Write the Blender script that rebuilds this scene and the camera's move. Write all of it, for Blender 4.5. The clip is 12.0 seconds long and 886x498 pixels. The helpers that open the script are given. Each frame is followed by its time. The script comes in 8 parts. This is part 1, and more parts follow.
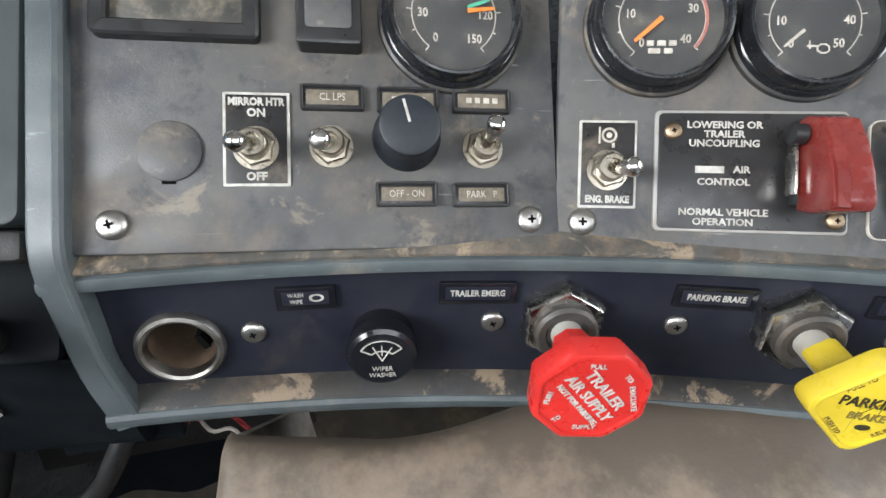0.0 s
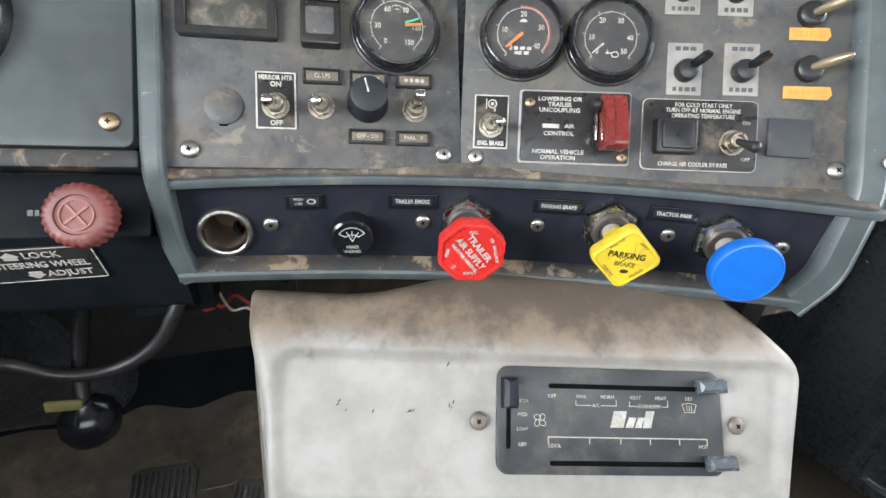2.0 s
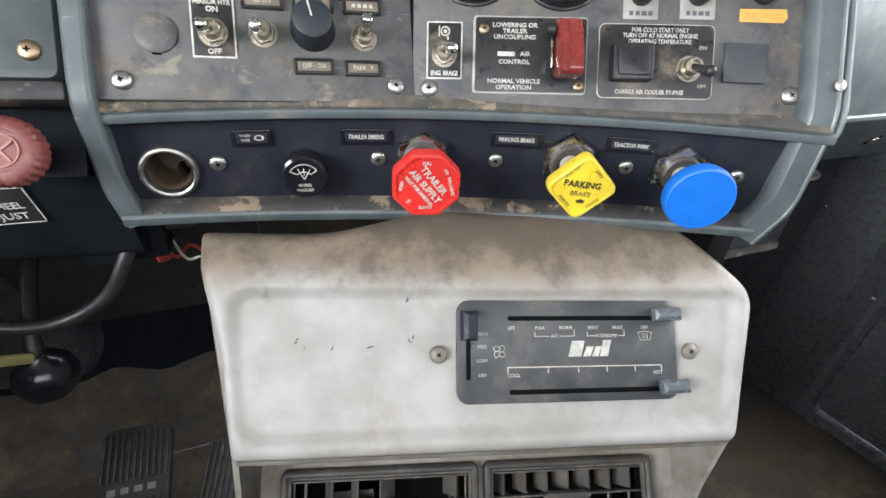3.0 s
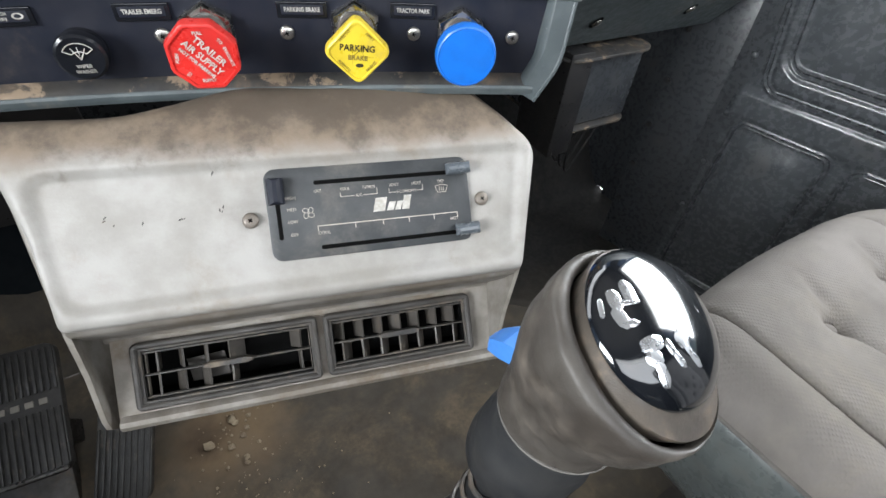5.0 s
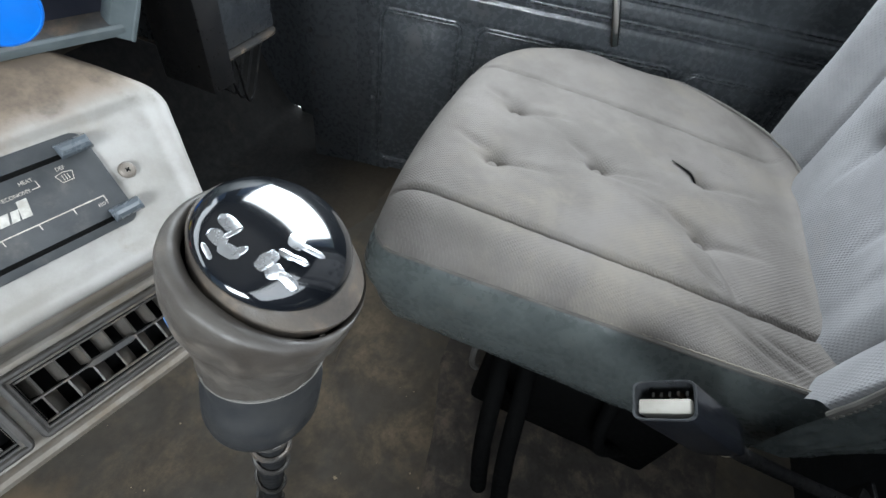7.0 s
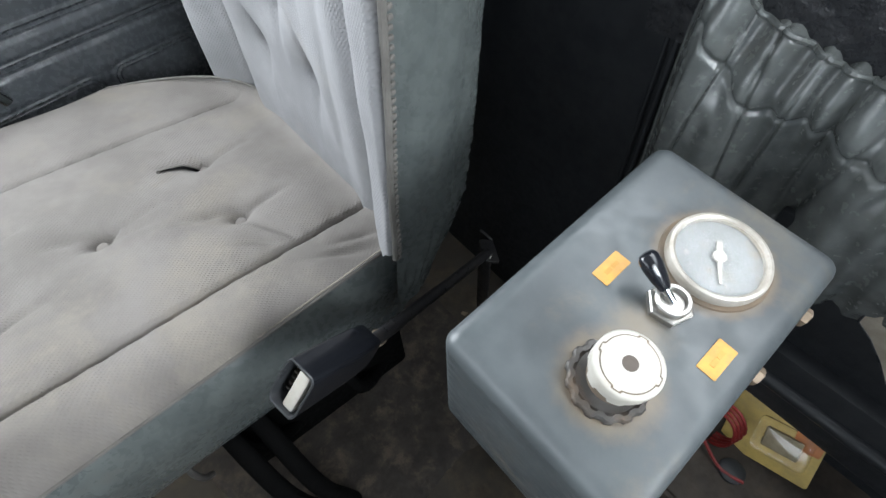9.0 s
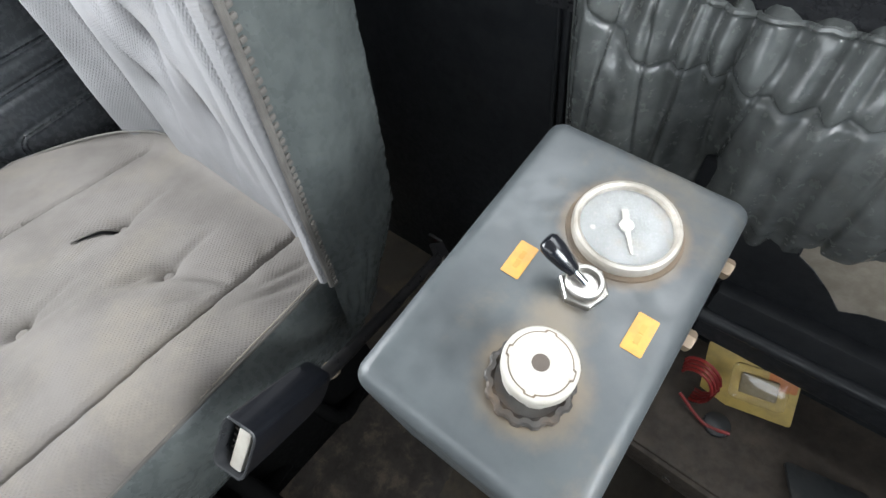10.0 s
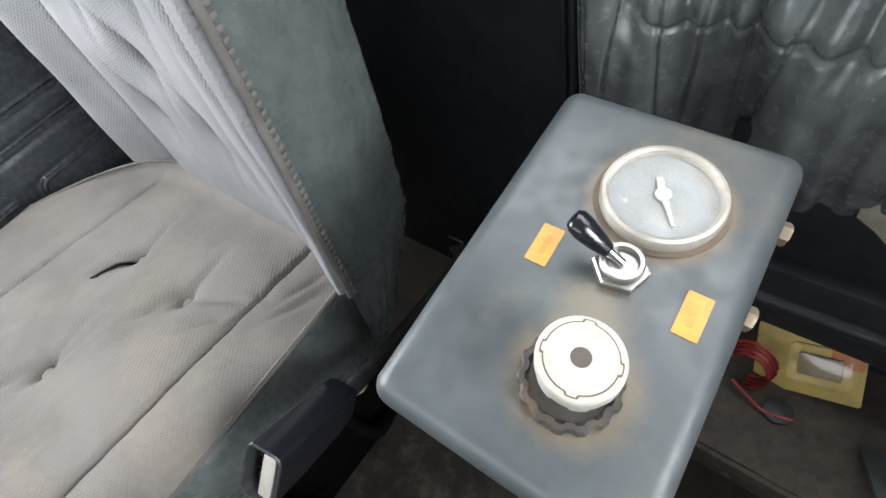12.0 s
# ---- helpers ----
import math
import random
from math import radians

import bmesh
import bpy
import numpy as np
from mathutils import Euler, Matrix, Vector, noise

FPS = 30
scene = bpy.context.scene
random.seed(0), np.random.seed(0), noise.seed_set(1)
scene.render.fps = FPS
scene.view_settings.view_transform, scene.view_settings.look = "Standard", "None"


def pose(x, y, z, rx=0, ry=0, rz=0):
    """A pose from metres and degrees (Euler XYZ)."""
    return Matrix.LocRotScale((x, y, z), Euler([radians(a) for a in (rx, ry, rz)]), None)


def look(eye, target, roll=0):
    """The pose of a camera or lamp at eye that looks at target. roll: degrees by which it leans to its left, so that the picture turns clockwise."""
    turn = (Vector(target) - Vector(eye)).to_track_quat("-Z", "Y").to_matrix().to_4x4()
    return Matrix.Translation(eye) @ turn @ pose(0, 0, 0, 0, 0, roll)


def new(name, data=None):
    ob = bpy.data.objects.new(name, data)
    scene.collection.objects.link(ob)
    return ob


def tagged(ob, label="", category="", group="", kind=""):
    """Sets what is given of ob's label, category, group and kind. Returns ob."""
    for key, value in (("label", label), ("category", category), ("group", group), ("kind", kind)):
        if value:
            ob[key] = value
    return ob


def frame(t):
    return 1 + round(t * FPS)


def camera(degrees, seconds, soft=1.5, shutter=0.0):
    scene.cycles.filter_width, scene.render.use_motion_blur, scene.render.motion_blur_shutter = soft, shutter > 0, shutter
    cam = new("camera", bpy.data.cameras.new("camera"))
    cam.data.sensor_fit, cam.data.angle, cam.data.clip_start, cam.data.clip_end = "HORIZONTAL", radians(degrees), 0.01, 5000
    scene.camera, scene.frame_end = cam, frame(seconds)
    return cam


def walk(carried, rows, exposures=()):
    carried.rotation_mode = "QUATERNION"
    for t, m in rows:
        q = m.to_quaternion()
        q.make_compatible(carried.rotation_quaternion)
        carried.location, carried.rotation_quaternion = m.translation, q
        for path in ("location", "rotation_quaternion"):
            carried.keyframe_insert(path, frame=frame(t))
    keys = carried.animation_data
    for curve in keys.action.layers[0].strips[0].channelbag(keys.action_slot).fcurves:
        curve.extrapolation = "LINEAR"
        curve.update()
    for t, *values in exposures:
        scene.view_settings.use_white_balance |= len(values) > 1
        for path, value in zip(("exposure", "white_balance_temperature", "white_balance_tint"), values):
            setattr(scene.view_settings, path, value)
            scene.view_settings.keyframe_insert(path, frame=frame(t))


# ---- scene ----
cam = camera(86.7, 12.0)
PATH = [
    (0, (0.058, 0.091, 0.854), (0.535, 1.788, -0.091), 1.8),
    (0.5, (0.037, 0.091, 0.855), (0.487, 1.805, -0.072), 1.7),
    (1, (0.033, 0.099, 0.849), (0.497, 1.796, -0.104), 2.5),
    (1.5, (0.052, 0.046, 0.87), (0.559, 1.722, -0.095), 3.3),
    (2, (0.043, -0.049, 0.878), (0.608, 1.593, -0.115), 3.9),
    (2.5, (0.042, -0.065, 0.863), (0.635, 1.547, -0.162), 3.9),
    (2.7, (0.05, -0.061, 0.858), (0.652, 1.525, -0.2), 4.0),
    (4.3, (0.07, -0.063, 0.858), (0.859, 1.223, -0.454), 4.9),
    (4.5, (0.088, -0.092, 0.882), (0.891, 1.16, -0.455), 5.5),
    (5, (0.121, -0.152, 0.859), (0.937, 1.043, -0.522), 5.9),
    (5.5, (0.117, -0.147, 0.858), (0.937, 1.009, -0.554), 6.2),
    (6, (0.116, -0.144, 0.86), (1.036, 0.865, -0.601), 8.3),
    (6.5, (0.134, -0.138, 0.854), (1.251, 0.565, -0.649), 10.9),
    (7, (0.153, -0.193, 0.868), (1.442, 0.122, -0.628), 11.5),
    (7.5, (0.176, -0.271, 0.866), (1.51, -0.328, -0.623), 7.5),
    (7.7, (0.179, -0.289, 0.876), (1.507, -0.439, -0.612), 5.0),
    (9.3, (0.171, -0.382, 0.918), (1.102, -1.175, -0.664), -5.5),
    (9.5, (0.16, -0.398, 0.923), (1.095, -1.198, -0.653), -8.2),
    (10, (0.156, -0.399, 0.896), (1.09, -1.203, -0.679), -11.6),
    (10.5, (0.157, -0.403, 0.875), (1.082, -1.209, -0.704), -13.3),
    (11, (0.158, -0.406, 0.874), (1.078, -1.214, -0.707), -14.9),
    (11.5, (0.159, -0.405, 0.874), (1.077, -1.211, -0.71), -16.4),
    (12, (0.162, -0.407, 0.871), (1.185, -1.168, -0.67), -20.1),
]
walk(cam, [(t, look(eye, target, roll)) for t, eye, target, roll in PATH],
     [(0, -0.16, 6500, 10), (1.5, -0.05, 6500, 10), (2.5, -0.05, 6500, 10), (4.5, -0.04, 6500, 10), (6.0, -0.06, 6500, 10), (6.5, -0.08, 6330, 9), (7.0, -0.08, 6150, 7), (7.6, 0.04, 6120, 7), (9.3, 0.14, 6350, 9), (10.5, 0.22, 6500, 10), (12, 0.11, 6500, 10)])

# ---- world and light ----
world = bpy.data.worlds.new("sky")
scene.world = world
world.use_nodes = True
wn = world.node_tree.nodes
sky = wn.new("ShaderNodeTexSky")
sky.sky_type = "NISHITA"
sky.sun_disc = False
sky.sun_elevation, sky.sun_rotation = radians(50), radians(200)
wn["Background"].inputs["Strength"].default_value = 0.12
world.node_tree.links.new(sky.outputs["Color"], wn["Background"].inputs["Color"])

sun = new("sun", bpy.data.lights.new("sun", "SUN"))
sun.data.energy, sun.data.angle, sun.data.color = 0.8, radians(15), (1.0, 0.97, 0.92)
sun.matrix_world = pose(0, 0, 3, 40, 0, 200)


def area_lamp(name, centre, target, w, h, watts, colour=(0.93, 0.97, 1.0)):
    la = new(name, bpy.data.lights.new(name, "AREA"))
    la.data.shape, la.data.size, la.data.size_y, la.data.energy, la.data.color = "RECTANGLE", w, h, watts, colour
    la.matrix_world = look(centre, target)
    return la


area_lamp("windscreen_daylight", (0.1, 0.86, 1.2), (0.1, -0.4, 0.75), 1.8, 0.55, 18.5)
area_lamp("passenger_window_daylight", (1.20, -0.05, 1.08), (0.0, -0.15, 0.7), 0.8, 0.5, 23)
area_lamp("driver_window_daylight", (-0.98, -0.35, 1.22), (1.1, 0.30, 0.95), 0.7, 0.44, 12).data.spread = radians(86)
# Added fill lamp at the back wall, for no known window.
area_lamp("rear_fill_light", (0.1, -0.815, 1.24), (0.15, 0.3, 0.72), 1.2, 0.42, 10.0)


# ---- mesh helpers ----
def finish(me, angle=38):
    me.polygons.foreach_set("use_smooth", [True] * len(me.polygons))
    me.set_sharp_from_angle(angle=radians(angle))
    me.update()
    return me


def mesh_of(bm, name="mesh", angle=38):
    bmesh.ops.recalc_face_normals(bm, faces=bm.faces)
    me = bpy.data.meshes.new(name)
    bm.to_mesh(me)
    bm.free()
    return finish(me, angle)


def thing(name, m, label, category, group="", kind=""):
    ob = new(name)
    ob.empty_display_size = 0.02
    ob.matrix_world = m
    return tagged(ob, label, category, group, kind)


def part(name, bm, material, parent=None, label="", m=None, angle=38):
    me = bm if isinstance(bm, bpy.types.Mesh) else mesh_of(bm, name, angle)
    if material is not None and not me.materials:
        me.materials.append(material)
    ob = new(name, me)
    if parent is not None:
        ob.parent = parent
    if m is not None:
        ob.matrix_basis = m
    if label:
        ob["label"] = label
    return ob


def at(x, y, z=0.0, rx=0, ry=0, rz=0):
    return pose(x, y, z, rx, ry, rz)


def frame_m(o, u, v):
    """A frame whose x runs along u, y along v, and z out of the surface."""
    u, v = Vector(u).normalized(), Vector(v)
    v = (v - u * v.dot(u)).normalized()
    n = u.cross(v)
    return Matrix(((u.x, v.x, n.x, o[0]), (u.y, v.y, n.y, o[1]), (u.z, v.z, n.z, o[2]), (0, 0, 0, 1)))


def rrect(w, h, r, seg=5):
    pts = []
    for cx, cy, a0 in ((w / 2 - r, h / 2 - r, 0), (-w / 2 + r, h / 2 - r, 90), (-w / 2 + r, -h / 2 + r, 180), (w / 2 - r, -h / 2 + r, 270)):
        for k in range(seg + 1):
            a = radians(a0 + 90 * k / seg)
            pts.append((cx + r * math.cos(a), cy + r * math.sin(a)))
    return pts


def loft(rings, cap0=True, cap1=True, closed=True):
    """A skin over rings of points that have the same count."""
    bm = bmesh.new()
    vs = [[bm.verts.new(p) for p in ring] for ring in rings]
    n = len(vs[0])
    for a, b in zip(vs, vs[1:]):
        for k in range(n if closed else n - 1):
            bm.faces.new((a[k], a[(k + 1) % n], b[(k + 1) % n], b[k]))
    if cap0:
        bm.faces.new(vs[0][::-1])
    if cap1:
        bm.faces.new(vs[-1])
    return bm


def plate(w, h, d, r=0.002, b=0.0006, seg=5, z=0.0):
    """A flat piece with rounded corners and a bevelled upper edge."""
    def ring(inset, zz):
        return [(x, y, z + zz) for x, y in rrect(w - 2 * inset, h - 2 * inset, max(r - inset, 0.0002), seg)]
    return loft([ring(0, 0), ring(0, d - b), ring(b * 0.3, d - b * 0.3), ring(b, d)])


def frame_ring(w, h, t, d, r=0.002, b=0.0005, seg=4, z=0.0):
    """A rectangular rim: outer size, rim width t, height d."""
    def ring(inset, zz, rr):
        return [(x, y, z + zz) for x, y in rrect(w - 2 * inset, h - 2 * inset, max(rr, 0.0002), seg)]
    bm = loft([ring(0, 0, r), ring(0, d - b, r), ring(b, d, r - b), ring(t - b, d, r - t), ring(t, d - b, r - t), ring(t, 0, r - t)], False, False)
    return bm


def lathe(profile, seg=32, phase=0.0, cap0=True, cap1=True):
    rings = []
    for r, z in profile:
        rings.append([(r * math.cos(phase + 2 * math.pi * k / seg), r * math.sin(phase + 2 * math.pi * k / seg), z) for k in range(seg)])
    return loft(rings, cap0, cap1)


def prism(poly, d, b=0.0, axis="z"):
    """A polygon drawn out to a thickness d, centred for axis x."""
    bm = bmesh.new()
    if axis == "z":
        lo, hi = [(x, y, 0) for x, y in poly], [(x, y, d) for x, y in poly]
    else:
        lo, hi = [(-d / 2, x, y) for x, y in poly], [(d / 2, x, y) for x, y in poly]
    a, c = [bm.verts.new(p) for p in lo], [bm.verts.new(p) for p in hi]
    n = len(poly)
    bm.faces.new(a[::-1])
    bm.faces.new(c)
    for k in range(n):
        bm.faces.new((a[k], a[(k + 1) % n], c[(k + 1) % n], c[k]))
    if b:
        bmesh.ops.recalc_face_normals(bm, faces=bm.faces)
        bmesh.ops.bevel(bm, geom=list(bm.edges), offset=b, segments=2, affect="EDGES", profile=0.6)
    return bm


def box(w, h, d, b=0.0, seg=2, centre=(0, 0, 0)):
    bm = bmesh.new()
    bmesh.ops.create_cube(bm, size=1)
    for v in bm.verts:
        v.co = Vector((v.co.x * w, v.co.y * h, v.co.z * d)) + Vector(centre)
    if b:
        bmesh.ops.bevel(bm, geom=list(bm.edges), offset=b, segments=seg, affect="EDGES", profile=0.5)
    return bm


def smooth_path(pts, n=8):
    """Catmull-Rom through points."""
    pts = [Vector(p) for p in pts]
    out = []
    for k in range(len(pts) - 1):
        p0, p1, p2, p3 = pts[max(k - 1, 0)], pts[k], pts[k + 1], pts[min(k + 2, len(pts) - 1)]
        for j in range(n):
            t = j / n
            out.append(0.5 * ((2 * p1) + (p2 - p0) * t + (2 * p0 - 5 * p1 + 4 * p2 - p3) * t * t + (3 * p1 - p0 - 3 * p2 + p3) * t ** 3))
    out.append(pts[-1])
    return out


def sweep(pts, section, up=(0, 0, 1), closed=False, cap=True):
    """Carries a section, given as (side, up) pairs, along a line of points."""
    pts = [Vector(p) for p in pts]
    rings, n = [], len(pts)
    for k, p in enumerate(pts):
        if closed:
            d = (pts[(k + 1) % n] - pts[k - 1]).normalized()
        else:
            d = (pts[min(k + 1, n - 1)] - pts[max(k - 1, 0)]).normalized()
        side = d.cross(Vector(up))
        if side.length < 1e-5:
            side = d.cross(Vector((1, 0, 0)))
        side.normalize()
        top = side.cross(d)
        rings.append([tuple(p + side * a + top * c) for a, c in section])
    if closed:
        rings.append(rings[0])
        bm = loft(rings, False, False)
        bmesh.ops.remove_doubles(bm, verts=bm.verts, dist=1e-6)
        return bm
    return loft(rings, cap, cap)


def circle(r, seg=10):
    return [(r * math.cos(2 * math.pi * k / seg), r * math.sin(2 * math.pi * k / seg)) for k in range(seg)]


def tube(pts, r, seg=10, closed=False, up=(0, 0, 1)):
    return sweep(pts, circle(r, seg), up, closed)


def sheet(fn, nu, nv):
    """A surface from fn(s, t), s and t from 0 to 1."""
    bm = bmesh.new()
    vs = [[bm.verts.new(fn(i / nu, j / nv)) for i in range(nu + 1)] for j in range(nv + 1)]
    for j in range(nv):
        for i in range(nu):
            bm.faces.new((vs[j][i], vs[j][i + 1], vs[j + 1][i + 1], vs[j + 1][i]))
    return bm


def sheet_mesh(fn, nu, nv, name="sheet", angle=60, flip=False):
    verts = [tuple(fn(i / nu, j / nv)) for j in range(nv + 1) for i in range(nu + 1)]
    w = nu + 1
    faces = [(j * w + i, j * w + i + 1, (j + 1) * w + i + 1, (j + 1) * w + i) for j in range(nv) for i in range(nu)]
    if flip:
        faces = [f[::-1] for f in faces]
    me = bpy.data.meshes.new(name)
    me.from_pydata(verts, [], faces)
    return finish(me, angle)


def joined(bms):
    out = bmesh.new()
    for b in bms:
        me = bpy.data.meshes.new("tmp")
        b.to_mesh(me)
        b.free()
        out.from_mesh(me)
        bpy.data.meshes.remove(me)
    return out


def moved(bm, m):
    bm.transform(m)
    return bm


def lettering(body, size, squeeze=1.0, thick=0.00015, bold=0.0):
    cu = bpy.data.curves.new("lettering", "FONT")
    cu.body, cu.size, cu.align_x, cu.align_y, cu.extrude, cu.offset = body, size, "CENTER", "CENTER", thick, bold
    cu.resolution_u = 2
    ob = bpy.data.objects.new("lettering", cu)
    scene.collection.objects.link(ob)
    dg = bpy.context.evaluated_depsgraph_get()
    me = bpy.data.meshes.new_from_object(ob.evaluated_get(dg))
    bpy.data.objects.remove(ob)
    me.transform(Matrix.Diagonal((squeeze, 1, 1, 1)))
    me.materials.clear()
    return me


def word(body, size, material, parent, x, y, z, rz=0, squeeze=1.0, bold=0.0, name="lettering"):
    return part(name, lettering(body, size, squeeze, bold=bold), material, parent, m=at(x, y, z, 0, 0, rz))


def bars(parent, material, x, y, z, w, h, n=3, rz=0):
    """Writing that cannot be read: short plain bars."""
    bms, left = [], -w / 2
    rnd = random.Random(int(abs(x * 9e4) + abs(y * 7e4)) + n)
    wide = w / n
    for k in range(n):
        ww = wide * rnd.uniform(0.55, 0.85)
        bms.append(box(ww, h, 0.0003, centre=(left + wide * (k + 0.5), 0, 0)))
    return part("label_print", joined(bms), material, parent, m=at(x, y, z, 0, 0, rz))


def smoothstep(a, b, x):
    t = min(max((x - a) / (b - a), 0.0), 1.0)
    return t * t * (3 - 2 * t)


def gauss(x, s):
    return math.exp(-(x / s) ** 2)


# ---- materials ----
def surf(name, base, base2=None, rough=0.5, metal=0.0, dust=None, dust_amt=0.0, dust_scale=18.0, scale=35.0, bump=0.15, bump_scale=900.0,
         rough_var=0.12, coat=0.0, spec=0.5, scratch=0.0, bump_dist=0.0006, edge=0.24):
    m = bpy.data.materials.new(name)
    m.use_nodes = True
    nt = m.node_tree
    nd, ln = nt.nodes, nt.links
    bs = nd["Principled BSDF"]
    tc, oi = nd.new("ShaderNodeTexCoord"), nd.new("ShaderNodeObjectInfo")
    off = nd.new("ShaderNodeVectorMath")
    off.operation = "MULTIPLY_ADD"
    ln.new(oi.outputs["Random"], off.inputs[0])
    off.inputs[1].default_value = (7.3, 4.1, 5.7)
    ln.new(tc.outputs["Object"], off.inputs[2])

    def noise_at(sc, detail=5.0, rgh=0.6, dist=0.0):
        n = nd.new("ShaderNodeTexNoise")
        n.inputs["Scale"].default_value, n.inputs["Detail"].default_value = sc, detail
        n.inputs["Roughness"].default_value, n.inputs["Distortion"].default_value = rgh, dist
        ln.new(off.outputs[0], n.inputs["Vector"])
        return n

    def ramp(src, lo, hi):
        r = nd.new("ShaderNodeMapRange")
        r.inputs["From Min"].default_value, r.inputs["From Max"].default_value = lo, hi
        r.interpolation_type = "SMOOTHSTEP"
        ln.new(src, r.inputs["Value"])
        return r.outputs["Result"]

    def mix(fac, a, b):
        x = nd.new("ShaderNodeMix")
        x.data_type = "RGBA"
        ln.new(fac, x.inputs[0])
        for sock, val in ((x.inputs[6], a), (x.inputs[7], b)):
            if isinstance(val, tuple):
                sock.default_value = (*val, 1)
            else:
                ln.new(val, sock)
        return x.outputs[2]

    base2 = base2 or tuple(c * 0.78 for c in base)
    col = mix(ramp(noise_at(scale).outputs["Fac"], 0.32, 0.68), base, base2)
    r_src = ramp(noise_at(scale * 2.7, 6).outputs["Fac"], 0.3, 0.7)
    rr = nd.new("ShaderNodeMapRange")
    rr.inputs["To Min"].default_value, rr.inputs["To Max"].default_value = max(rough - rough_var, 0.03), min(rough + rough_var, 1)
    ln.new(r_src, rr.inputs["Value"])
    rough_out = rr.outputs["Result"]
    if dust is not None and dust_amt > 0:
        big = noise_at(dust_scale, 7, 0.66, 0.25)
        msk = ramp(big.outputs["Fac"], 0.74 - 0.34 * dust_amt - edge / 2, 0.74 - 0.34 * dust_amt + edge / 2)
        fine = ramp(noise_at(dust_scale * 14, 4, 0.7).outputs["Fac"], 0.25, 0.75)
        mul = nd.new("ShaderNodeMath")
        mul.operation = "MULTIPLY"
        ln.new(msk, mul.inputs[0])
        ad = nd.new("ShaderNodeMath")
        ad.operation = "MULTIPLY_ADD"
        ln.new(fine, ad.inputs[0])
        ad.inputs[1].default_value, ad.inputs[2].default_value = 0.5, 0.5
        ln.new(ad.outputs[0], mul.inputs[1])
        col = mix(mul.outputs[0], col, dust)
        rd = nd.new("ShaderNodeMath")
        rd.operation, rd.use_clamp = "MULTIPLY_ADD", True
        ln.new(mul.outputs[0], rd.inputs[0])
        rd.inputs[1].default_value = 0.35
        ln.new(rough_out, rd.inputs[2])
        rough_out = rd.outputs[0]
    if scratch:
        mp = nd.new("ShaderNodeMapping")
        mp.inputs["Scale"].default_value = (30, 420, 420)
        mp.inputs["Rotation"].default_value = (0, 0, 0.5)
        ln.new(off.outputs[0], mp.inputs["Vector"])
        sn = nd.new("ShaderNodeTexNoise")
        sn.inputs["Scale"].default_value = 1.0
        sn.inputs["Detail"].default_value = 3
        ln.new(mp.outputs[0], sn.inputs["Vector"])
        col = mix(ramp(sn.outputs["Fac"], 0.72 - 0.1 * scratch, 0.80), col, tuple(min(c * 2.2 + 0.03, 1) for c in base))
    ln.new(col, bs.inputs["Base Color"])
    ln.new(rough_out, bs.inputs["Roughness"])
    bs.inputs["Metallic"].default_value = metal
    bs.inputs["Specular IOR Level"].default_value = spec
    bs.inputs["Coat Weight"].default_value = coat
    bs.inputs["Coat Roughness"].default_value = 0.12
    if bump:
        bp = nd.new("ShaderNodeBump")
        bp.inputs["Strength"].default_value, bp.inputs["Distance"].default_value = bump, bump_dist
        ln.new(noise_at(bump_scale, 4, 0.6).outputs["Fac"], bp.inputs["Height"])
        ln.new(bp.outputs[0], bs.inputs["Normal"])
    return m


def add_height(m, build, strength=0.5, dist=0.001):
    """Adds one more bump, built by build(nodes, links, vector), over the one there is."""
    nt = m.node_tree
    nd, ln = nt.nodes, nt.links
    bs = nd["Principled BSDF"]
    tc = nd.new("ShaderNodeTexCoord")
    h = build(nd, ln, tc.outputs["Object"])
    bp = nd.new("ShaderNodeBump")
    bp.inputs["Strength"].default_value, bp.inputs["Distance"].default_value = strength, dist
    ln.new(h, bp.inputs["Height"])
    if bs.inputs["Normal"].links:
        ln.new(bs.inputs["Normal"].links[0].from_socket, bp.inputs["Normal"])
    ln.new(bp.outputs[0], bs.inputs["Normal"])
    return m


def weave_height(period, upright=False):
    def build(nd, ln, vec):
        outs = []
        if upright:
            turn = nd.new("ShaderNodeMapping")
            turn.inputs["Rotation"].default_value = (radians(90), 0, 0)
            ln.new(vec, turn.inputs["Vector"])
            vec = turn.outputs[0]
        for ang, per in ((0.62, period), (-0.75, period * 1.5)):
            mp = nd.new("ShaderNodeMapping")
            mp.inputs["Rotation"].default_value = (0, 0, ang)
            ln.new(vec, mp.inputs["Vector"])
            wv = nd.new("ShaderNodeTexWave")
            wv.inputs["Scale"].default_value = 0.314 / per
            wv.inputs["Distortion"].default_value = 1.2
            wv.inputs["Detail Scale"].default_value = 6
            ln.new(mp.outputs[0], wv.inputs["Vector"])
            outs.append(wv.outputs["Fac"])
        ad = nd.new("ShaderNodeMath")
        ad.operation = "MULTIPLY"
        ln.new(outs[0], ad.inputs[0])
        ln.new(outs[1], ad.inputs[1])
        worn = nd.new("ShaderNodeTexNoise")
        worn.inputs["Scale"].default_value, worn.inputs["Detail"].default_value = 11.0, 4.0
        ln.new(vec, worn.inputs["Vector"])
        mr = nd.new("ShaderNodeMapRange")
        mr.inputs["From Min"].default_value, mr.inputs["From Max"].default_value = 0.38, 0.62
        mr.inputs["To Min"].default_value = 0.25
        ln.new(worn.outputs["Fac"], mr.inputs["Value"])
        mu = nd.new("ShaderNodeMath")
        mu.operation = "MULTIPLY"
        ln.new(ad.outputs[0], mu.inputs[0])
        ln.new(mr.outputs["Result"], mu.inputs[1])
        return mu.outputs[0]
    return build


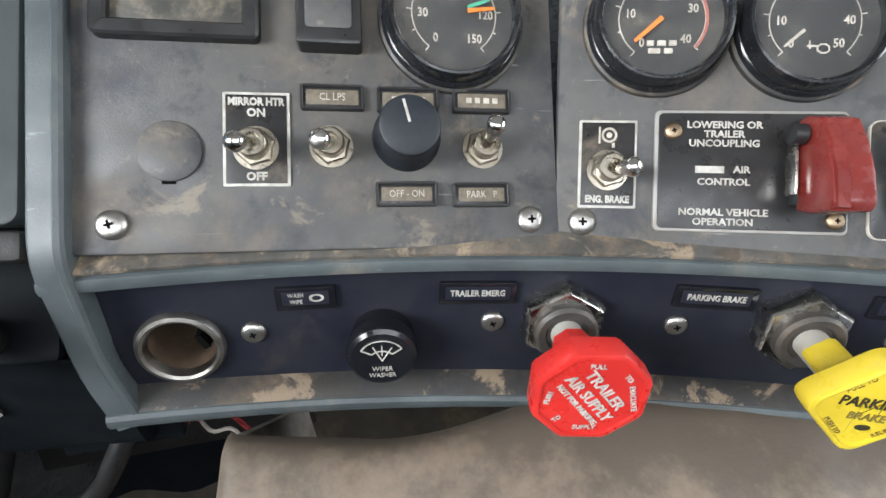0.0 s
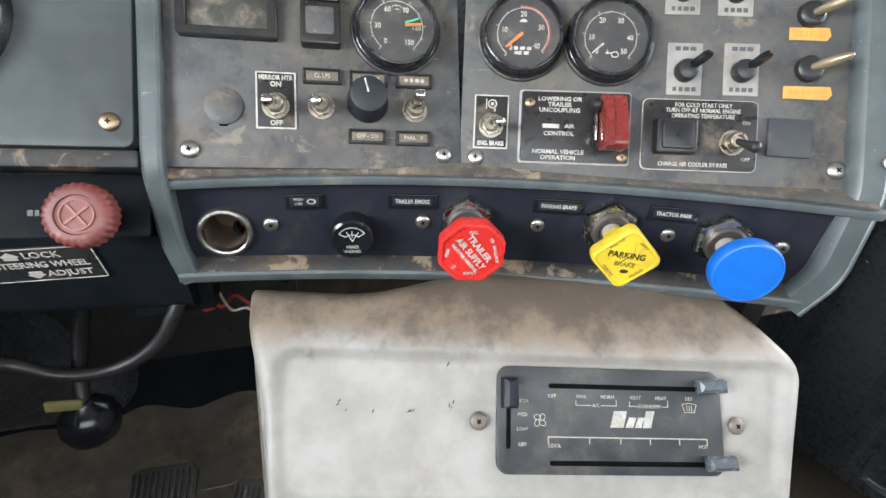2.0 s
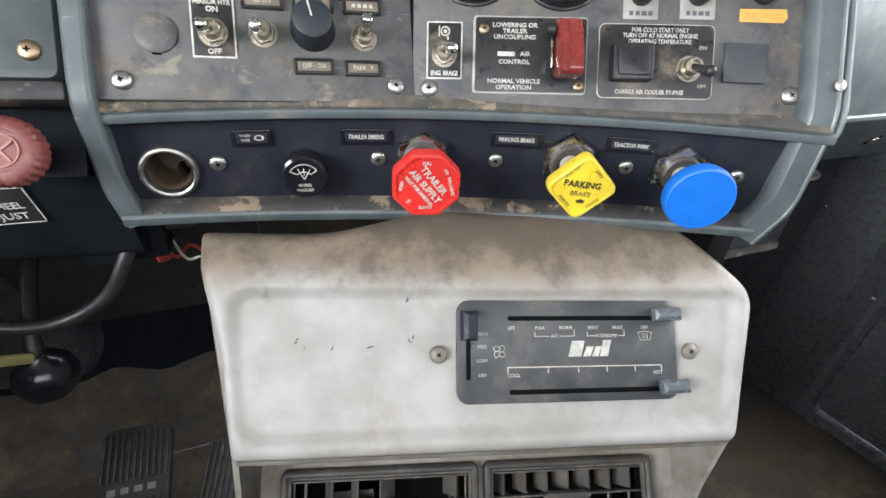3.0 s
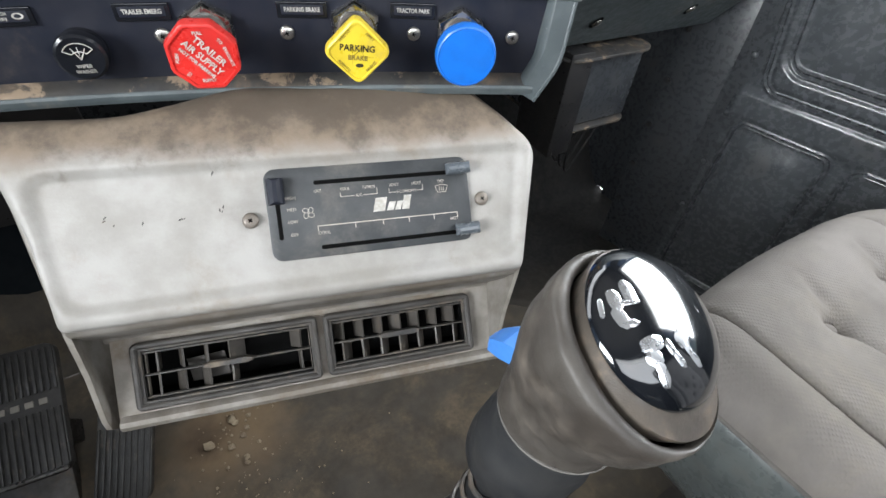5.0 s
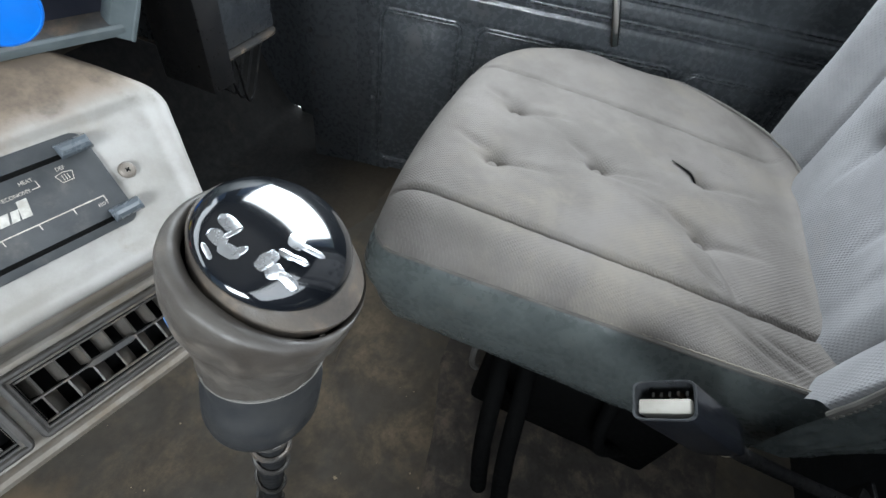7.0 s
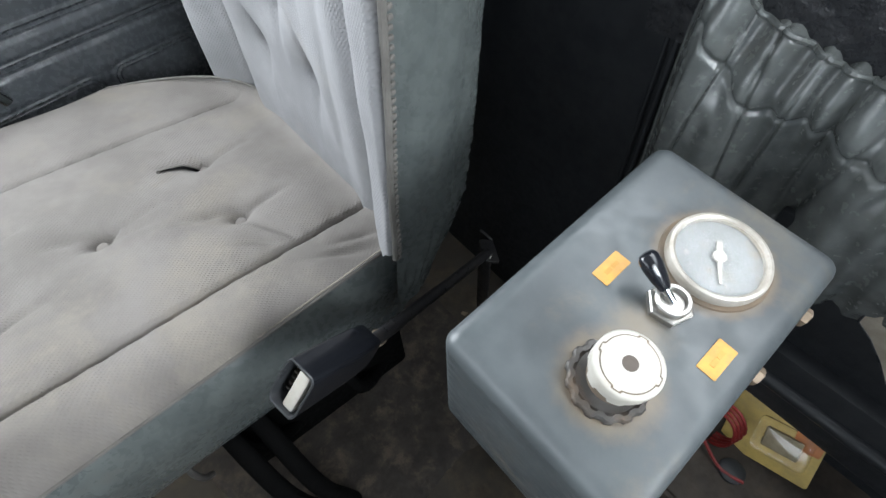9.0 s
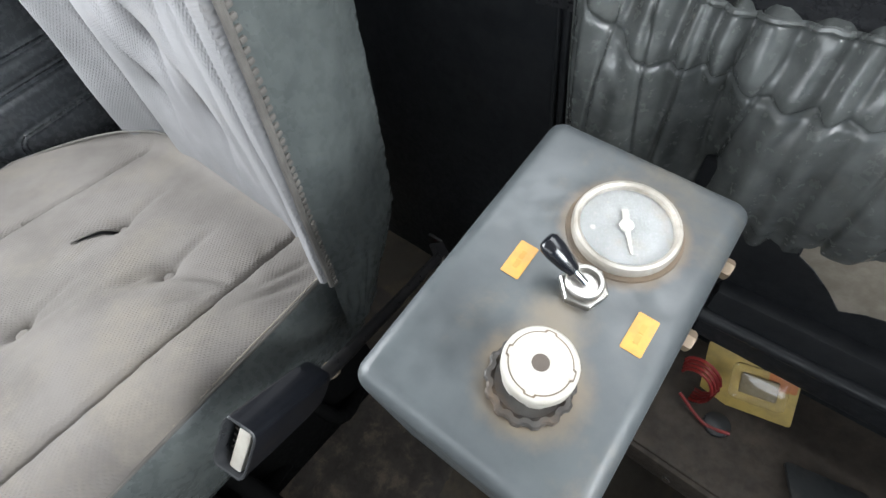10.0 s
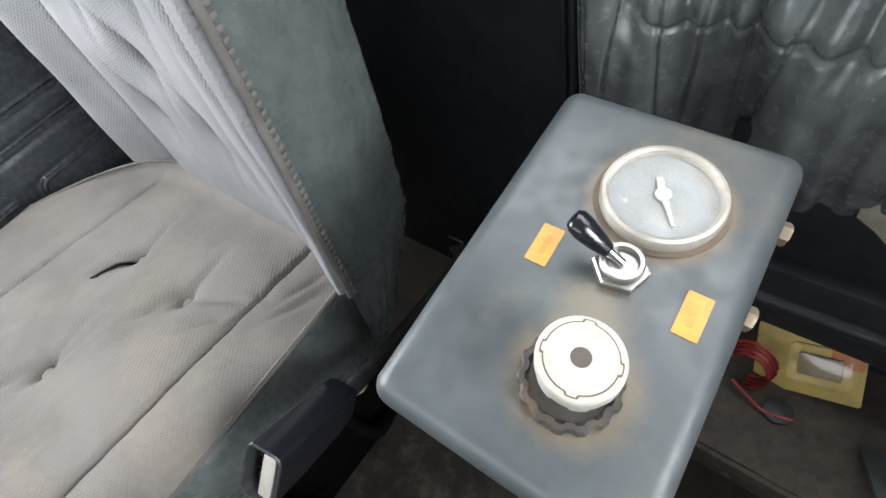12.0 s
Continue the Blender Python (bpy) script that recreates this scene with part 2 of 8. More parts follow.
def leather_height(scale):
    def build(nd, ln, vec):
        v = nd.new("ShaderNodeTexVoronoi")
        v.feature = "DISTANCE_TO_EDGE"
        v.inputs["Scale"].default_value = scale
        ln.new(vec, v.inputs["Vector"])
        r = nd.new("ShaderNodeMapRange")
        r.inputs["From Max"].default_value = 0.18
        ln.new(v.outputs["Distance"], r.inputs["Value"])
        return r.outputs["Result"]
    return build


def add_stain(m, axis, lo, hi, colour, amount=0.9, wobble=0.02, scale=14.0, seed=0.0):
    """Lays a dirt colour over a material where a coordinate runs from lo (none) to hi (full), with a ragged edge."""
    nt = m.node_tree
    nd, ln = nt.nodes, nt.links
    bs = nd["Principled BSDF"]
    tc, sep = nd.new("ShaderNodeTexCoord"), nd.new("ShaderNodeSeparateXYZ")
    ln.new(tc.outputs["Object"], sep.inputs[0])
    nz = nd.new("ShaderNodeTexNoise")
    nz.noise_dimensions = "4D"
    nz.inputs["W"].default_value = seed
    nz.inputs["Scale"].default_value, nz.inputs["Detail"].default_value, nz.inputs["Roughness"].default_value = scale, 7.0, 0.66
    ln.new(tc.outputs["Object"], nz.inputs["Vector"])
    ad = nd.new("ShaderNodeMath")
    ad.operation = "MULTIPLY_ADD"
    ln.new(nz.outputs["Fac"], ad.inputs[0])
    ad.inputs[1].default_value = wobble * 4
    ln.new(sep.outputs[axis], ad.inputs[2])
    mr = nd.new("ShaderNodeMapRange")
    mr.interpolation_type = "SMOOTHSTEP"
    mr.inputs["From Min"].default_value, mr.inputs["From Max"].default_value = lo + wobble * 2, hi + wobble * 2
    mr.inputs["To Max"].default_value = amount
    ln.new(ad.outputs[0], mr.inputs["Value"])
    mx = nd.new("ShaderNodeMix")
    mx.data_type = "RGBA"
    ln.new(mr.outputs["Result"], mx.inputs[0])
    ln.new(bs.inputs["Base Color"].links[0].from_socket, mx.inputs[6])
    mx.inputs[7].default_value = (*colour, 1)
    ln.new(mx.outputs[2], bs.inputs["Base Color"])
    return m


def add_blotch(m, colour, scale, lo, hi, amount=0.8, seed=0.0, distortion=0.3, detail=8.0):
    """Lays ragged patches of a second colour over a material."""
    nt = m.node_tree
    nd, ln = nt.nodes, nt.links
    bs = nd["Principled BSDF"]
    tc = nd.new("ShaderNodeTexCoord")
    nz = nd.new("ShaderNodeTexNoise")
    nz.noise_dimensions = "4D"
    nz.inputs["W"].default_value = seed
    nz.inputs["Scale"].default_value, nz.inputs["Detail"].default_value = scale, detail
    nz.inputs["Roughness"].default_value, nz.inputs["Distortion"].default_value = 0.68, distortion
    ln.new(tc.outputs["Object"], nz.inputs["Vector"])
    mr = nd.new("ShaderNodeMapRange")
    mr.interpolation_type = "SMOOTHSTEP"
    mr.inputs["From Min"].default_value, mr.inputs["From Max"].default_value, mr.inputs["To Max"].default_value = lo, hi, amount
    ln.new(nz.outputs["Fac"], mr.inputs["Value"])
    mx = nd.new("ShaderNodeMix")
    mx.data_type = "RGBA"
    ln.new(mr.outputs["Result"], mx.inputs[0])
    ln.new(bs.inputs["Base Color"].links[0].from_socket, mx.inputs[6])
    mx.inputs[7].default_value = (*colour, 1)
    ln.new(mx.outputs[2], bs.inputs["Base Color"])
    return m


def add_halo(m, x, y, r0, r1, colour, amount=0.8, wobble=0.006, scale=60.0, seed=0.0):
    """Lays a round dirt stain over a material: full inside r0, gone at r1, with a ragged edge."""
    nt = m.node_tree
    nd, ln = nt.nodes, nt.links
    bs = nd["Principled BSDF"]
    tc = nd.new("ShaderNodeTexCoord")
    flat = nd.new("ShaderNodeVectorMath")
    flat.operation = "MULTIPLY"
    flat.inputs[1].default_value = (1, 1, 0)
    ln.new(tc.outputs["Object"], flat.inputs[0])
    far = nd.new("ShaderNodeVectorMath")
    far.operation = "DISTANCE"
    far.inputs[1].default_value = (x, y, 0)
    ln.new(flat.outputs["Vector"], far.inputs[0])
    nz = nd.new("ShaderNodeTexNoise")
    nz.noise_dimensions = "4D"
    nz.inputs["W"].default_value = seed
    nz.inputs["Scale"].default_value, nz.inputs["Detail"].default_value, nz.inputs["Roughness"].default_value = scale, 6.0, 0.6
    ln.new(tc.outputs["Object"], nz.inputs["Vector"])
    ad = nd.new("ShaderNodeMath")
    ad.operation = "MULTIPLY_ADD"
    ln.new(nz.outputs["Fac"], ad.inputs[0])
    ad.inputs[1].default_value = wobble * 4
    ln.new(far.outputs["Value"], ad.inputs[2])
    mr = nd.new("ShaderNodeMapRange")
    mr.interpolation_type = "SMOOTHSTEP"
    mr.inputs["From Min"].default_value, mr.inputs["From Max"].default_value = r1 + wobble * 2, r0 + wobble * 2
    mr.inputs["To Max"].default_value = amount
    ln.new(ad.outputs[0], mr.inputs["Value"])
    mx = nd.new("ShaderNodeMix")
    mx.data_type = "RGBA"
    ln.new(mr.outputs["Result"], mx.inputs[0])
    ln.new(bs.inputs["Base Color"].links[0].from_socket, mx.inputs[6])
    mx.inputs[7].default_value = (*colour, 1)
    ln.new(mx.outputs[2], bs.inputs["Base Color"])
    return m


TAN = (0.27, 0.205, 0.14)
M_PANEL = surf("dusty_black_panel", (0.088, 0.084, 0.080), (0.060, 0.060, 0.062), 0.55, dust=(0.165, 0.138, 0.108), dust_amt=0.46, dust_scale=15, scale=30, edge=0.26, scratch=0.2, bump=0.25, bump_scale=1500)
add_blotch(M_PANEL, (0.034, 0.037, 0.045), 19.0, 0.50, 0.62, 0.80, 2.0)
add_blotch(M_PANEL, (0.030, 0.032, 0.038), 60.0, 0.56, 0.66, 0.65, 7.0)
add_blotch(M_PANEL, (0.245, 0.200, 0.148), 31.0, 0.585, 0.67, 0.60, 4.0, 0.6)
add_blotch(M_PANEL, (0.230, 0.190, 0.145), 150.0, 0.60, 0.70, 0.40, 5.0)
M_STRIP = surf("black_panel", (0.012, 0.014, 0.022), (0.019, 0.020, 0.027), 0.45, spec=0.18, dust=(0.10, 0.078, 0.060), dust_amt=0.07, dust_scale=13, bump=0.2, bump_scale=1500)
M_FRAME = surf("grey_green_plastic", (0.084, 0.100, 0.104), (0.060, 0.072, 0.076), 0.42, dust=(0.25, 0.21, 0.16), dust_amt=0.18, dust_scale=16, bump=0.2, bump_scale=1300, scratch=0.3)
M_LEDGE = surf("dust_covered_ledge", (0.085, 0.082, 0.075), (0.048, 0.046, 0.042), 0.7, dust=(0.22, 0.165, 0.115), dust_amt=0.5, dust_scale=30, bump=0.3)
add_blotch(M_LEDGE, (0.33, 0.25, 0.17), 34.0, 0.53, 0.60, 0.75, 3.0, 0.8)
add_blotch(M_LEDGE, (0.055, 0.042, 0.032), 52.0, 0.56, 0.63, 0.7, 8.0, 0.8)
M_SHELL = surf("black_shell_plastic", (0.006, 0.008, 0.010), (0.009, 0.011, 0.013), 0.50, spec=0.10, dust=(0.05, 0.044, 0.038), dust_amt=0.06, dust_scale=9, bump=0.2)
M_LEDGELOW = surf("patchy_dust_ledge", (0.026, 0.026, 0.027), (0.040, 0.036, 0.032), 0.6, dust=(0.15, 0.108, 0.072), dust_amt=0.36, dust_scale=24, bump=0.3)
add_blotch(M_LEDGELOW, (0.27, 0.20, 0.135), 26.0, 0.555, 0.615, 0.8, 6.0, 0.9)
M_DARKGREY = surf("dark_grey_plastic", (0.080, 0.088, 0.090), (0.062, 0.068, 0.070), 0.5, dust=(0.14, 0.12, 0.10), dust_amt=0.2, dust_scale=9, bump=0.25, bump_scale=1200)
M_DASHPANEL = surf("teal_grey_plastic", (0.072, 0.083, 0.087), (0.056, 0.064, 0.067), 0.45, dust=(0.15, 0.135, 0.115), dust_amt=0.25, dust_scale=8, bump=0.12, bump_scale=1200, scratch=0.1)
M_BLACK = surf("black_plastic", (0.014, 0.014, 0.015), (0.022, 0.021, 0.021), 0.38, dust=(0.12, 0.10, 0.08), dust_amt=0.15, bump=0.1)
M_BLACKGLOSS = surf("black_gloss_plastic", (0.010, 0.011, 0.014), None, 0.18, bump=0.03, rough_var=0.08)
# Near-black holding the shade of holes, slots and the parts below the seat.
M_DEEPSHADE = surf("recess_shade_black", (0.005, 0.005, 0.005), None, 0.9, bump=0, spec=0.05)
M_BEZEL = surf("black_gauge_rim", (0.012, 0.013, 0.015), None, 0.22, dust=(0.16, 0.12, 0.09), dust_amt=0.22, dust_scale=35, bump=0.05)
M_FLANGE = surf("dusty_gauge_flange", (0.02, 0.02, 0.021), (0.04, 0.036, 0.032), 0.5, dust=(0.2, 0.155, 0.11), dust_amt=0.5, dust_scale=45, bump=0.15)
M_DIAL = surf("dusty_gauge_dial", (0.020, 0.021, 0.022), (0.042, 0.041, 0.039), 0.6, dust=(0.15, 0.14, 0.12), dust_amt=0.36, dust_scale=35, bump=0.05)
M_CHROME = surf("dull_chrome", (0.62, 0.61, 0.58), (0.5, 0.48, 0.44), 0.22, 1.0, dust=(0.2, 0.15, 0.10), dust_amt=0.28, dust_scale=120, bump=0.05)
M_BRIGHT = surf("bright_chrome", (0.78, 0.78, 0.77), (0.7, 0.7, 0.7), 0.12, 1.0, bump=0.02, rough_var=0.06)
M_ZINC = surf("zinc_screw", (0.52, 0.51, 0.49), (0.38, 0.36, 0.33), 0.35, 1.0, dust=(0.14, 0.10, 0.07), dust_amt=0.3, dust_scale=200, bump=0.1)
M_BRASS = surf("rusty_screw", (0.45, 0.36, 0.25), (0.3, 0.2, 0.12), 0.4, 1.0, dust=(0.2, 0.1, 0.05), dust_amt=0.4, dust_scale=200, bump=0.1)
M_WHITE = surf("white_marking", (0.52, 0.50, 0.46), (0.34, 0.32, 0.28), 0.6, bump=0, scale=200)
M_CREAM = surf("worn_marking", (0.52, 0.48, 0.42), (0.34, 0.31, 0.26), 0.6, bump=0, scale=260)
M_RED = surf("red_plastic_knob", (0.62, 0.030, 0.024), (0.50, 0.024, 0.02), 0.33, bump=0.06, dust=(0.4, 0.16, 0.12), dust_amt=0.08, dust_scale=60)
M_YELLOW = surf("yellow_plastic_knob", (0.66, 0.50, 0.035), (0.55, 0.40, 0.03), 0.36, bump=0.06, dust=(0.35, 0.26, 0.10), dust_amt=0.22, dust_scale=50)
M_BLUE = surf("blue_plastic_knob", (0.008, 0.14, 0.56), (0.008, 0.12, 0.48), 0.36, bump=0.05, rough_var=0.08)
M_BLUE2 = surf("light_blue_plastic", (0.06, 0.22, 0.62), (0.05, 0.19, 0.52), 0.45, bump=0.05)
M_GUARD = surf("dark_red_switch_guard", (0.20, 0.026, 0.021), (0.14, 0.018, 0.015), 0.28, coat=0.3, dust=(0.25, 0.1, 0.07), dust_amt=0.15, dust_scale=60, bump=0.05)
M_DULLRED = surf("faded_red_knob", (0.17, 0.040, 0.034), (0.125, 0.03, 0.027), 0.5, bump=0.15, dust=(0.28, 0.17, 0.14), dust_amt=0.2, dust_scale=60)
M_IVORY = surf("white_plastic", (0.46, 0.44, 0.395), (0.38, 0.35, 0.30), 0.4, bump=0.05, dust=(0.3, 0.22, 0.14), dust_amt=0.15, dust_scale=90)
M_ORANGE = surf("orange_label", (0.62, 0.33, 0.07), (0.5, 0.27, 0.07), 0.55, bump=0.05, scale=120)
M_ORANGE2 = surf("dark_orange_mark", (0.55, 0.29, 0.06), None, 0.6, bump=0)
M_NEEDLE = surf("orange_needle", (0.75, 0.18, 0.02), None, 0.5, bump=0)
M_GREEN = surf("green_needle", (0.06, 0.35, 0.22), None, 0.5, bump=0)
M_REDARC = surf("red_scale_arc", (0.42, 0.13, 0.10), None, 0.6, bump=0)
M_SILVERPLATE = surf("worn_metal_plate", (0.36, 0.35, 0.33), (0.26, 0.24, 0.22), 0.5, 0.3, dust=TAN, dust_amt=0.3, dust_scale=90, bump=0.1)
M_BLACKPLATE = surf("black_enamel_plate", (0.014, 0.014, 0.015), (0.024, 0.023, 0.023), 0.35, dust=(0.2, 0.16, 0.115), dust_amt=0.35, dust_scale=28, bump=0.06)
M_POD = surf("dirty_grey_paint", (0.352, 0.338, 0.318), (0.268, 0.252, 0.230), 0.52, dust=(0.235, 0.20, 0.16), dust_amt=0.22, dust_scale=17, scale=24, edge=0.26, bump=0.25, bump_scale=500)
add_blotch(M_POD, (0.215, 0.180, 0.145), 8.0, 0.52, 0.68, 0.55, 4.0)
add_stain(M_POD, 1, 0.040, 0.066, (0.200, 0.150, 0.105), 0.90, 0.010, 11.0)
add_stain(M_POD, 1, 0.048, 0.090, (0.075, 0.060, 0.047), 0.78, 0.040, 30.0, 3.0)
# Darker than the face paint, with dust patches; overhang, cheeks, vent panel and lip.
M_PODLOW = surf("darker_console_paint", (0.26, 0.24, 0.215), (0.165, 0.148, 0.125), 0.6, dust=(0.15, 0.115, 0.08), dust_amt=0.45, dust_scale=12, bump=0.25)
M_HVAC = surf("grey_control_plate", (0.028, 0.031, 0.034), (0.044, 0.047, 0.049), 0.42, dust=(0.12, 0.112, 0.10), dust_amt=0.32, dust_scale=26, edge=0.3, bump=0.1)
M_VENTFRAME = surf("grimy_vent_frame", (0.060, 0.055, 0.050), (0.030, 0.027, 0.024), 0.55, dust=(0.06, 0.05, 0.04), dust_amt=0.3, dust_scale=20, bump=0.2)
M_VENT = surf("dusty_black_louvre", (0.035, 0.034, 0.033), (0.065, 0.058, 0.05), 0.6, dust=(0.2, 0.16, 0.12), dust_amt=0.45, dust_scale=40, bump=0.1)
M_VANE = surf("grimy_brown_vane", (0.070, 0.062, 0.054), (0.042, 0.037, 0.032), 0.5, dust=(0.15, 0.12, 0.09), dust_amt=0.35, dust_scale=60, bump=0.15)
M_FLOOR = surf("dirty_rubber_mat", (0.050, 0.042, 0.032), (0.028, 0.024, 0.019), 0.85, dust=(0.145, 0.112, 0.074), dust_amt=0.5, dust_scale=7, scale=7, edge=0.34, bump=0.5, bump_scale=350)
add_halo(M_FLOOR, 0.035, 0.345, 0.03, 0.15, (0.165, 0.112, 0.062), 0.75, 0.03, 16.0, 2.0)
add_halo(M_FLOOR, -0.010, 0.350, 0.01, 0.06, (0.052, 0.032, 0.018), 0.8, 0.015, 30.0, 5.0)
M_GRIT = surf("dry_mud_grit", (0.26, 0.21, 0.14), (0.16, 0.12, 0.08), 0.9, bump=0.4, bump_scale=900)
M_DARKFLOOR = surf("near_black_floor", (0.012, 0.012, 0.012), (0.020, 0.019, 0.018), 0.7, spec=0.2, dust=(0.075, 0.060, 0.042), dust_amt=0.15, dust_scale=9, bump=0.4, bump_scale=400)
# Near-black ahead, browner towards the rear edge.
add_stain(M_DARKFLOOR, 1, 0.46, 0.18, (0.072, 0.057, 0.040), 0.75, 0.05, 9.0)
# Darker copy of M_VINYL; the back wall's shade is in its base colour.
M_SHADEVINYL = surf("shaded_black_vinyl", (0.020, 0.022, 0.025), (0.030, 0.032, 0.035), 0.42, spec=0.3, dust=(0.035, 0.033, 0.030), dust_amt=0.15, dust_scale=8, bump=0.12, bump_scale=700)
add_height(M_SHADEVINYL, leather_height(420), 0.2, 0.0004)
# Dark tone that puts the shade beneath the seat into colour.
M_SEATSHADE = surf("under_seat_shade_tone", (0.034, 0.030, 0.027), (0.050, 0.044, 0.038), 0.75, spec=0.2, dust=(0.125, 0.10, 0.078), dust_amt=0.50, dust_scale=22, bump=0.4, bump_scale=300)
M_VINYL = surf("black_vinyl", (0.036, 0.039, 0.044), (0.048, 0.052, 0.057), 0.31, dust=(0.07, 0.065, 0.06), dust_amt=0.15, dust_scale=8, bump=0.04, bump_scale=700)
add_height(M_VINYL, leather_height(420), 0.09, 0.0004)
M_DOOR = surf("worn_black_door_vinyl", (0.052, 0.057, 0.063), (0.070, 0.076, 0.082), 0.25, dust=(0.09, 0.085, 0.08), dust_amt=0.18, dust_scale=7, bump=0.03, bump_scale=700)
add_height(M_DOOR, leather_height(420), 0.03, 0.0004)
M_VINYLSIDE = surf("dark_green_grey_vinyl", (0.066, 0.075, 0.074), (0.090, 0.101, 0.098), 0.29, dust=(0.10, 0.095, 0.085), dust_amt=0.10, dust_scale=10, bump=0.15, bump_scale=700)
add_height(M_VINYLSIDE, leather_height(500), 0.12, 0.0003)
M_POCKET = surf("creased_grey_vinyl", (0.150, 0.160, 0.156), (0.100, 0.107, 0.104), 0.19, coat=0.25, dust=(0.11, 0.10, 0.08), dust_amt=0.28, dust_scale=9, bump=0.15, bump_scale=500)
add_height(M_POCKET, leather_height(800), 0.15, 0.0004)
M_CLOTH = surf("grey_brown_seat_cloth", (0.182, 0.168, 0.156), (0.136, 0.125, 0.115), 0.9, dust=(0.205, 0.185, 0.158), dust_amt=0.42, dust_scale=7, scale=9, bump=0.42, bump_scale=1600, spec=0.2)
add_height(M_CLOTH, weave_height(0.0027), 0.72, 0.0009)
M_CLOTHBACK = surf("grey_seat_back_cloth", (0.262, 0.260, 0.266), (0.208, 0.206, 0.212), 0.9, dust=(0.28, 0.26, 0.24), dust_amt=0.2, dust_scale=6, scale=9, bump=0.42, bump_scale=1600, spec=0.2)
add_height(M_CLOTHBACK, weave_height(0.0033, True), 0.75, 0.0010)
M_PIPING = surf("grey_piping", (0.13, 0.122, 0.11), (0.09, 0.084, 0.076), 0.85, bump=0.3, bump_scale=2500)
M_THREAD = surf("tan_seam_thread", (0.30, 0.27, 0.225), (0.21, 0.185, 0.15), 0.85, bump=0.3, bump_scale=2500)
M_SHIFT = surf("worn_grey_grip", (0.068, 0.061, 0.053), (0.038, 0.032, 0.027), 0.50, dust=(0.15, 0.125, 0.10), dust_amt=0.3, dust_scale=22, bump=0.3, bump_scale=900)
M_SHIFTLOW = surf("black_rubber_collar", (0.016, 0.017, 0.019), (0.026, 0.026, 0.026), 0.6, spec=0.25, dust=(0.09, 0.08, 0.065), dust_amt=0.22, dust_scale=25, bump=0.2)
M_CAPSEAT = surf("worn_brown_rubber", (0.075, 0.062, 0.050), (0.040, 0.034, 0.029), 0.5, dust=(0.16, 0.12, 0.085), dust_amt=0.35, dust_scale=60, bump=0.3)
M_DOME = surf("black_gloss_dome", (0.006, 0.007, 0.009), None, 0.06, bump=0.0, rough_var=0.03, coat=0.6)
M_SILVER = surf("silver_inlay", (0.6, 0.61, 0.62), (0.45, 0.46, 0.48), 0.25, 0.9, bump=0.05)
M_CONSOLE = surf("slate_grey_box_paint", (0.076, 0.086, 0.090), (0.060, 0.068, 0.072), 0.40, dust=(0.145, 0.128, 0.10), dust_amt=0.30, dust_scale=12, bump=0.08, bump_scale=1400)
add_halo(M_CONSOLE, -0.0040, 0.0600, 0.020, 0.036, (0.20, 0.155, 0.105), 0.80, 0.004, 70.0, 1.0)
add_halo(M_CONSOLE, 0.0020, 0.0250, 0.004, 0.026, (0.19, 0.155, 0.110), 0.75, 0.006, 60.0, 2.0)
add_halo(M_CONSOLE, -0.0015, -0.0462, 0.033, 0.041, (0.185, 0.140, 0.095), 0.75, 0.003, 80.0, 3.0)
M_RUST = surf("rusty_ring", (0.17, 0.125, 0.085), (0.10, 0.08, 0.06), 0.8, bump=0.4, bump_scale=900)
M_PALEDIAL = surf("fogged_dial", (0.26, 0.27, 0.27), (0.19, 0.195, 0.19), 0.45, dust=(0.25, 0.2, 0.15), dust_amt=0.3, dust_scale=60, bump=0.1)
M_STEEL = surf("dark_steel", (0.10, 0.095, 0.09), (0.06, 0.055, 0.05), 0.5, 0.6, dust=(0.18, 0.13, 0.09), dust_amt=0.35, dust_scale=25, bump=0.2)
M_PEDAL = surf("worn_pedal_rubber", (0.030, 0.028, 0.026), (0.017, 0.016, 0.015), 0.5, dust=(0.17, 0.145, 0.12), dust_amt=0.20, dust_scale=30, bump=0.3)
M_CARD = surf("torn_cardboard", (0.46, 0.41, 0.34), (0.32, 0.28, 0.22), 0.9, bump=0.4, bump_scale=500, scale=40)
M_BOARD = surf("brown_board", (0.070, 0.056, 0.044), (0.045, 0.037, 0.030), 0.8, dust=(0.13, 0.105, 0.082), dust_amt=0.3, dust_scale=15, bump=0.3)
M_PACK = surf("yellow_package_card", (0.62, 0.45, 0.12), (0.46, 0.33, 0.10), 0.5, bump=0.1, scale=50)
M_PACKORANGE = surf("orange_package_card", (0.62, 0.22, 0.06), None, 0.5, bump=0.1)
M_WIRE = surf("red_wire", (0.30, 0.03, 0.028), (0.2, 0.022, 0.02), 0.45, bump=0.1)
M_WHITEWIRE = surf("white_wire", (0.38, 0.35, 0.31), (0.25, 0.22, 0.19), 0.5, bump=0.1)
M_HEADLINE = surf("grey_headlining", (0.22, 0.21, 0.20), None, 0.9, bump=0.3)

M_GLASS = bpy.data.materials.new("clear_glass")
M_GLASS.use_nodes = True
_g = M_GLASS.node_tree.nodes["Principled BSDF"]
_g.inputs["Transmission Weight"].default_value, _g.inputs["Roughness"].default_value, _g.inputs["IOR"].default_value = 1.0, 0.04, 1.45

M_FOGGLASS = M_GLASS.copy()
M_FOGGLASS.name = "fogged_glass"
_g = M_FOGGLASS.node_tree.nodes["Principled BSDF"]
_g.inputs["IOR"].default_value, _g.inputs["Roughness"].default_value = 1.12, 0.12
M_NUT = surf("tarnished_nut", (0.46, 0.42, 0.35), (0.33, 0.29, 0.23), 0.34, 1.0, dust=(0.22, 0.17, 0.11), dust_amt=0.35, dust_scale=160, bump=0.08)
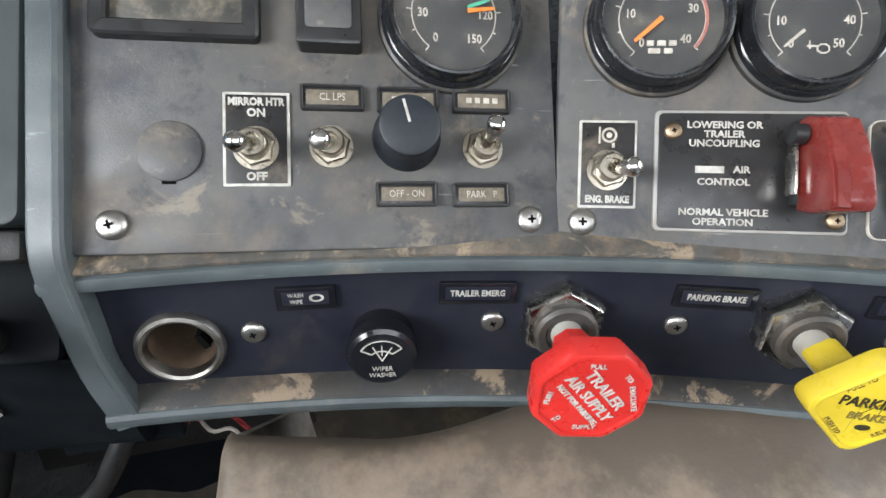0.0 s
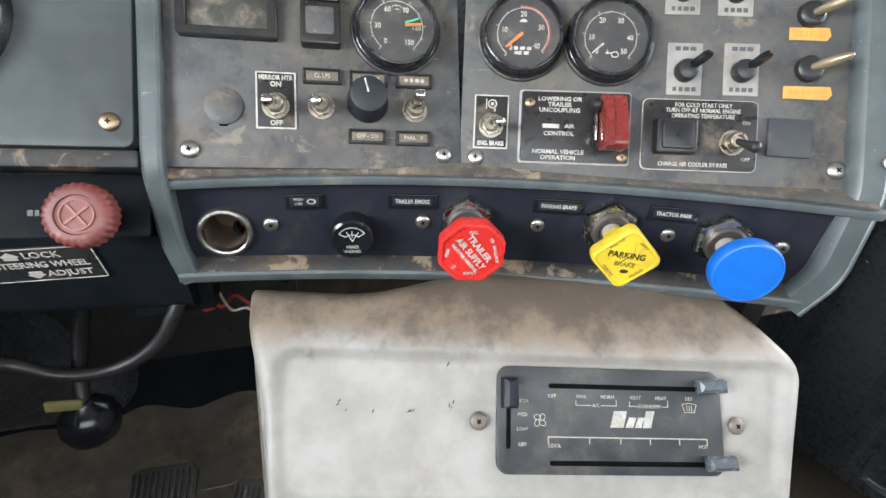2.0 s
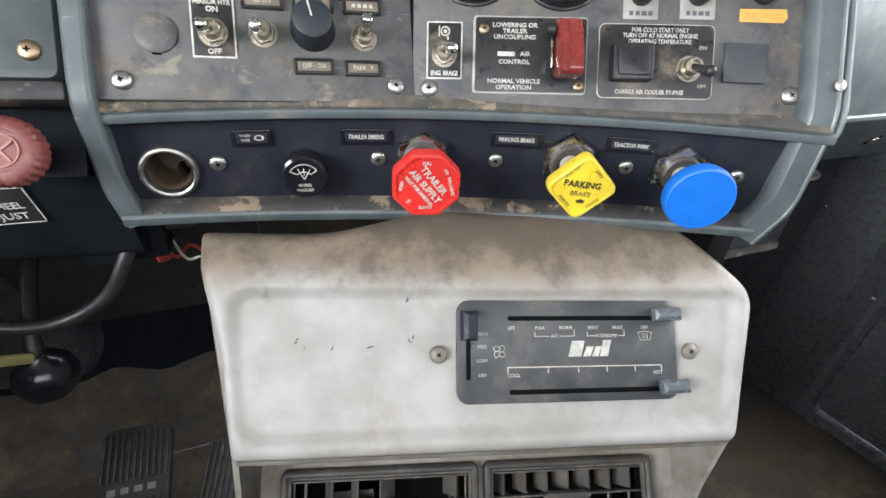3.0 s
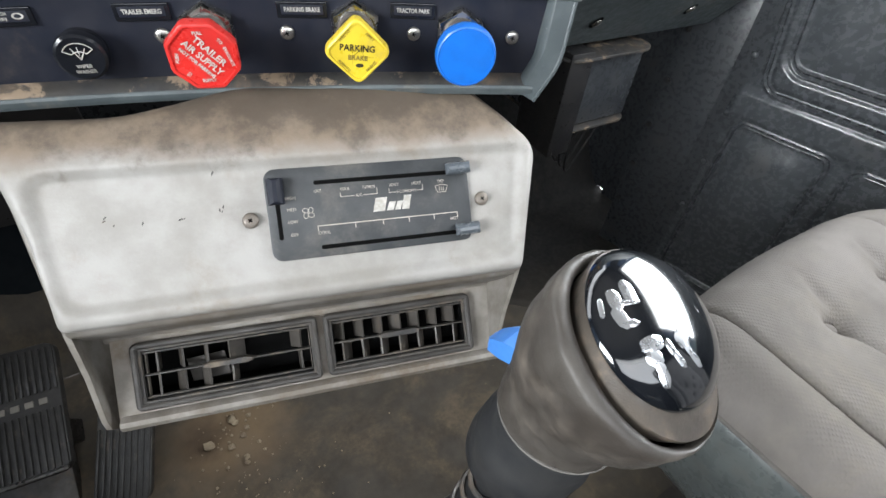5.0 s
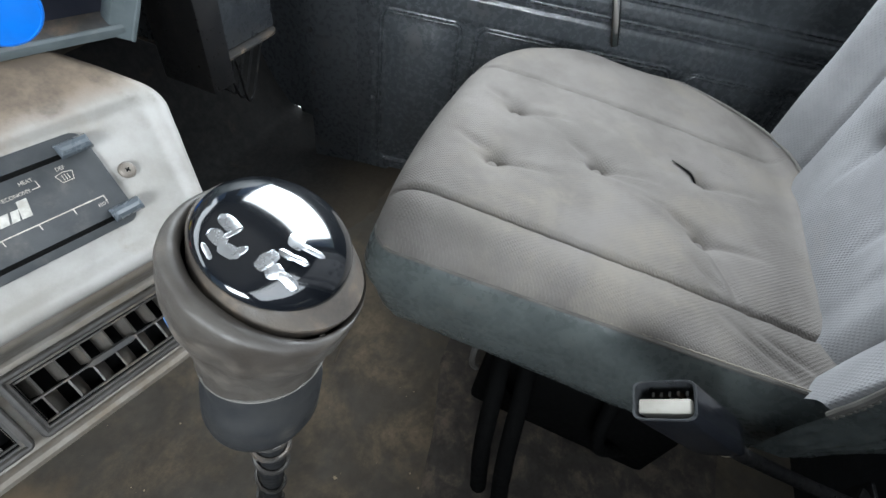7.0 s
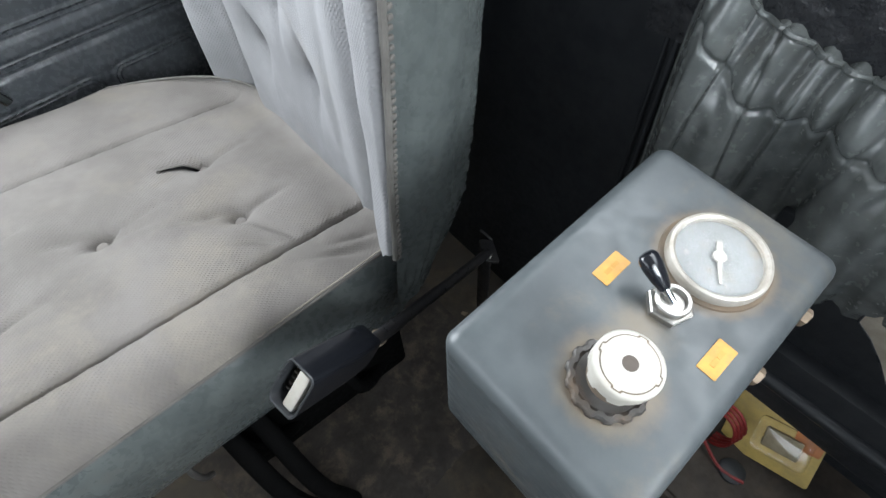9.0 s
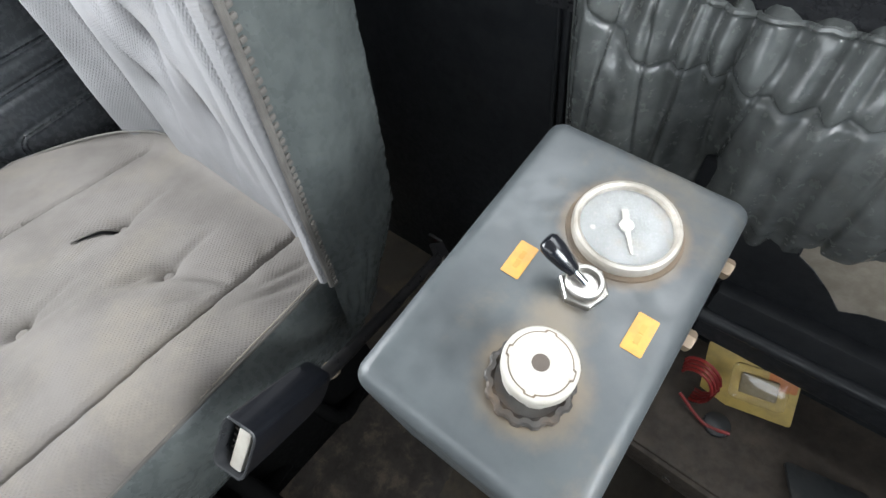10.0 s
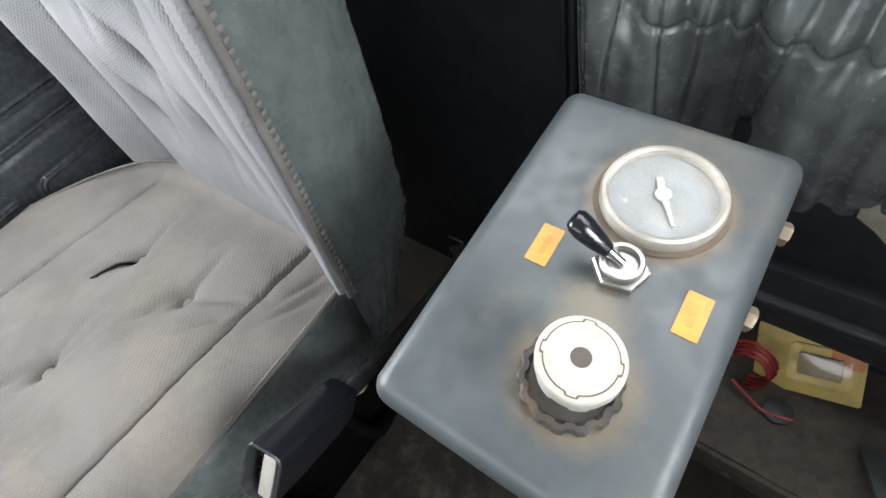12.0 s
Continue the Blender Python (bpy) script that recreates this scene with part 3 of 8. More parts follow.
M_CRINKLE = surf("crinkled_black_vinyl", (0.026, 0.027, 0.030), (0.036, 0.037, 0.040), 0.30, bump=0.7, bump_scale=75, bump_dist=0.004)

# ---- frames of the main surfaces ----
F_LEFT = frame_m((0.1456, 0.2634, 0.7681), (0.9934, -0.1124, -0.0233), (0.0777, 0.5096, 0.8569))
F_RIGHT = frame_m((0.1688, 0.2584, 0.7671), (0.9386, -0.3428, 0.0399), (0.1337, 0.4676, 0.8738))
F_POD = frame_m((0.2399, 0.1279, 0.6123), (0.9697, -0.2423, -0.0312), (0.1812, 0.6278, 0.7570))
F_VENT = frame_m((0.2495, 0.0950, 0.4784), (0.9697, -0.2423, -0.0312), (0.1875, 0.6563, 0.7308))
F_DOOR = frame_m((1.085, 0.284, 0.446), (0.206, -0.979, 0.0), (0, 0, 1))
F_BOX = frame_m((0.2059, -0.5316, 0.6799), (0.9895, 0.0500, 0.1357), (-0.0372, 0.9948, -0.0953)) @ Matrix.Scale(0.943, 4)


def dash_y(x):
    return 0.2814 - 0.067 * x - 0.5843 * x * x


def strip_m(x, dz, h=0.0):
    """A frame on the curved lower control strip."""
    slope = -0.067 - 1.1686 * x
    u = Vector((1, slope, 0)).normalized()
    n = u.cross(Vector((0, 0, 1)))
    o = Vector((x, dash_y(x), 0.7164 + 0.0071 * x + dz)) + n * h
    return frame_m(o, u, (0, 0, 1))


def on_left(u, v, h=0.0):
    return F_LEFT @ Vector((u, v, h))


def on_right(u, v, h=0.0):
    return F_RIGHT @ Vector((u, v, h))


# ---- the cab's shell ----
def structure(name, bm, material, label, category, m=None, angle=38):
    ob = part(name, bm, material, None, m=m, angle=angle)
    return tagged(ob, label, category, kind="structure")


def floor_point(s, t):
    x, y = -1.0 + 2.3 * s, -0.9 + 1.5 * t
    z = 0.006 * noise.noise((x * 3, y * 3, 0)) + 0.003 * noise.noise((x * 11, y * 11, 4))
    return (x, y, z * (1 - smoothstep(0.30, 0.50, y)) - 0.002)


structure("floor", sheet_mesh(floor_point, 140, 90, "floor"), M_FLOOR, "dirty brown rubber cab floor mat with grit", "floor")
structure("floor_slab", box(2.4, 1.7, 0.06, centre=(0.15, -0.08, -0.06)), M_STEEL, "steel cab floor under the mat", "floor")
structure("toe_board", sheet_mesh(lambda s, t: (-1.0 + 2.3 * s, 0.60 + 0.2 * t, 0.40 * t * t + 0.004 * noise.noise((s * 9, t * 3, 2))), 60, 16, "toe_board"), M_FLOOR,
          "brown dusty sloping toe board", "floor")
structure("firewall", box(2.4, 0.04, 0.60, centre=(0.15, 0.83, 0.66)), M_VINYL, "black vinyl firewall under the dashboard", "wall")
structure("wall_rear", joined([box(2.4, 0.04, 1.03, centre=(0.15, -0.845, 0.50)), box(2.4, 0.04, 0.15, centre=(0.15, -0.845, 1.54)), box(0.55, 0.04, 0.45, centre=(-0.775, -0.845, 1.24)), box(0.65, 0.04, 0.45, centre=(1.025, -0.845, 1.24))]), M_SHADEVINYL, "black vinyl back wall of the cab", "wall")
structure("ceiling", box(2.4, 1.8, 0.03, centre=(0.15, 0.0, 1.62)), M_HEADLINE, "grey cab headlining", "ceiling")
# side walls with a window opening each
for nm, x, lab in (("wall_driver_side", -1.03, "black vinyl driver side wall"), ("wall_passenger_side", 1.30, "black vinyl passenger side wall")):
    bms = [box(0.03, 1.75, 0.78, centre=(x, 0, 0.36)), box(0.03, 1.75, 0.25, centre=(x, 0, 1.5)), box(0.03, 0.30, 0.63, centre=(x, -0.73, 1.06)), box(0.03, 0.25, 0.63, centre=(x, 0.75, 1.06))]
    structure(nm, joined(bms), M_VINYL, lab, "wall")
# windscreen surround
structure("windscreen_header", box(2.4, 0.05, 0.14, centre=(0.15, 0.85, 1.56)), M_DARKGREY, "dark header rail above the windscreen", "wall")

# footwell side wall with a small gap; a glowing block behind it stands for daylight
gy, gz = 0.606, 0.009
bms = [box(0.012, 0.30, 0.55, centre=(1.215, gy + 0.161, 0.27)), box(0.012, 0.26, 0.55, centre=(1.215, gy - 0.141, 0.27)), box(0.012, 0.024, 0.50, centre=(1.215, gy, gz + 0.257))]
structure("footwell_side_wall", joined(bms), M_VINYL, "dark footwell side panel with a small gap", "wall")
gap = part("gap_glow_block", box(0.002, 0.022, 0.012, centre=(1.225, gy, gz)), None)
m_gap = bpy.data.materials.new("gap_glow")
m_gap.use_nodes = True
m_gap.node_tree.nodes["Principled BSDF"].inputs["Emission Color"].default_value = (0.95, 0.97, 1, 1)
m_gap.node_tree.nodes["Principled BSDF"].inputs["Emission Strength"].default_value = 9.0
gap.data.materials.append(m_gap)
tagged(gap, "glowing block standing in for daylight in a small gap low in the footwell", "gap", kind="structure")

# ---- door trim ----
PANELS = [(0.0145, 0.189), (0.224, 0.402), (0.443, 0.640), (0.672, 0.878)]


def sd_round(x, y, x0, x1, y0, y1, r):
    cx, cy = (x0 + x1) / 2, (y0 + y1) / 2
    dx, dy = abs(x - cx) - (x1 - x0) / 2 + r, abs(y - cy) - (y1 - y0) / 2 + r
    return math.hypot(max(dx, 0), max(dy, 0)) + min(max(dx, dy), 0) - r


def bead(d):
    """A doubled piping with a groove between."""
    return 0.0042 * gauss(d - 0.0035, 0.0028) + 0.0042 * gauss(d + 0.0040, 0.0028) - 0.002 * gauss(d, 0.0018)


def door_point(s, t):
    u, v = -0.035 + 1.06 * s, -0.43 + 0.79 * t
    h = 0.0
    for a, b in PANELS:
        d = sd_round(u, v, a, b, -0.40, -0.006, 0.022)
        h += bead(d) + 0.011 * smoothstep(0, 0.06, u - a) * smoothstep(0, 0.06, b - u) * smoothstep(0, 0.06, -0.006 - v) * smoothstep(0, 0.06, v + 0.40)
    slant = 0.20 * max(v - 0.0636, 0)
    d1 = sd_round(u + slant, v, 0.023, 0.98, 0.0636, 0.60, 0.03)
    d2 = sd_round(u + slant * 0.9, v, 0.052, 0.95, 0.111, 0.60, 0.03)
    h += bead(d1) + bead(d2) + 0.008 * smoothstep(0, 0.018, -d1) * smoothstep(0, 0.018, d2) + 0.007 * smoothstep(0.052, 0.11, u + slant * 0.9) * smoothstep(0.111, 0.17, v) * smoothstep(0.95, 0.89, u)
    # padded roll between the two rows of panels
    h += 0.008 * smoothstep(-0.012, 0.012, v) * (1 - smoothstep(0.045, 0.066, v))
    h += 0.0025 * noise.noise((u * 7, v * 7, 0)) + 0.0012 * noise.noise((u * 22, v * 30, 3))
    h -= 0.02 * smoothstep(-0.005, -0.035, u)
    return (u, v, h)


door = thing("door", F_DOOR, "black quilted vinyl passenger door trim with piped panels", "door", kind="structure")
part("trim_panel", sheet_mesh(door_point, 520, 390, "trim_panel"), M_DOOR, door)
part("door_shell", box(1.06, 0.79, 0.03, 0.004, centre=(0.495, -0.035, -0.030)), M_DARKGREY, door)
for u, v in ((-0.0135, 0.0018), (-0.0095, -0.1106), (-0.005, -0.225), (-0.018, 0.115)):
    part("trim_stud", lathe([(0.0075, 0), (0.0072, 0.002), (0.005, 0.0042), (0.0015, 0.005)], 14), M_DOOR, door, "black plastic trim stud", m=at(u, v, 0.001))
# window winder and door handle
winder = part("window_winder", lathe([(0.018, 0), (0.018, 0.006), (0.012, 0.014), (0.008, 0.022)], 20), M_BRIGHT, door, "chrome window winder", m=at(0.226, 0.172, 0.010))
part("arm", tube(smooth_path([(-0.004, 0.003, 0.020), (0.012, -0.004, 0.028), (0.05, -0.018, 0.034), (0.094, -0.037, 0.036)], 5), 0.0070, 10), M_BRIGHT, winder)
part("knob", lathe([(0.0065, 0), (0.0105, 0.004), (0.0115, 0.012), (0.010, 0.022), (0.005, 0.026)], 16), M_BRIGHT, winder, m=at(0.095, -0.0375, 0.032))
handle = part("door_handle", lathe([(0.016, 0), (0.016, 0.006), (0.011, 0.018), (0.004, 0.021)], 18), M_BRIGHT, door, "chrome door handle lever", m=at(0.437, 0.192, 0.012))
part("lever", sweep(smooth_path([(-0.004, 0.012, 0.014), (0.012, -0.03, 0.024), (0.038, -0.098, 0.028), (0.060, -0.160, 0.024)], 6), [(a * 1.25, c * 0.8) for a, c in circle(0.0070, 12)], up=(0, 0, 1)), M_BRIGHT, handle)

# door pillar and kick panel ahead of the door
pill = [F_DOOR @ Vector(p) for p in ((-0.040, -0.446, -0.012), (-0.045, 0.13, -0.012), (-0.060, 0.30, -0.012))]
structure("door_pillar", sweep(smooth_path(pill, 6), [(-0.004, -0.03), (-0.004, 0.004), (0.0, 0.010), (0.078, 0.013), (0.084, 0.008), (0.084, -0.03)], up=tuple(F_DOOR.to_3x3() @ Vector((0, 0, 1)))), M_VINYL,
          "black padded door pillar", "pillar", angle=30)
kick = thing("kick_panel", F_DOOR, "dark vinyl kick panel beside the footwell", "panel", kind="structure")
part("panel", box(0.125, 0.66, 0.02, 0.006, centre=(-0.1025, -0.12, -0.012)), M_VINYL, kick)
for k in range(5):
    part("stud", lathe([(0.0065, 0), (0.006, 0.002), (0.003, 0.0035)], 12), M_BLACK, kick, m=at(-0.153, -0.30 + 0.105 * k, -0.002))

# ---- dash frame ----
frame_ob = thing("dash_frame", Matrix.Translation((0.18, 0.26, 0.70)), "grey-green moulded plastic dashboard frame with dusty ledges", "dashboard")
W2F = frame_ob.matrix_world.inverted()


def along(dz, h, a=-0.050, b=0.430, n=30):
    return [W2F @ strip_m(a + (b - a) * k / n, dz, h).translation for k in range(n + 1)]


RAIL = [(-0.012, -0.0052), (0.006, -0.0052), (0.009, -0.004), (0.0100, -0.001), (0.0092, 0.0015), (0.006, 0.0032), (-0.012, 0.0036)]
part("middle_rail", sweep(along(0.0365, 0.0), RAIL), M_FRAME, frame_ob)
part("upper_ledge", sweep(along(0.0405, 0.0, -0.045, 0.425), [(-0.016, -0.002), (0.0082, -0.001), (0.0086, 0.0005), (0.0055, 0.0026), (-0.008, 0.0062), (-0.016, 0.007)]), M_LEDGE, frame_ob, "brown dust-covered ledge")


def low_rail(x):
    """Height of the lower rail, highest at the driver's end."""
    return -0.0435 + 0.119 * (x - 0.25) ** 2


def along_low(dz, a, b, n=30):
    return [W2F @ strip_m(a + (b - a) * k / n, low_rail(a + (b - a) * k / n) + dz, 0.0).translation for k in range(n + 1)]


part("lower_rail", sweep(along_low(0.0, -0.044, 0.408), [(-0.05, -0.0065), (0.008, -0.0065), (0.0112, -0.0055), (0.0132, -0.002), (0.0134, 0.001), (0.0122, 0.0030), (0.009, 0.0040), (-0.05, 0.0040)]), M_FRAME, frame_ob, angle=28)
part("lower_ledge", sweep(along_low(0.0055, -0.040, 0.412), [(-0.006, -0.006), (0.0118, -0.0030), (0.0110, -0.0016), (0.0010, 0.0040), (-0.006, 0.0046)]), M_LEDGELOW, frame_ob, "brown dust-covered ledge")


def bar(points, width, depth, up):
    w, d = width / 2, depth
    sec = [(-w, -d), (-w, -0.0020), (-w + 0.0008, -0.0004), (-w + 0.0026, 0.0), (-w + 0.0036, -0.0009), (w - 0.0046, -0.0014), (w - 0.0034, -0.0024), (w - 0.0004, -0.0075), (w, -0.009), (w, -d)]
    return sweep([W2F @ Vector(p) for p in points], sec, up=up)


def bend(pts, n=5):
    """Rounds the corners of a line a little."""
    out = [Vector(pts[0])]
    for a, b, c in zip(pts, pts[1:], pts[2:]):
        a, b, c = Vector(a), Vector(b), Vector(c)
        p, q = b + (a - b).normalized() * 0.012, b + (c - b).normalized() * 0.012
        for k in range(n + 1):
            t = k / n
            out.append(p * (1 - t) ** 2 + b * 2 * t * (1 - t) + q * t * t)
    return out + [Vector(pts[-1])]


left_line = bend([on_left(-0.1935, 0.20, 0.006), on_left(-0.1905, -0.014, 0.007), strip_m(-0.0455, -0.006, 0.010).translation, strip_m(-0.037, -0.0385, 0.0135).translation])
right_line = bend([on_right(0.2745, 0.20, 0.010), on_right(0.2725, -0.018, 0.013), strip_m(0.417, -0.012, 0.014).translation, strip_m(0.403, -0.0470, 0.013).translation])
nl, nr = F_LEFT.to_3x3() @ Vector((0, 0, 1)), F_RIGHT.to_3x3() @ Vector((0, 0, 1))
part("left_upright", bar(left_line, 0.0165, 0.05, tuple(nl)), M_FRAME, frame_ob, angle=24)
part("right_upright", bar(right_line, 0.0225, 0.05, tuple(nr)), M_FRAME, frame_ob, angle=24)
flange_line = [p + Vector((0.0140, -0.005, 0.0)) for p in right_line[:7]]
part("outer_flange", bar(flange_line, 0.0055, 0.05, tuple(nr)), M_FRAME, frame_ob, "rolled outer flange")
part("screw", lathe([(0.0042, 0), (0.0040, 0.0012), (0.0006, 0.0020)], 14), M_ZINC, frame_ob, m=W2F @ F_RIGHT @ at(0.2800, 0.004, 0.0135))
# near-black box that stands in for the shade behind the frame
part("backing", box(0.52, 0.02, 0.10, centre=(0, 0, 0)), M_DEEPSHADE, frame_ob, m=W2F @ Matrix.Translation((0.19, 0.335, 0.715)) @ at(0, 0, 0, 0, 0, -14))
# dash body left of the frame
dl = thing("driver_dash_panel", F_LEFT, "grey driver side dash panel with gauge and red lock knob", "dashboard panel")
part("upper_panel", moved(plate(0.40, 0.20, 0.010, 0.006, 0.0012), at(-0.4025, 0.1015, -0.012)), M_DASHPANEL, dl)
part("ledge", moved(box(0.405, 0.012, 0.020, 0.003, centre=(-0.4000, -0.007, -0.006)), at(0, 0, 0)), M_LEDGELOW, dl, "dusty plastic ledge")
part("recessed_panel", moved(plate(0.39, 0.044, 0.004, 0.004, 0.001), at(-0.397, -0.0335, -0.030)), M_SHELL, dl)
part("lower_shell", sweep([(-0.62, 0, 0), (-0.190, 0, 0)], [(-0.034, -0.0535), (-0.0262, -0.0540), (-0.0248, -0.0553), (-0.0262, -0.0570), (-0.0735, -0.1034), (-0.0765, -0.1066), (-0.083, -0.1080), (-0.12, -0.105), (-0.12, -0.0535)][::-1], up=(0, 1, 0)), M_SHELL, dl)
part("end_closure", box(0.060, 0.030, 0.150, 0.002), M_SHELL, dl, m=F_LEFT.inverted() @ Matrix.Translation((-0.062, 0.325, 0.700)))
lg = part("gauge", lathe([(0.052, -0.006), (0.052, 0.002), (0.049, 0.008), (0.046, 0.010), (0.043, 0.008), (0.041, 0.0)], 40, cap0=False, cap1=False), M_BEZEL, dl, "large black-rimmed gauge", m=at(-0.320, 0.082, 0))
part("dial", lathe([(0.042, 0), (0.0005, 0.0)], 32), M_DIAL, lg, m=at(0, 0, -0.001))


def knurled(r, h, lobes, depth, chamfer=0.003):
    rings = []
    seg = lobes * 4
    for rr, z in ((r * 0.9, 0), (r, h * 0.15), (r, h - chamfer), (r - chamfer * 0.6, h - chamfer * 0.3), (r - chamfer * 1.6, h), (r * 0.62, h), (r * 0.60, h - 0.001), (r * 0.02, h - 0.001)):
        ring = []
        for k in range(seg):
            a = 2 * math.pi * k / seg
            q = rr + (depth * math.cos(lobes * a) if rr > r * 0.7 else 0)
            ring.append((q * math.cos(a), q * math.sin(a), z))
        rings.append(ring)
    return loft(rings)


rk = part("steering_lock_knob", knurled(0.0198, 0.0135, 26, 0.0006), M_DULLRED, dl, "faded red knurled plastic knob with a crossed circle", m=at(-0.2290, -0.0428, -0.002))
part("emblem", joined([lathe([(0.0098, 0), (0.0098, 0.0006), (0.0088, 0.0006), (0.0088, 0)], 32, cap0=False, cap1=False), moved(box(0.017, 0.0016, 0.0008), at(0, 0, 0.0003, 0, 0, 40)), moved(box(0.017, 0.0016, 0.0008), at(0, 0, 0.0003, 0, 0, -50))]),
     surf("pale_red_mark", (0.36, 0.14, 0.12), None, 0.6, bump=0), rk, m=at(0, 0, 0.0127))
part("shaft", lathe([(0.008, 0), (0.008, 0.03)], 16), M_BLACK, dl, m=at(-0.2290, -0.0428, -0.029))
lk = part("label_plate", plate(0.072, 0.0318, 0.0012, 0.002, 0.0003), M_BLACKPLATE, dl, "black label plate with white writing", m=at(-0.2745, -0.0715, -0.0402, 45.6) @ at(0, 0, 0, 0, 0, 4))
part("border", frame_ring(0.0714, 0.0312, 0.0009, 0.0003, 0.0015, 0.0001), M_WHITE, lk, m=at(0, 0, 0.0011))
word("LOCK", 0.0078, M_WHITE, lk, 0.0030, 0.0092, 0.0014, bold=0.0001, squeeze=1.1)
word("STEERING WHEEL", 0.0076, M_WHITE, lk, 0.0, 0.0002, 0.0014, bold=0.0001, squeeze=0.96)
word("ADJUST", 0.0078, M_WHITE, lk, 0.0135, -0.0088, 0.0014, bold=0.0001, squeeze=1.1)
arrow = [(-0.0042, -0.003), (0.0042, -0.003), (0.0042, 0.0), (0.006, 0.0), (0, 0.0042), (-0.006, 0.0), (-0.0042, 0.0)]
part("arrow", prism(arrow, 0.0003), M_WHITE, lk, m=at(-0.0160, 0.0088, 0.0012))
part("arrow", prism([(x, -y) for x, y in arrow][::-1], 0.0003), M_WHITE, lk, m=at(-0.0080, -0.0090, 0.0012))
bars(dl, M_DARKGREY, -0.270, -0.038, -0.0258, 0.012, 0.004, 3)

# dash body right of the frame
dr = thing("passenger_dash_panel", Matrix.Translation((0.75, 0.36, 0.62)), "grey-green rounded passenger side dashboard with screws", "dashboard panel")
sec = [(-0.25, 0.34), (0.02, 0.34), (0.045, 0.30), (0.058, 0.20), (0.061, 0.082), (0.0635, 0.080), (0.0640, 0.076), (0.0615, 0.072), (0.055, 0.066), (0.020, 0.026), (-0.020, -0.022), (-0.060, -0.034), (-0.25, -0.034)]
part("body", sweep([(-0.30, 0.02, 0.0), (-0.10, 0.002, 0.0), (0.12, 0.0, 0.0), (0.27, 0.0, 0.0)], sec), M_FRAME, dr, angle=30)
# screw holes are flat near-black discs in place of shaded openings
for x in (-0.070, 0.138):
    part("screw_slot", lathe([(0.0088, 0), (0.0086, 0.0010), (0.0003, 0.0010)], 20), M_DEEPSHADE, dr, "dark slotted hole", m=at(x, -0.0203, 0.0253, 130, 0, 0) @ Matrix.Diagonal((0.95, 1.5, 0.6, 1)))
    part("screw", lathe([(0.0076, 0), (0.0074, 0.0018), (0.0046, 0.0034), (0.001, 0.0037)], 16), M_ZINC, dr, m=at(x, -0.0205, 0.0255, 130, 0, 0))

duct = thing("under_dash_box", Matrix.Translation((0.765, 0.37, 0.515)), "black metal box hanging under the dash with dusty edges", "box")
part("body", box(0.165, 0.18, 0.125, 0.004, centre=(0.012, 0.094, 0)), M_VINYL, duct)
part("top_flange", moved(plate(0.20, 0.20, 0.005, 0.03, 0.001), at(0.0, 0.085, 0.064)), M_LEDGELOW, duct, "dusty metal flange")
part("bottom_flange", moved(plate(0.17, 0.195, 0.004, 0.03, 0.001), at(0.014, 0.088, -0.068)), M_LEDGELOW, duct, "dusty metal flange")
part("bracket", box(0.05, 0.10, 0.185, 0.004, centre=(-0.066, 0.04, -0.015)), M_BLACK, duct, "black bracket")
wires_r = thing("wiring_loom", Matrix.Translation((0.80, 0.50, 0.35)), "thin dark wires hanging in the footwell", "wires")
for k in range(4):
    part("wire", tube(smooth_path([(-0.06 + 0.02 * k, 0.02, 0.12), (-0.03 + 0.03 * k, -0.01, 0.02), (0.04 + 0.02 * k, 0.0, -0.06 - 0.02 * k), (0.10 + 0.03 * k, 0.02, -0.02)], 6), 0.0028, 7), M_BLACK, wires_r)

# ---- instrument panels ----
SCREW = None


def screw(parent, x, y, z=0.0, r=0.0058, m=None, material=None):
    global SCREW
    if SCREW is None:
        bm = lathe([(1, 0), (0.99, 0.16), (0.9, 0.30), (0.7, 0.42), (0.42, 0.49), (0.30, 0.50)], 22, cap1=False)
        # cross recess
        cross = [(0.09, 0.30), (0.09, 0.09), (0.30, 0.09), (0.30, -0.09), (0.09, -0.09), (0.09, -0.30), (-0.09, -0.30), (-0.09, -0.09), (-0.30, -0.09), (-0.30, 0.09), (-0.09, 0.09), (-0.09, 0.30)]
        cap = lathe([(0.30, 0.5), (0.02, 0.505)], 22, cap0=False)
        SCREW = (mesh_of(joined([bm, cap]), "screw"), mesh_of(moved(prism(cross, 0.02), at(0, 0, 0.495)), "cross_slot"))
        SCREW[1].materials.append(M_DEEPSHADE)
    me = SCREW[0] if material is None else SCREW[0].copy()
    if material is not None:
        me.materials.clear()
    ob = part("screw", me, material or M_ZINC, parent, m=(m or at(x, y, z, 0, 0, (x * 7919) % 90)) @ Matrix.Diagonal((r, r, r, 1)))
    part("cross_slot", SCREW[1], None, ob)
    return ob


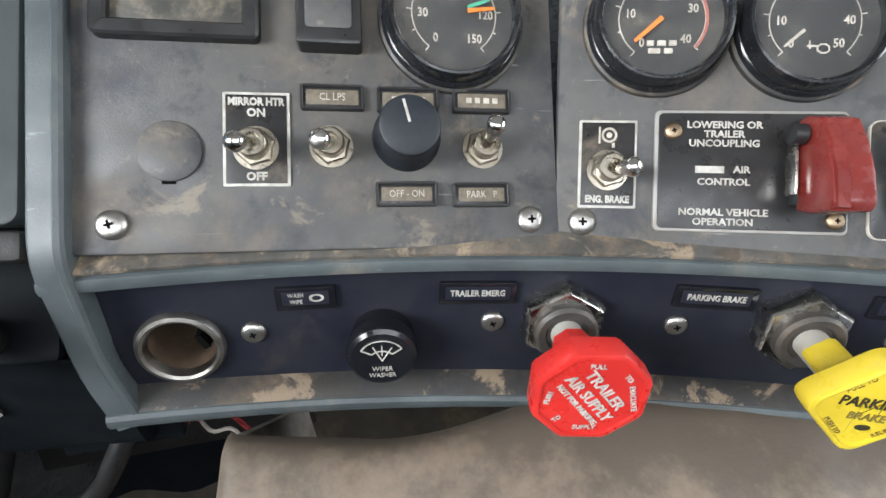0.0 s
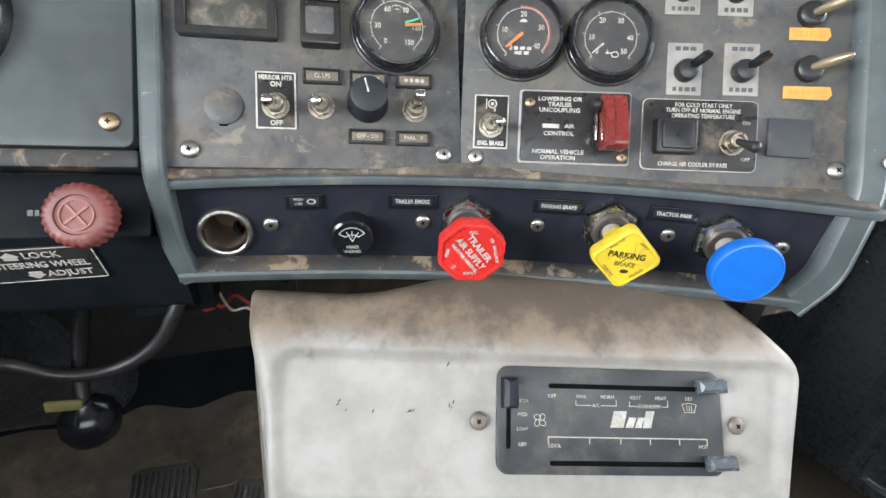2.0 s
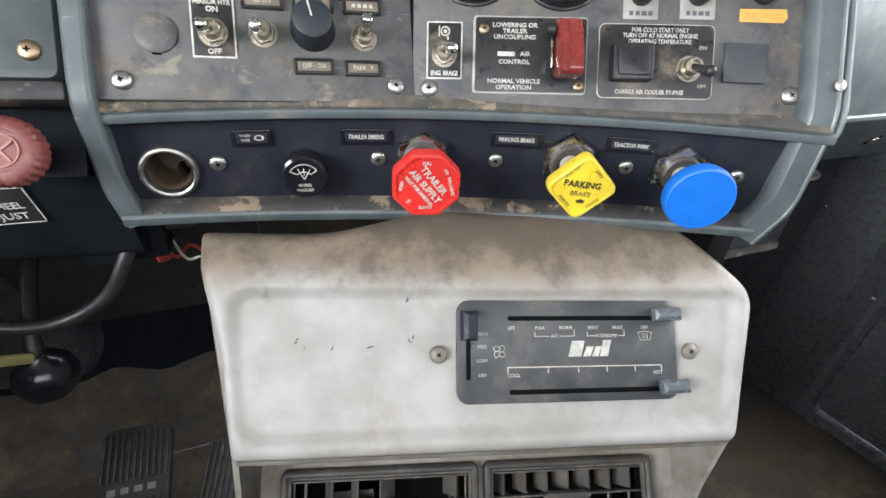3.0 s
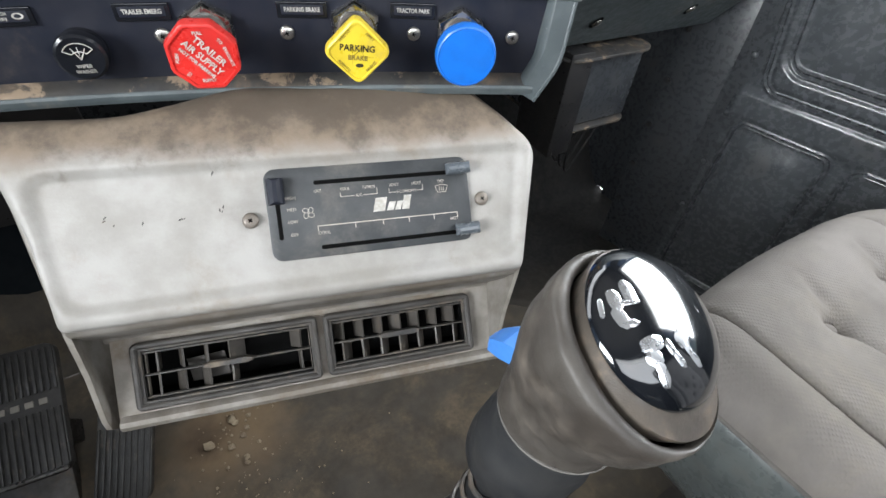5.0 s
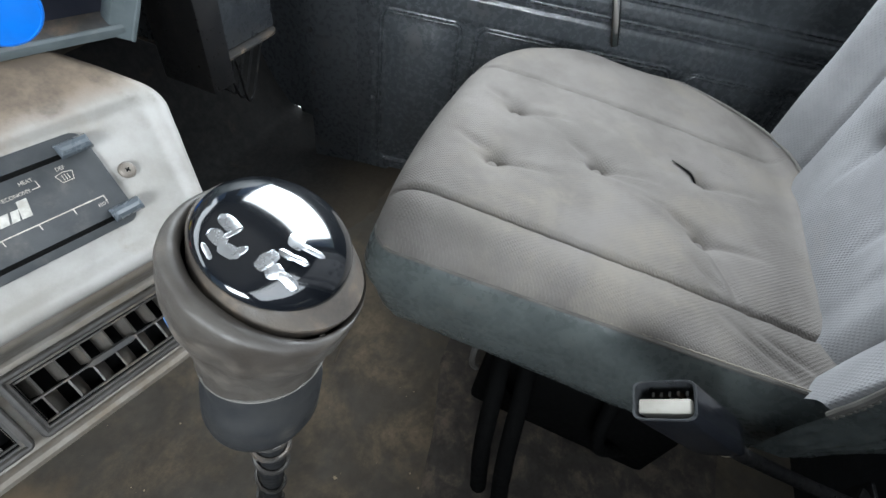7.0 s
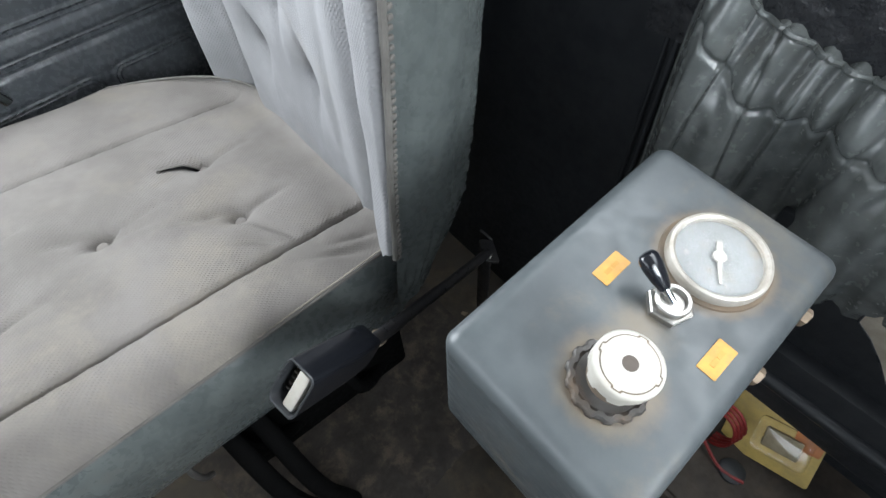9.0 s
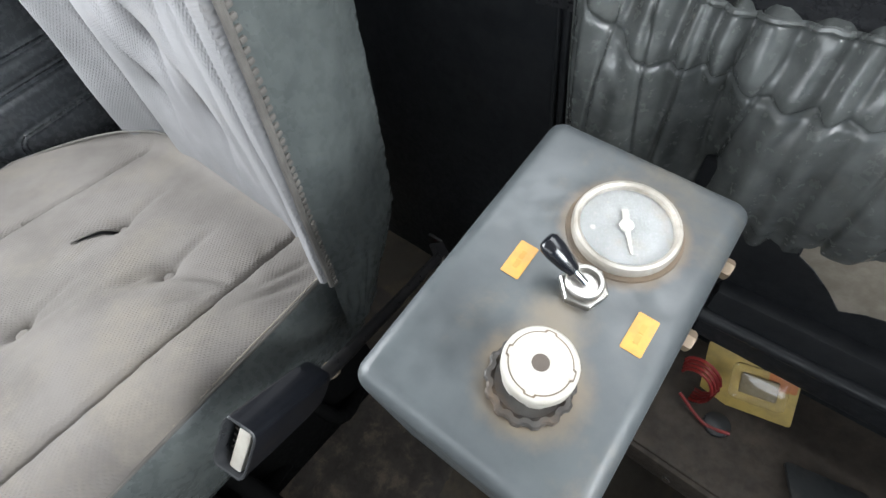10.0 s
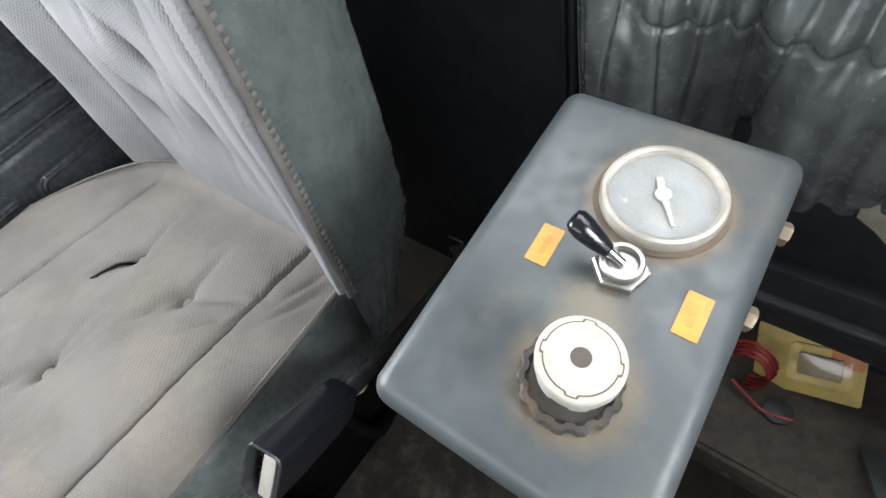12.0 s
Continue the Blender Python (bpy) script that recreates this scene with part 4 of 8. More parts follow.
def toggle(parent, x, y, z, lean, bright=True, nut_r=0.0080, m=None, dark=False):
    """A bat-handle toggle switch. lean: (u, v) tilt of the lever."""
    base = part("toggle_switch", lathe([(nut_r, 0), (nut_r, 0.0026), (nut_r * 0.92, 0.0032), (nut_r * 0.72, 0.0034)], 6, phase=0.3), M_NUT, parent, "chrome toggle switch", m=m or at(x, y, z))
    part("washer", lathe([(nut_r * 1.12, 0), (nut_r * 1.12, 0.0009), (nut_r * 0.9, 0.0010)], 24), M_NUT, base, m=at(0, 0, -0.0002))
    part("bush", lathe([(0.0058, 0), (0.0058, 0.0062), (0.0052, 0.0068), (0.0036, 0.0068), (0.0034, 0.0045), (0.0005, 0.0045)], 20), M_NUT, base, m=at(0, 0, 0.003))
    d = Vector((lean[0], lean[1], 1)).normalized()
    q = d.to_track_quat("Z", "Y").to_matrix().to_4x4()
    part("lever", lathe([(0.0019, 0), (0.0021, 0.006), (0.0028, 0.013), (0.0034, 0.0165), (0.0032, 0.0185), (0.0022, 0.0200), (0.0006, 0.0206)], 14), M_BLACK if dark else (M_CHROME if bright else M_NUT), base, m=at(0, 0, 0.006) @ q @ Matrix.Diagonal((1.2, 1.2, 0.85, 1)))
    return base


def window_label(parent, x, y, w, h, text=None, n=3):
    """A small framed label holder."""
    base = part("label_holder", plate(w, h, 0.0016, 0.0012, 0.0004), M_BLACK, parent, "small black label holder", m=at(x, y, 0.0))
    part("rim", frame_ring(w, h, 0.0012, 0.0012, 0.0012, 0.0003), M_BLACK, base, m=at(0, 0, 0.0014))
    part("insert", plate(w - 0.0048, h - 0.0046, 0.0004, 0.0006, 0.0001), M_LABELTAN, base, m=at(0, 0, 0.0015))
    if text:
        word(text, h * 0.40, M_CREAM2, base, 0, 0, 0.0021, squeeze=0.85)
    else:
        bars(base, M_CREAM2, 0, 0, 0.0021, w * 0.6, h * 0.22, n)
    return base


M_LABELTAN = surf("dusty_label_insert", (0.17, 0.14, 0.10), (0.11, 0.092, 0.07), 0.6, bump=0.05, scale=300)
M_CREAM2 = surf("faded_label_print", (0.50, 0.46, 0.40), (0.36, 0.33, 0.28), 0.6, bump=0, scale=400)


def gauge(parent, x, y, r, numbers, needle_at, label, red=None, marks=(), icon=None, caption=False):
    """A round gauge: rim, dial, scale, numbers, needle and glass. Angles in degrees, 0 to the right, counter-clockwise."""
    g = part("gauge", lathe([(r * 1.10, 0), (r * 1.10, 0.0030), (r * 1.07, 0.0045), (r * 1.04, 0.0050), (r * 1.03, 0.0100), (r * 1.00, 0.0122), (r * 0.965, 0.0126), (r * 0.935, 0.0116), (r * 0.92, 0.0095)], 44, cap0=False, cap1=False), M_BEZEL, parent, label, m=at(x, y, 0))
    part("flange", lathe([(r * 1.15, 0), (r * 1.14, 0.0022), (r * 1.05, 0.0036)], 44, cap0=False, cap1=False), M_FLANGE, g)
    part("dial", lathe([(r * 0.95, 0), (0.0004, 0)], 40, cap0=False), M_DIAL, g, m=at(0, 0, 0.0062))
    part("inner_wall", lathe([(r * 0.925, 0.006), (r * 0.925, 0.0100)], 40, cap0=False, cap1=False), M_BLACK, g)
    a0, a1 = numbers[0][1], numbers[-1][1]

    def arc(lo, hi, rad, wd, material, name="scale_arc", z=0.0066):
        n = 40
        ring = [[((rad + q) * math.cos(radians(lo + (hi - lo) * k / n)), (rad + q) * math.sin(radians(lo + (hi - lo) * k / n)), 0) for q in (-wd, wd)] for k in range(n + 1)]
        bm = loft(ring, False, False, closed=False)
        return part(name, bm, material, g, m=at(0, 0, z))

    arc(a0, a1, r * 0.645, 0.00026, M_CREAM)
    if red:
        arc(red[0], red[1], r * 0.67, 0.0006, M_REDARC, "red_arc", 0.0067)
    ticks = []
    for k in range(2 * len(numbers) - 1):
        a = radians(a0 + (a1 - a0) * k / (2 * len(numbers) - 2))
        ln_ = 0.085 if k % 2 == 0 else 0.05
        ticks.append(moved(box(r * ln_, 0.00045, 0.0002, centre=(r * (0.645 + ln_ / 2), 0, 0)), at(0, 0, 0.0066, 0, 0, math.degrees(a))))
    part("scale_ticks", joined(ticks), M_CREAM, g)
    for txt, a in numbers:
        word(txt, r * 0.19, M_CREAM, g, r * 0.48 * math.cos(radians(a)), r * 0.48 * math.sin(radians(a)), 0.0067, squeeze=0.85, bold=0.00008, name="scale_number")
    for ang, r0, r1, wd, mt in needle_at:
        part("needle", moved(prism([(r * r0, -wd), (r * r1, -wd * 0.7), (r * r1, wd * 0.7), (r * r0, wd)], 0.0006), at(0, 0, 0.0080, 0, 0, ang)), mt, g, m=at(0, 0, 0))
    if caption:
        bars(g, M_CREAM, 0, -r * 0.38, 0.0067, r * 0.5, r * 0.08, 3)
        bars(g, M_CREAM, 0, -r * 0.50, 0.0067, r * 0.42, r * 0.08, 2)
    if icon:
        part("scale_symbol", icon(r), M_CREAM, g, m=at(0, 0, 0.0067))
    gl = part("glass", lathe([(r * 0.925, 0), (r * 0.915, 0.0008), (0.0004, 0.0012)], 40), M_GLASS, g, m=at(0, 0, 0.0095))
    gl.visible_shadow = False
    return g


def icon_lamp(r):
    pts = [(r * 0.10 * math.cos(radians(a)), r * 0.28 + r * 0.08 * math.sin(radians(a))) for a in range(0, 181, 20)] + [(-r * 0.13, r * 0.26), (r * 0.13, r * 0.26)]
    return prism(pts[:10], 0.0002)


def icon_engine(r):
    return joined([moved(tube([(r * 0.09 * math.cos(a), r * 0.07 * math.sin(a), 0) for a in (0.5, 1.2, 2.0, 2.8, 3.6, 4.4, 5.2, 5.9)], 0.0004, 5, closed=True), at(r * 0.12, -r * 0.42, 0)),
                   moved(box(r * 0.14, 0.0007, 0.0002), at(-r * 0.04, -r * 0.38, 0)), moved(box(0.0007, r * 0.12, 0.0002), at(-r * 0.07, -r * 0.36, 0))])


def icon_slots(r):
    return joined([moved(box(r * 0.05, 0.0006, 0.0002), at(-r * 0.10, r * 0.50, 0, 0, 0, 50)), moved(box(r * 0.05, 0.0006, 0.0002), at(r * 0.10, r * 0.50, 0, 0, 0, -50)), moved(box(r * 0.16, 0.0006, 0.0002), at(0, r * 0.53, 0)), moved(box(r * 0.10, 0.0006, 0.0002), at(0, r * 0.44, 0))])


# left instrument panel
pl = thing("instrument_panel", F_LEFT, "dusty black instrument panel with switches and one gauge", "instrument panel", "instrument panels")
part("panel", moved(plate(0.2005, 0.211, 0.006, 0.007, 0.001), at(-0.0865, 0.0945, -0.006)), M_PANEL, pl)
for x, y in ((-0.1685, 0.0006), (0.0003, 0.0003)):
    screw(pl, x, y, 0.0, 0.0060)
gauge(pl, -0.032, 0.088, 0.0281, [("0", 232), ("30", 180), ("60", 118), ("90", 62), ("120", 0), ("150", -52)],
      [(8, 0.20, 0.62, 0.0009, M_NEEDLE), (22, 0.22, 0.58, 0.0008, M_GREEN)], "round black gauge with orange and green needles", icon=icon_slots)
# rectangular display window
dw = part("display_window", frame_ring(0.063, 0.044, 0.0065, 0.0055, 0.003, 0.001), M_BLACK, pl, "rectangular display with a black frame", m=at(-0.1437, 0.0965, 0))
part("screen", plate(0.051, 0.032, 0.0012, 0.002, 0.0003), surf("dusty_display", (0.028, 0.030, 0.030), (0.06, 0.058, 0.05), 0.45, dust=(0.23, 0.19, 0.14), dust_amt=0.5, dust_scale=60, bump=0.05), dw, m=at(0, 0, 0.0005))
# square blank switches
for y, hgt in ((0.0862, 0.0095), (0.1155, 0.0095)):
    sq = part("blank_switch", plate(0.0262, 0.0285, hgt, 0.002, 0.0012), M_BLACK, pl, "square black blank switch", m=at(-0.0842, y, 0))
    part("face", plate(0.0185, 0.0185, 0.0009, 0.002, 0.0004), M_PANEL, sq, m=at(0, 0.001, hgt - 0.0002))
part("blanking_plug", lathe([(0.0122, 0), (0.0122, 0.0009), (0.0114, 0.0014), (0.004, 0.0018), (0.0004, 0.0019)], 36), M_PANEL, pl, "round dusty blanking plug", m=at(-0.1474, 0.0298, 0))
part("plug_notch", box(0.0050, 0.0013, 0.0006), M_DEEPSHADE, pl, m=at(-0.1478, 0.0172, 0.0004))
# mirror heater switch plate
mp = part("switch_plate", plate(0.0262, 0.0388, 0.0010, 0.0006, 0.0002), M_WHITE, pl, "black switch plate with a white border", m=at(-0.1143, 0.0348, 0))
part("field", plate(0.0238, 0.0364, 0.0004, 0.0004, 0.0001), M_BLACKPLATE, mp, m=at(0, 0, 0.0009))
word("MIRROR HTR", 0.0044, M_WHITE, mp, 0, 0.0152, 0.0014, squeeze=0.85, bold=0.00018)
word("ON", 0.0046, M_WHITE, mp, 0, 0.0107, 0.0014, bold=0.00018)
word("OFF", 0.0046, M_WHITE, mp, 0, -0.0155, 0.0014, bold=0.00018)
toggle(pl, -0.1145, 0.0310, 0.0013, (-0.22, -0.20))
toggle(pl, -0.0847, 0.0322, 0.0, (-0.20, -0.18))
toggle(pl, -0.0200, 0.0319, 0.0, (0.10, 0.36))
kb = part("rotary_knob", lathe([(0.0166, 0), (0.0164, 0.0035), (0.0150, 0.0060), (0.0143, 0.0185), (0.0136, 0.0205), (0.0120, 0.0213), (0.0004, 0.0213)], 40), surf("blue_black_knob", (0.012, 0.016, 0.022), None, 0.55, bump=0.1, dust=(0.12, 0.1, 0.08), dust_amt=0.1), pl, "black rotary knob with a white pointer", m=at(-0.0532, 0.0362, 0) @ Matrix.Diagonal((0.88, 0.88, 0.92, 1)))
part("pointer", box(0.0012, 0.0105, 0.0005, centre=(0, 0.0062, 0)), M_WHITE, kb, m=at(0, 0, 0.0214, 0, 0, 14))
window_label(pl, -0.0838, 0.0526, 0.0262, 0.0108, "CL LPS")
window_label(pl, -0.0522, 0.0522, 0.0266, 0.0108)
window_label(pl, -0.0200, 0.0525, 0.0260, 0.0108, None, 4)
window_label(pl, -0.0538, 0.0118, 0.0262, 0.0105, "OFF - ON")
window_label(pl, -0.0215, 0.0113, 0.0250, 0.0105, "PARK   P")

screw(dl, -0.2160, 0.0175, -0.0022, 0.0062, material=M_BRASS)

# right instrument panel
pr = thing("instrument_panel", F_RIGHT, "dusty black instrument panel with two gauges and air suspension switches", "instrument panel", "instrument panels")
part("panel", moved(plate(0.279, 0.2185, 0.006, 0.010, 0.001), at(0.1278, 0.0908, -0.006)), M_PANEL, pr)
screw(pr, 0.0, 0.0003, 0.0, 0.0060)
screw(pr, 0.2558, -0.0003, 0.0, 0.0066)
gauge(pr, 0.0300, 0.0880, 0.0279, [("0", 232), ("10", 171), ("20", 90), ("30", 18), ("40", -42)], [(222, 0.02, 0.56, 0.0010, M_NEEDLE)], "round black gauge with an orange needle and red arc", red=(90, -42), icon=icon_lamp, caption=True)
gauge(pr, 0.0918, 0.0865, 0.0281, [("0", 226), ("10", 180), ("20", 118), ("30", 62), ("40", 0), ("50", -46)], [(222, 0.25, 0.62, 0.0007, M_CREAM)], "round black gauge with a pale needle", icon=icon_engine)
# engine brake plate
ep = part("switch_plate", plate(0.0250, 0.0390, 0.0010, 0.0006, 0.0002), M_WHITE, pr, "black switch plate with a white border", m=at(0.0104, 0.0262, 0))
part("field", plate(0.0228, 0.0368, 0.0004, 0.0004, 0.0001), M_BLACKPLATE, ep, m=at(0, 0, 0.0009))
word("ENG. BRAKE", 0.0043, M_WHITE, ep, 0, -0.0158, 0.0014, squeeze=0.80, bold=0.00018)
part("symbol", joined([lathe([(0.0034, 0), (0.0034, 0.0002), (0.0024, 0.0002), (0.0024, 0)], 20, cap0=False, cap1=False), moved(lathe([(0.0013, 0), (0.0003, 0.0002)], 12), at(0, 0, 0)), moved(box(0.0008, 0.0075, 0.0002), at(-0.0042, 0, 0)), moved(box(0.0012, 0.0022, 0.0002), at(0.0018, -0.0045, 0))]), M_CREAM, ep, m=at(0.0004, 0.0128, 0.0013))
toggle(pr, 0.0104, 0.0234, 0.0013, (0.38, -0.16))
# air suspension dump valve plate
ap = part("valve_plate", plate(0.0800, 0.0530, 0.0012, 0.0025, 0.0003), M_SILVERPLATE, pr, "black plate with worn silver border and writing", m=at(0.0703, 0.0238, 0))
part("field", plate(0.0775, 0.0505, 0.0004, 0.002, 0.0001), M_BLACKPLATE, ap, m=at(0.0004, 0, 0.0011))
for y, txt in ((0.0200, "LOWERING OR"), (0.0160, "TRAILER"), (0.0120, "UNCOUPLING"), (-0.0048, "CONTROL"), (-0.0180, "NORMAL VEHICLE"), (-0.0222, "OPERATION")):
    word(txt, 0.0042, M_WHITE, ap, -0.0110, y, 0.0016, squeeze=1.08, bold=0.0001)
part("maker_mark", joined([box(0.0120, 0.0030, 0.0003)]), M_WHITE, ap, m=at(-0.0168, 0.0006, 0.0016))
word("AIR", 0.0042, M_WHITE, ap, -0.0035, 0.0006, 0.0016, squeeze=1.08, bold=0.0001)
screw(ap, -0.0325, 0.0172, 0.0014, 0.0038, material=M_BRASS)
screw(ap, 0.0345, -0.0205, 0.0014, 0.0038, material=M_BRASS)
base = part("switch_base", box(0.0150, 0.036, 0.007, 0.001, centre=(0, 0, 0.004)), M_BLACK, pr, m=at(0.0928, 0.0270, 0.0014))
part("pivot", lathe([(0.0042, 0), (0.0042, 0.005), (0.003, 0.0056)], 16), M_BLACK, base, m=at(-0.0086, 0.010, 0.012, 0, -90, 0))
part("spring_clip", box(0.0016, 0.024, 0.007, 0.0004), M_CHROME, base, m=at(-0.0092, -0.002, 0.006))
gp = [(-0.0205, 0.005), (-0.0120, 0.006), (0.0165, 0.005), (0.0172, 0.012), (0.0145, 0.0185), (0.0045, 0.0230), (-0.0080, 0.0262), (-0.0195, 0.0272), (-0.0228, 0.0252), (-0.0226, 0.0130)]
part("switch_guard", prism(gp, 0.0155, 0.0015, axis="x"), M_GUARD, base, "dark red flip-up switch guard", m=at(0.0005, 0.0005, 0))
part("ridge", sweep([(0, -0.0212, 0.0271), (0, -0.008, 0.0266), (0, 0.0045, 0.0235), (0, 0.0142, 0.0190)], [(-0.0028, -0.002), (-0.0022, 0.0009), (0.0022, 0.0009), (0.0028, -0.002)], up=(0, 0, 1)), M_GUARD, base, m=at(-0.004, 0, 0))
# cold start plate
cp = part("cold_start_plate", plate(0.0815, 0.0510, 0.0012, 0.0045, 0.0003), M_CREAM, pr, "black plate with engine start writing", m=at(0.1590, 0.0212, 0))
part("field", plate(0.0803, 0.0498, 0.0004, 0.004, 0.0001), M_BLACKPLATE, cp, m=at(0, 0, 0.0011))
for y, txt, q in ((0.0212, "FOR COLD START ONLY", 0.86), (0.0174, "TURN OFF AT NORMAL ENGINE", 0.86), (0.0134, "OPERATING TEMPERATURE", 0.86), (-0.0212, "CHARGE AIR COOLER BY-PASS", 0.84)):
    word(txt, 0.0042, M_WHITE, cp, 0.002 if y > 0 else -0.004, y, 0.0016, squeeze=q, bold=0.00005)
word("ON", 0.0036, M_WHITE, cp, 0.0325, 0.0095, 0.0016)
word("OFF", 0.0036, M_WHITE, cp, 0.0330, -0.0165, 0.0016)
sb = part("push_button", plate(0.0285, 0.0250, 0.008, 0.002, 0.0015), M_BLACK, pr, "square black push button", m=at(0.1405, 0.0192, 0.0012))
part("cap", plate(0.0215, 0.0190, 0.0016, 0.002, 0.0008), M_BLACK, sb, m=at(0, 0, 0.0078))
toggle(pr, 0.1822, 0.0165, 0.0013, (0.55, -0.55), dark=True)
# paddle switches on pale plates
for x, y in ((0.1468, 0.0683), (0.1866, 0.0690), (0.1435, 0.1256), (0.1806, 0.1254)):
    sp = part("paddle_plate", plate(0.0245, 0.0372, 0.0010, 0.0008, 0.0003), M_SILVERPLATE, pr, "pale metal plate with a black paddle switch", m=at(x, y, 0))
    bars(sp, M_DARKGREY, 0, 0.0145, 0.0011, 0.016, 0.0028, 3)
    bars(sp, M_DARKGREY, 0, -0.0145, 0.0011, 0.018, 0.0030, 4)
    pd = part("switch", lathe([(0.0078, 0), (0.0078, 0.005), (0.0068, 0.0072), (0.0045, 0.0082), (0.0005, 0.0086)], 24), M_BLACK, sp, m=at(0, -0.002, 0.001))
    part("paddle", moved(loft([[(q * w, p * d, z) for q, p in ((-1, -1), (1, -1), (1, 1), (-1, 1))] for z, w, d in ((0, 0.0026, 0.0022), (0.010, 0.0036, 0.0024), (0.018, 0.0042, 0.0022), (0.022, 0.0030, 0.0014))]), at(0, 0, 0.004, -24, 34, 0) @ Matrix.Scale(0.82, 4)), M_BLACKGLOSS, pd)
for y, yl, w in ((0.0705, 0.0541, 0.034), (0.1090, 0.0957, 0.029)):
    tg = part("toggle_switch", lathe([(0.0092, 0), (0.0090, 0.004), (0.0075, 0.0055), (0.0055, 0.0058)], 22), M_BLACK, pr, "black toggle switch with a brass lever", m=at(0.2330, y, 0))
    d = Vector((0.65, 0.10, 1)).normalized().to_track_quat("Z", "Y").to_matrix().to_4x4()
    part("lever", lathe([(0.0026, 0), (0.0034, 0.008), (0.0036, 0.013), (0.0022, 0.022), (0.0006, 0.024)], 12), surf("brass_lever", (0.35, 0.29, 0.2), (0.25, 0.2, 0.13), 0.4, 0.6), tg, m=at(0, 0, 0.004) @ d)
    ol = part("tape_label", prism([(-w / 2, -0.0045), (w / 2 - 0.003, -0.0048), (w / 2, -0.001), (w / 2 - 0.0015, 0.0045), (-w / 2, 0.0042)], 0.0004), M_ORANGE, pr, "orange tape label", m=at(0.2335, yl, 0.0002))
    bars(ol, M_ORANGE2, -0.001, 0, 0.0005, w * 0.75, 0.0035, 6)
M_COVER = surf("blue_black_cover", (0.030, 0.035, 0.042), (0.045, 0.048, 0.052), 0.5, dust=(0.15, 0.13, 0.1), dust_amt=0.2, bump=0.1)
sq = part("blank_cover", plate(0.0305, 0.0272, 0.0022, 0.001, 0.0006), M_COVER, pr, "square dark stick-on cover", m=at(0.2220, 0.0213, 0, 0, 0, -2))

# ---- lower control strip ----
cs = thing("control_strip", Matrix.Translation((0.18, 0.26, 0.715)), "curved black lower dash strip with air brake knobs", "control panel")
W2S = cs.matrix_world.inverted()
strip_me = sheet_mesh(lambda s, t: W2S @ strip_m(-0.044 + 0.462 * s, -0.038 + 0.076 * t).translation, 300, 52, "strip")
cut = bmesh.new()
cut.from_mesh(strip_me)
socket = W2S @ strip_m(-0.0100, -0.0052).translation
bmesh.ops.delete(cut, geom=[f for f in cut.faces if (f.calc_center_median() - socket).length < 0.0160], context="FACES")
cut.to_mesh(strip_me)
cut.free()
part("strip", strip_me, M_STRIP, cs)


def onstrip(x, dz, h=0.0):
    return W2S @ strip_m(x, dz, h)


for x in (0.0216, 0.1321, 0.2182, 0.3123, 0.3874):
    screw(cs, 0, 0, 0, 0.0056, m=onstrip(x, -0.0012) @ at(0, 0, 0, 0, 0, x * 900))
M_RINGMETAL = surf("satin_ring_metal", (0.46, 0.45, 0.43), (0.30, 0.28, 0.25), 0.40, 1.0, bump=0.05)
lt = part("lighter_socket", lathe([(0.0190, 0), (0.0192, 0.0015), (0.0182, 0.0036), (0.0165, 0.0042), (0.0152, 0.0034), (0.0146, 0.001), (0.0143, -0.030)], 40, cap0=False, cap1=False), M_RINGMETAL, cs, "empty chrome cigar lighter socket", m=onstrip(-0.0100, -0.0052))
part("barrel", lathe([(0.0143, -0.001), (0.0140, -0.034), (0.0004, -0.034)], 32, cap0=False, cap1=False), surf("rusty_barrel", (0.17, 0.115, 0.075), (0.07, 0.05, 0.035), 0.6, 0.2, bump=0.2), lt)
part("contact", box(0.003, 0.008, 0.010), M_DEEPSHADE, lt, m=at(0.007, -0.003, -0.010, 0, 0, 25))


def strip_label(x, dz, w, text, icon=False):
    b = part("label_holder", plate(w, 0.0118, 0.0024, 0.0008, 0.0005), M_BLACKGLOSS, cs, "raised black label holder", m=onstrip(x, dz))
    part("insert", plate(w - 0.006, 0.0070, 0.0003, 0.0004, 0.0001), M_STRIP, b, m=at(0, 0.0004, 0.0023))
    if icon:
        word("WASH", 0.0030, M_WHITE, b, -0.0042, 0.0022, 0.0027, squeeze=0.8)
        word("WIPE", 0.0030, M_WHITE, b, -0.0042, -0.0012, 0.0027, squeeze=0.8)
        part("symbol", lathe([(0.0030, 0), (0.0030, 0.0002), (0.0019, 0.0002), (0.0019, 0)], 16, cap0=False, cap1=False), M_WHITE, b, m=at(0.0048, 0.0006, 0.0026) @ Matrix.Diagonal((1.1, 0.7, 1, 1)))
    else:
        word(text, 0.0046, M_WHITE, b, 0, 0.0004, 0.0027, squeeze=0.78, bold=0.00008)


strip_label(0.0468, 0.0165, 0.0265, "", True)
strip_label(0.1240, 0.0160, 0.0360, "TRAILER EMERG")
strip_label(0.2310, 0.0160, 0.0375, "PARKING BRAKE")
strip_label(0.3112, 0.0165, 0.0360, "TRACTOR PARK")

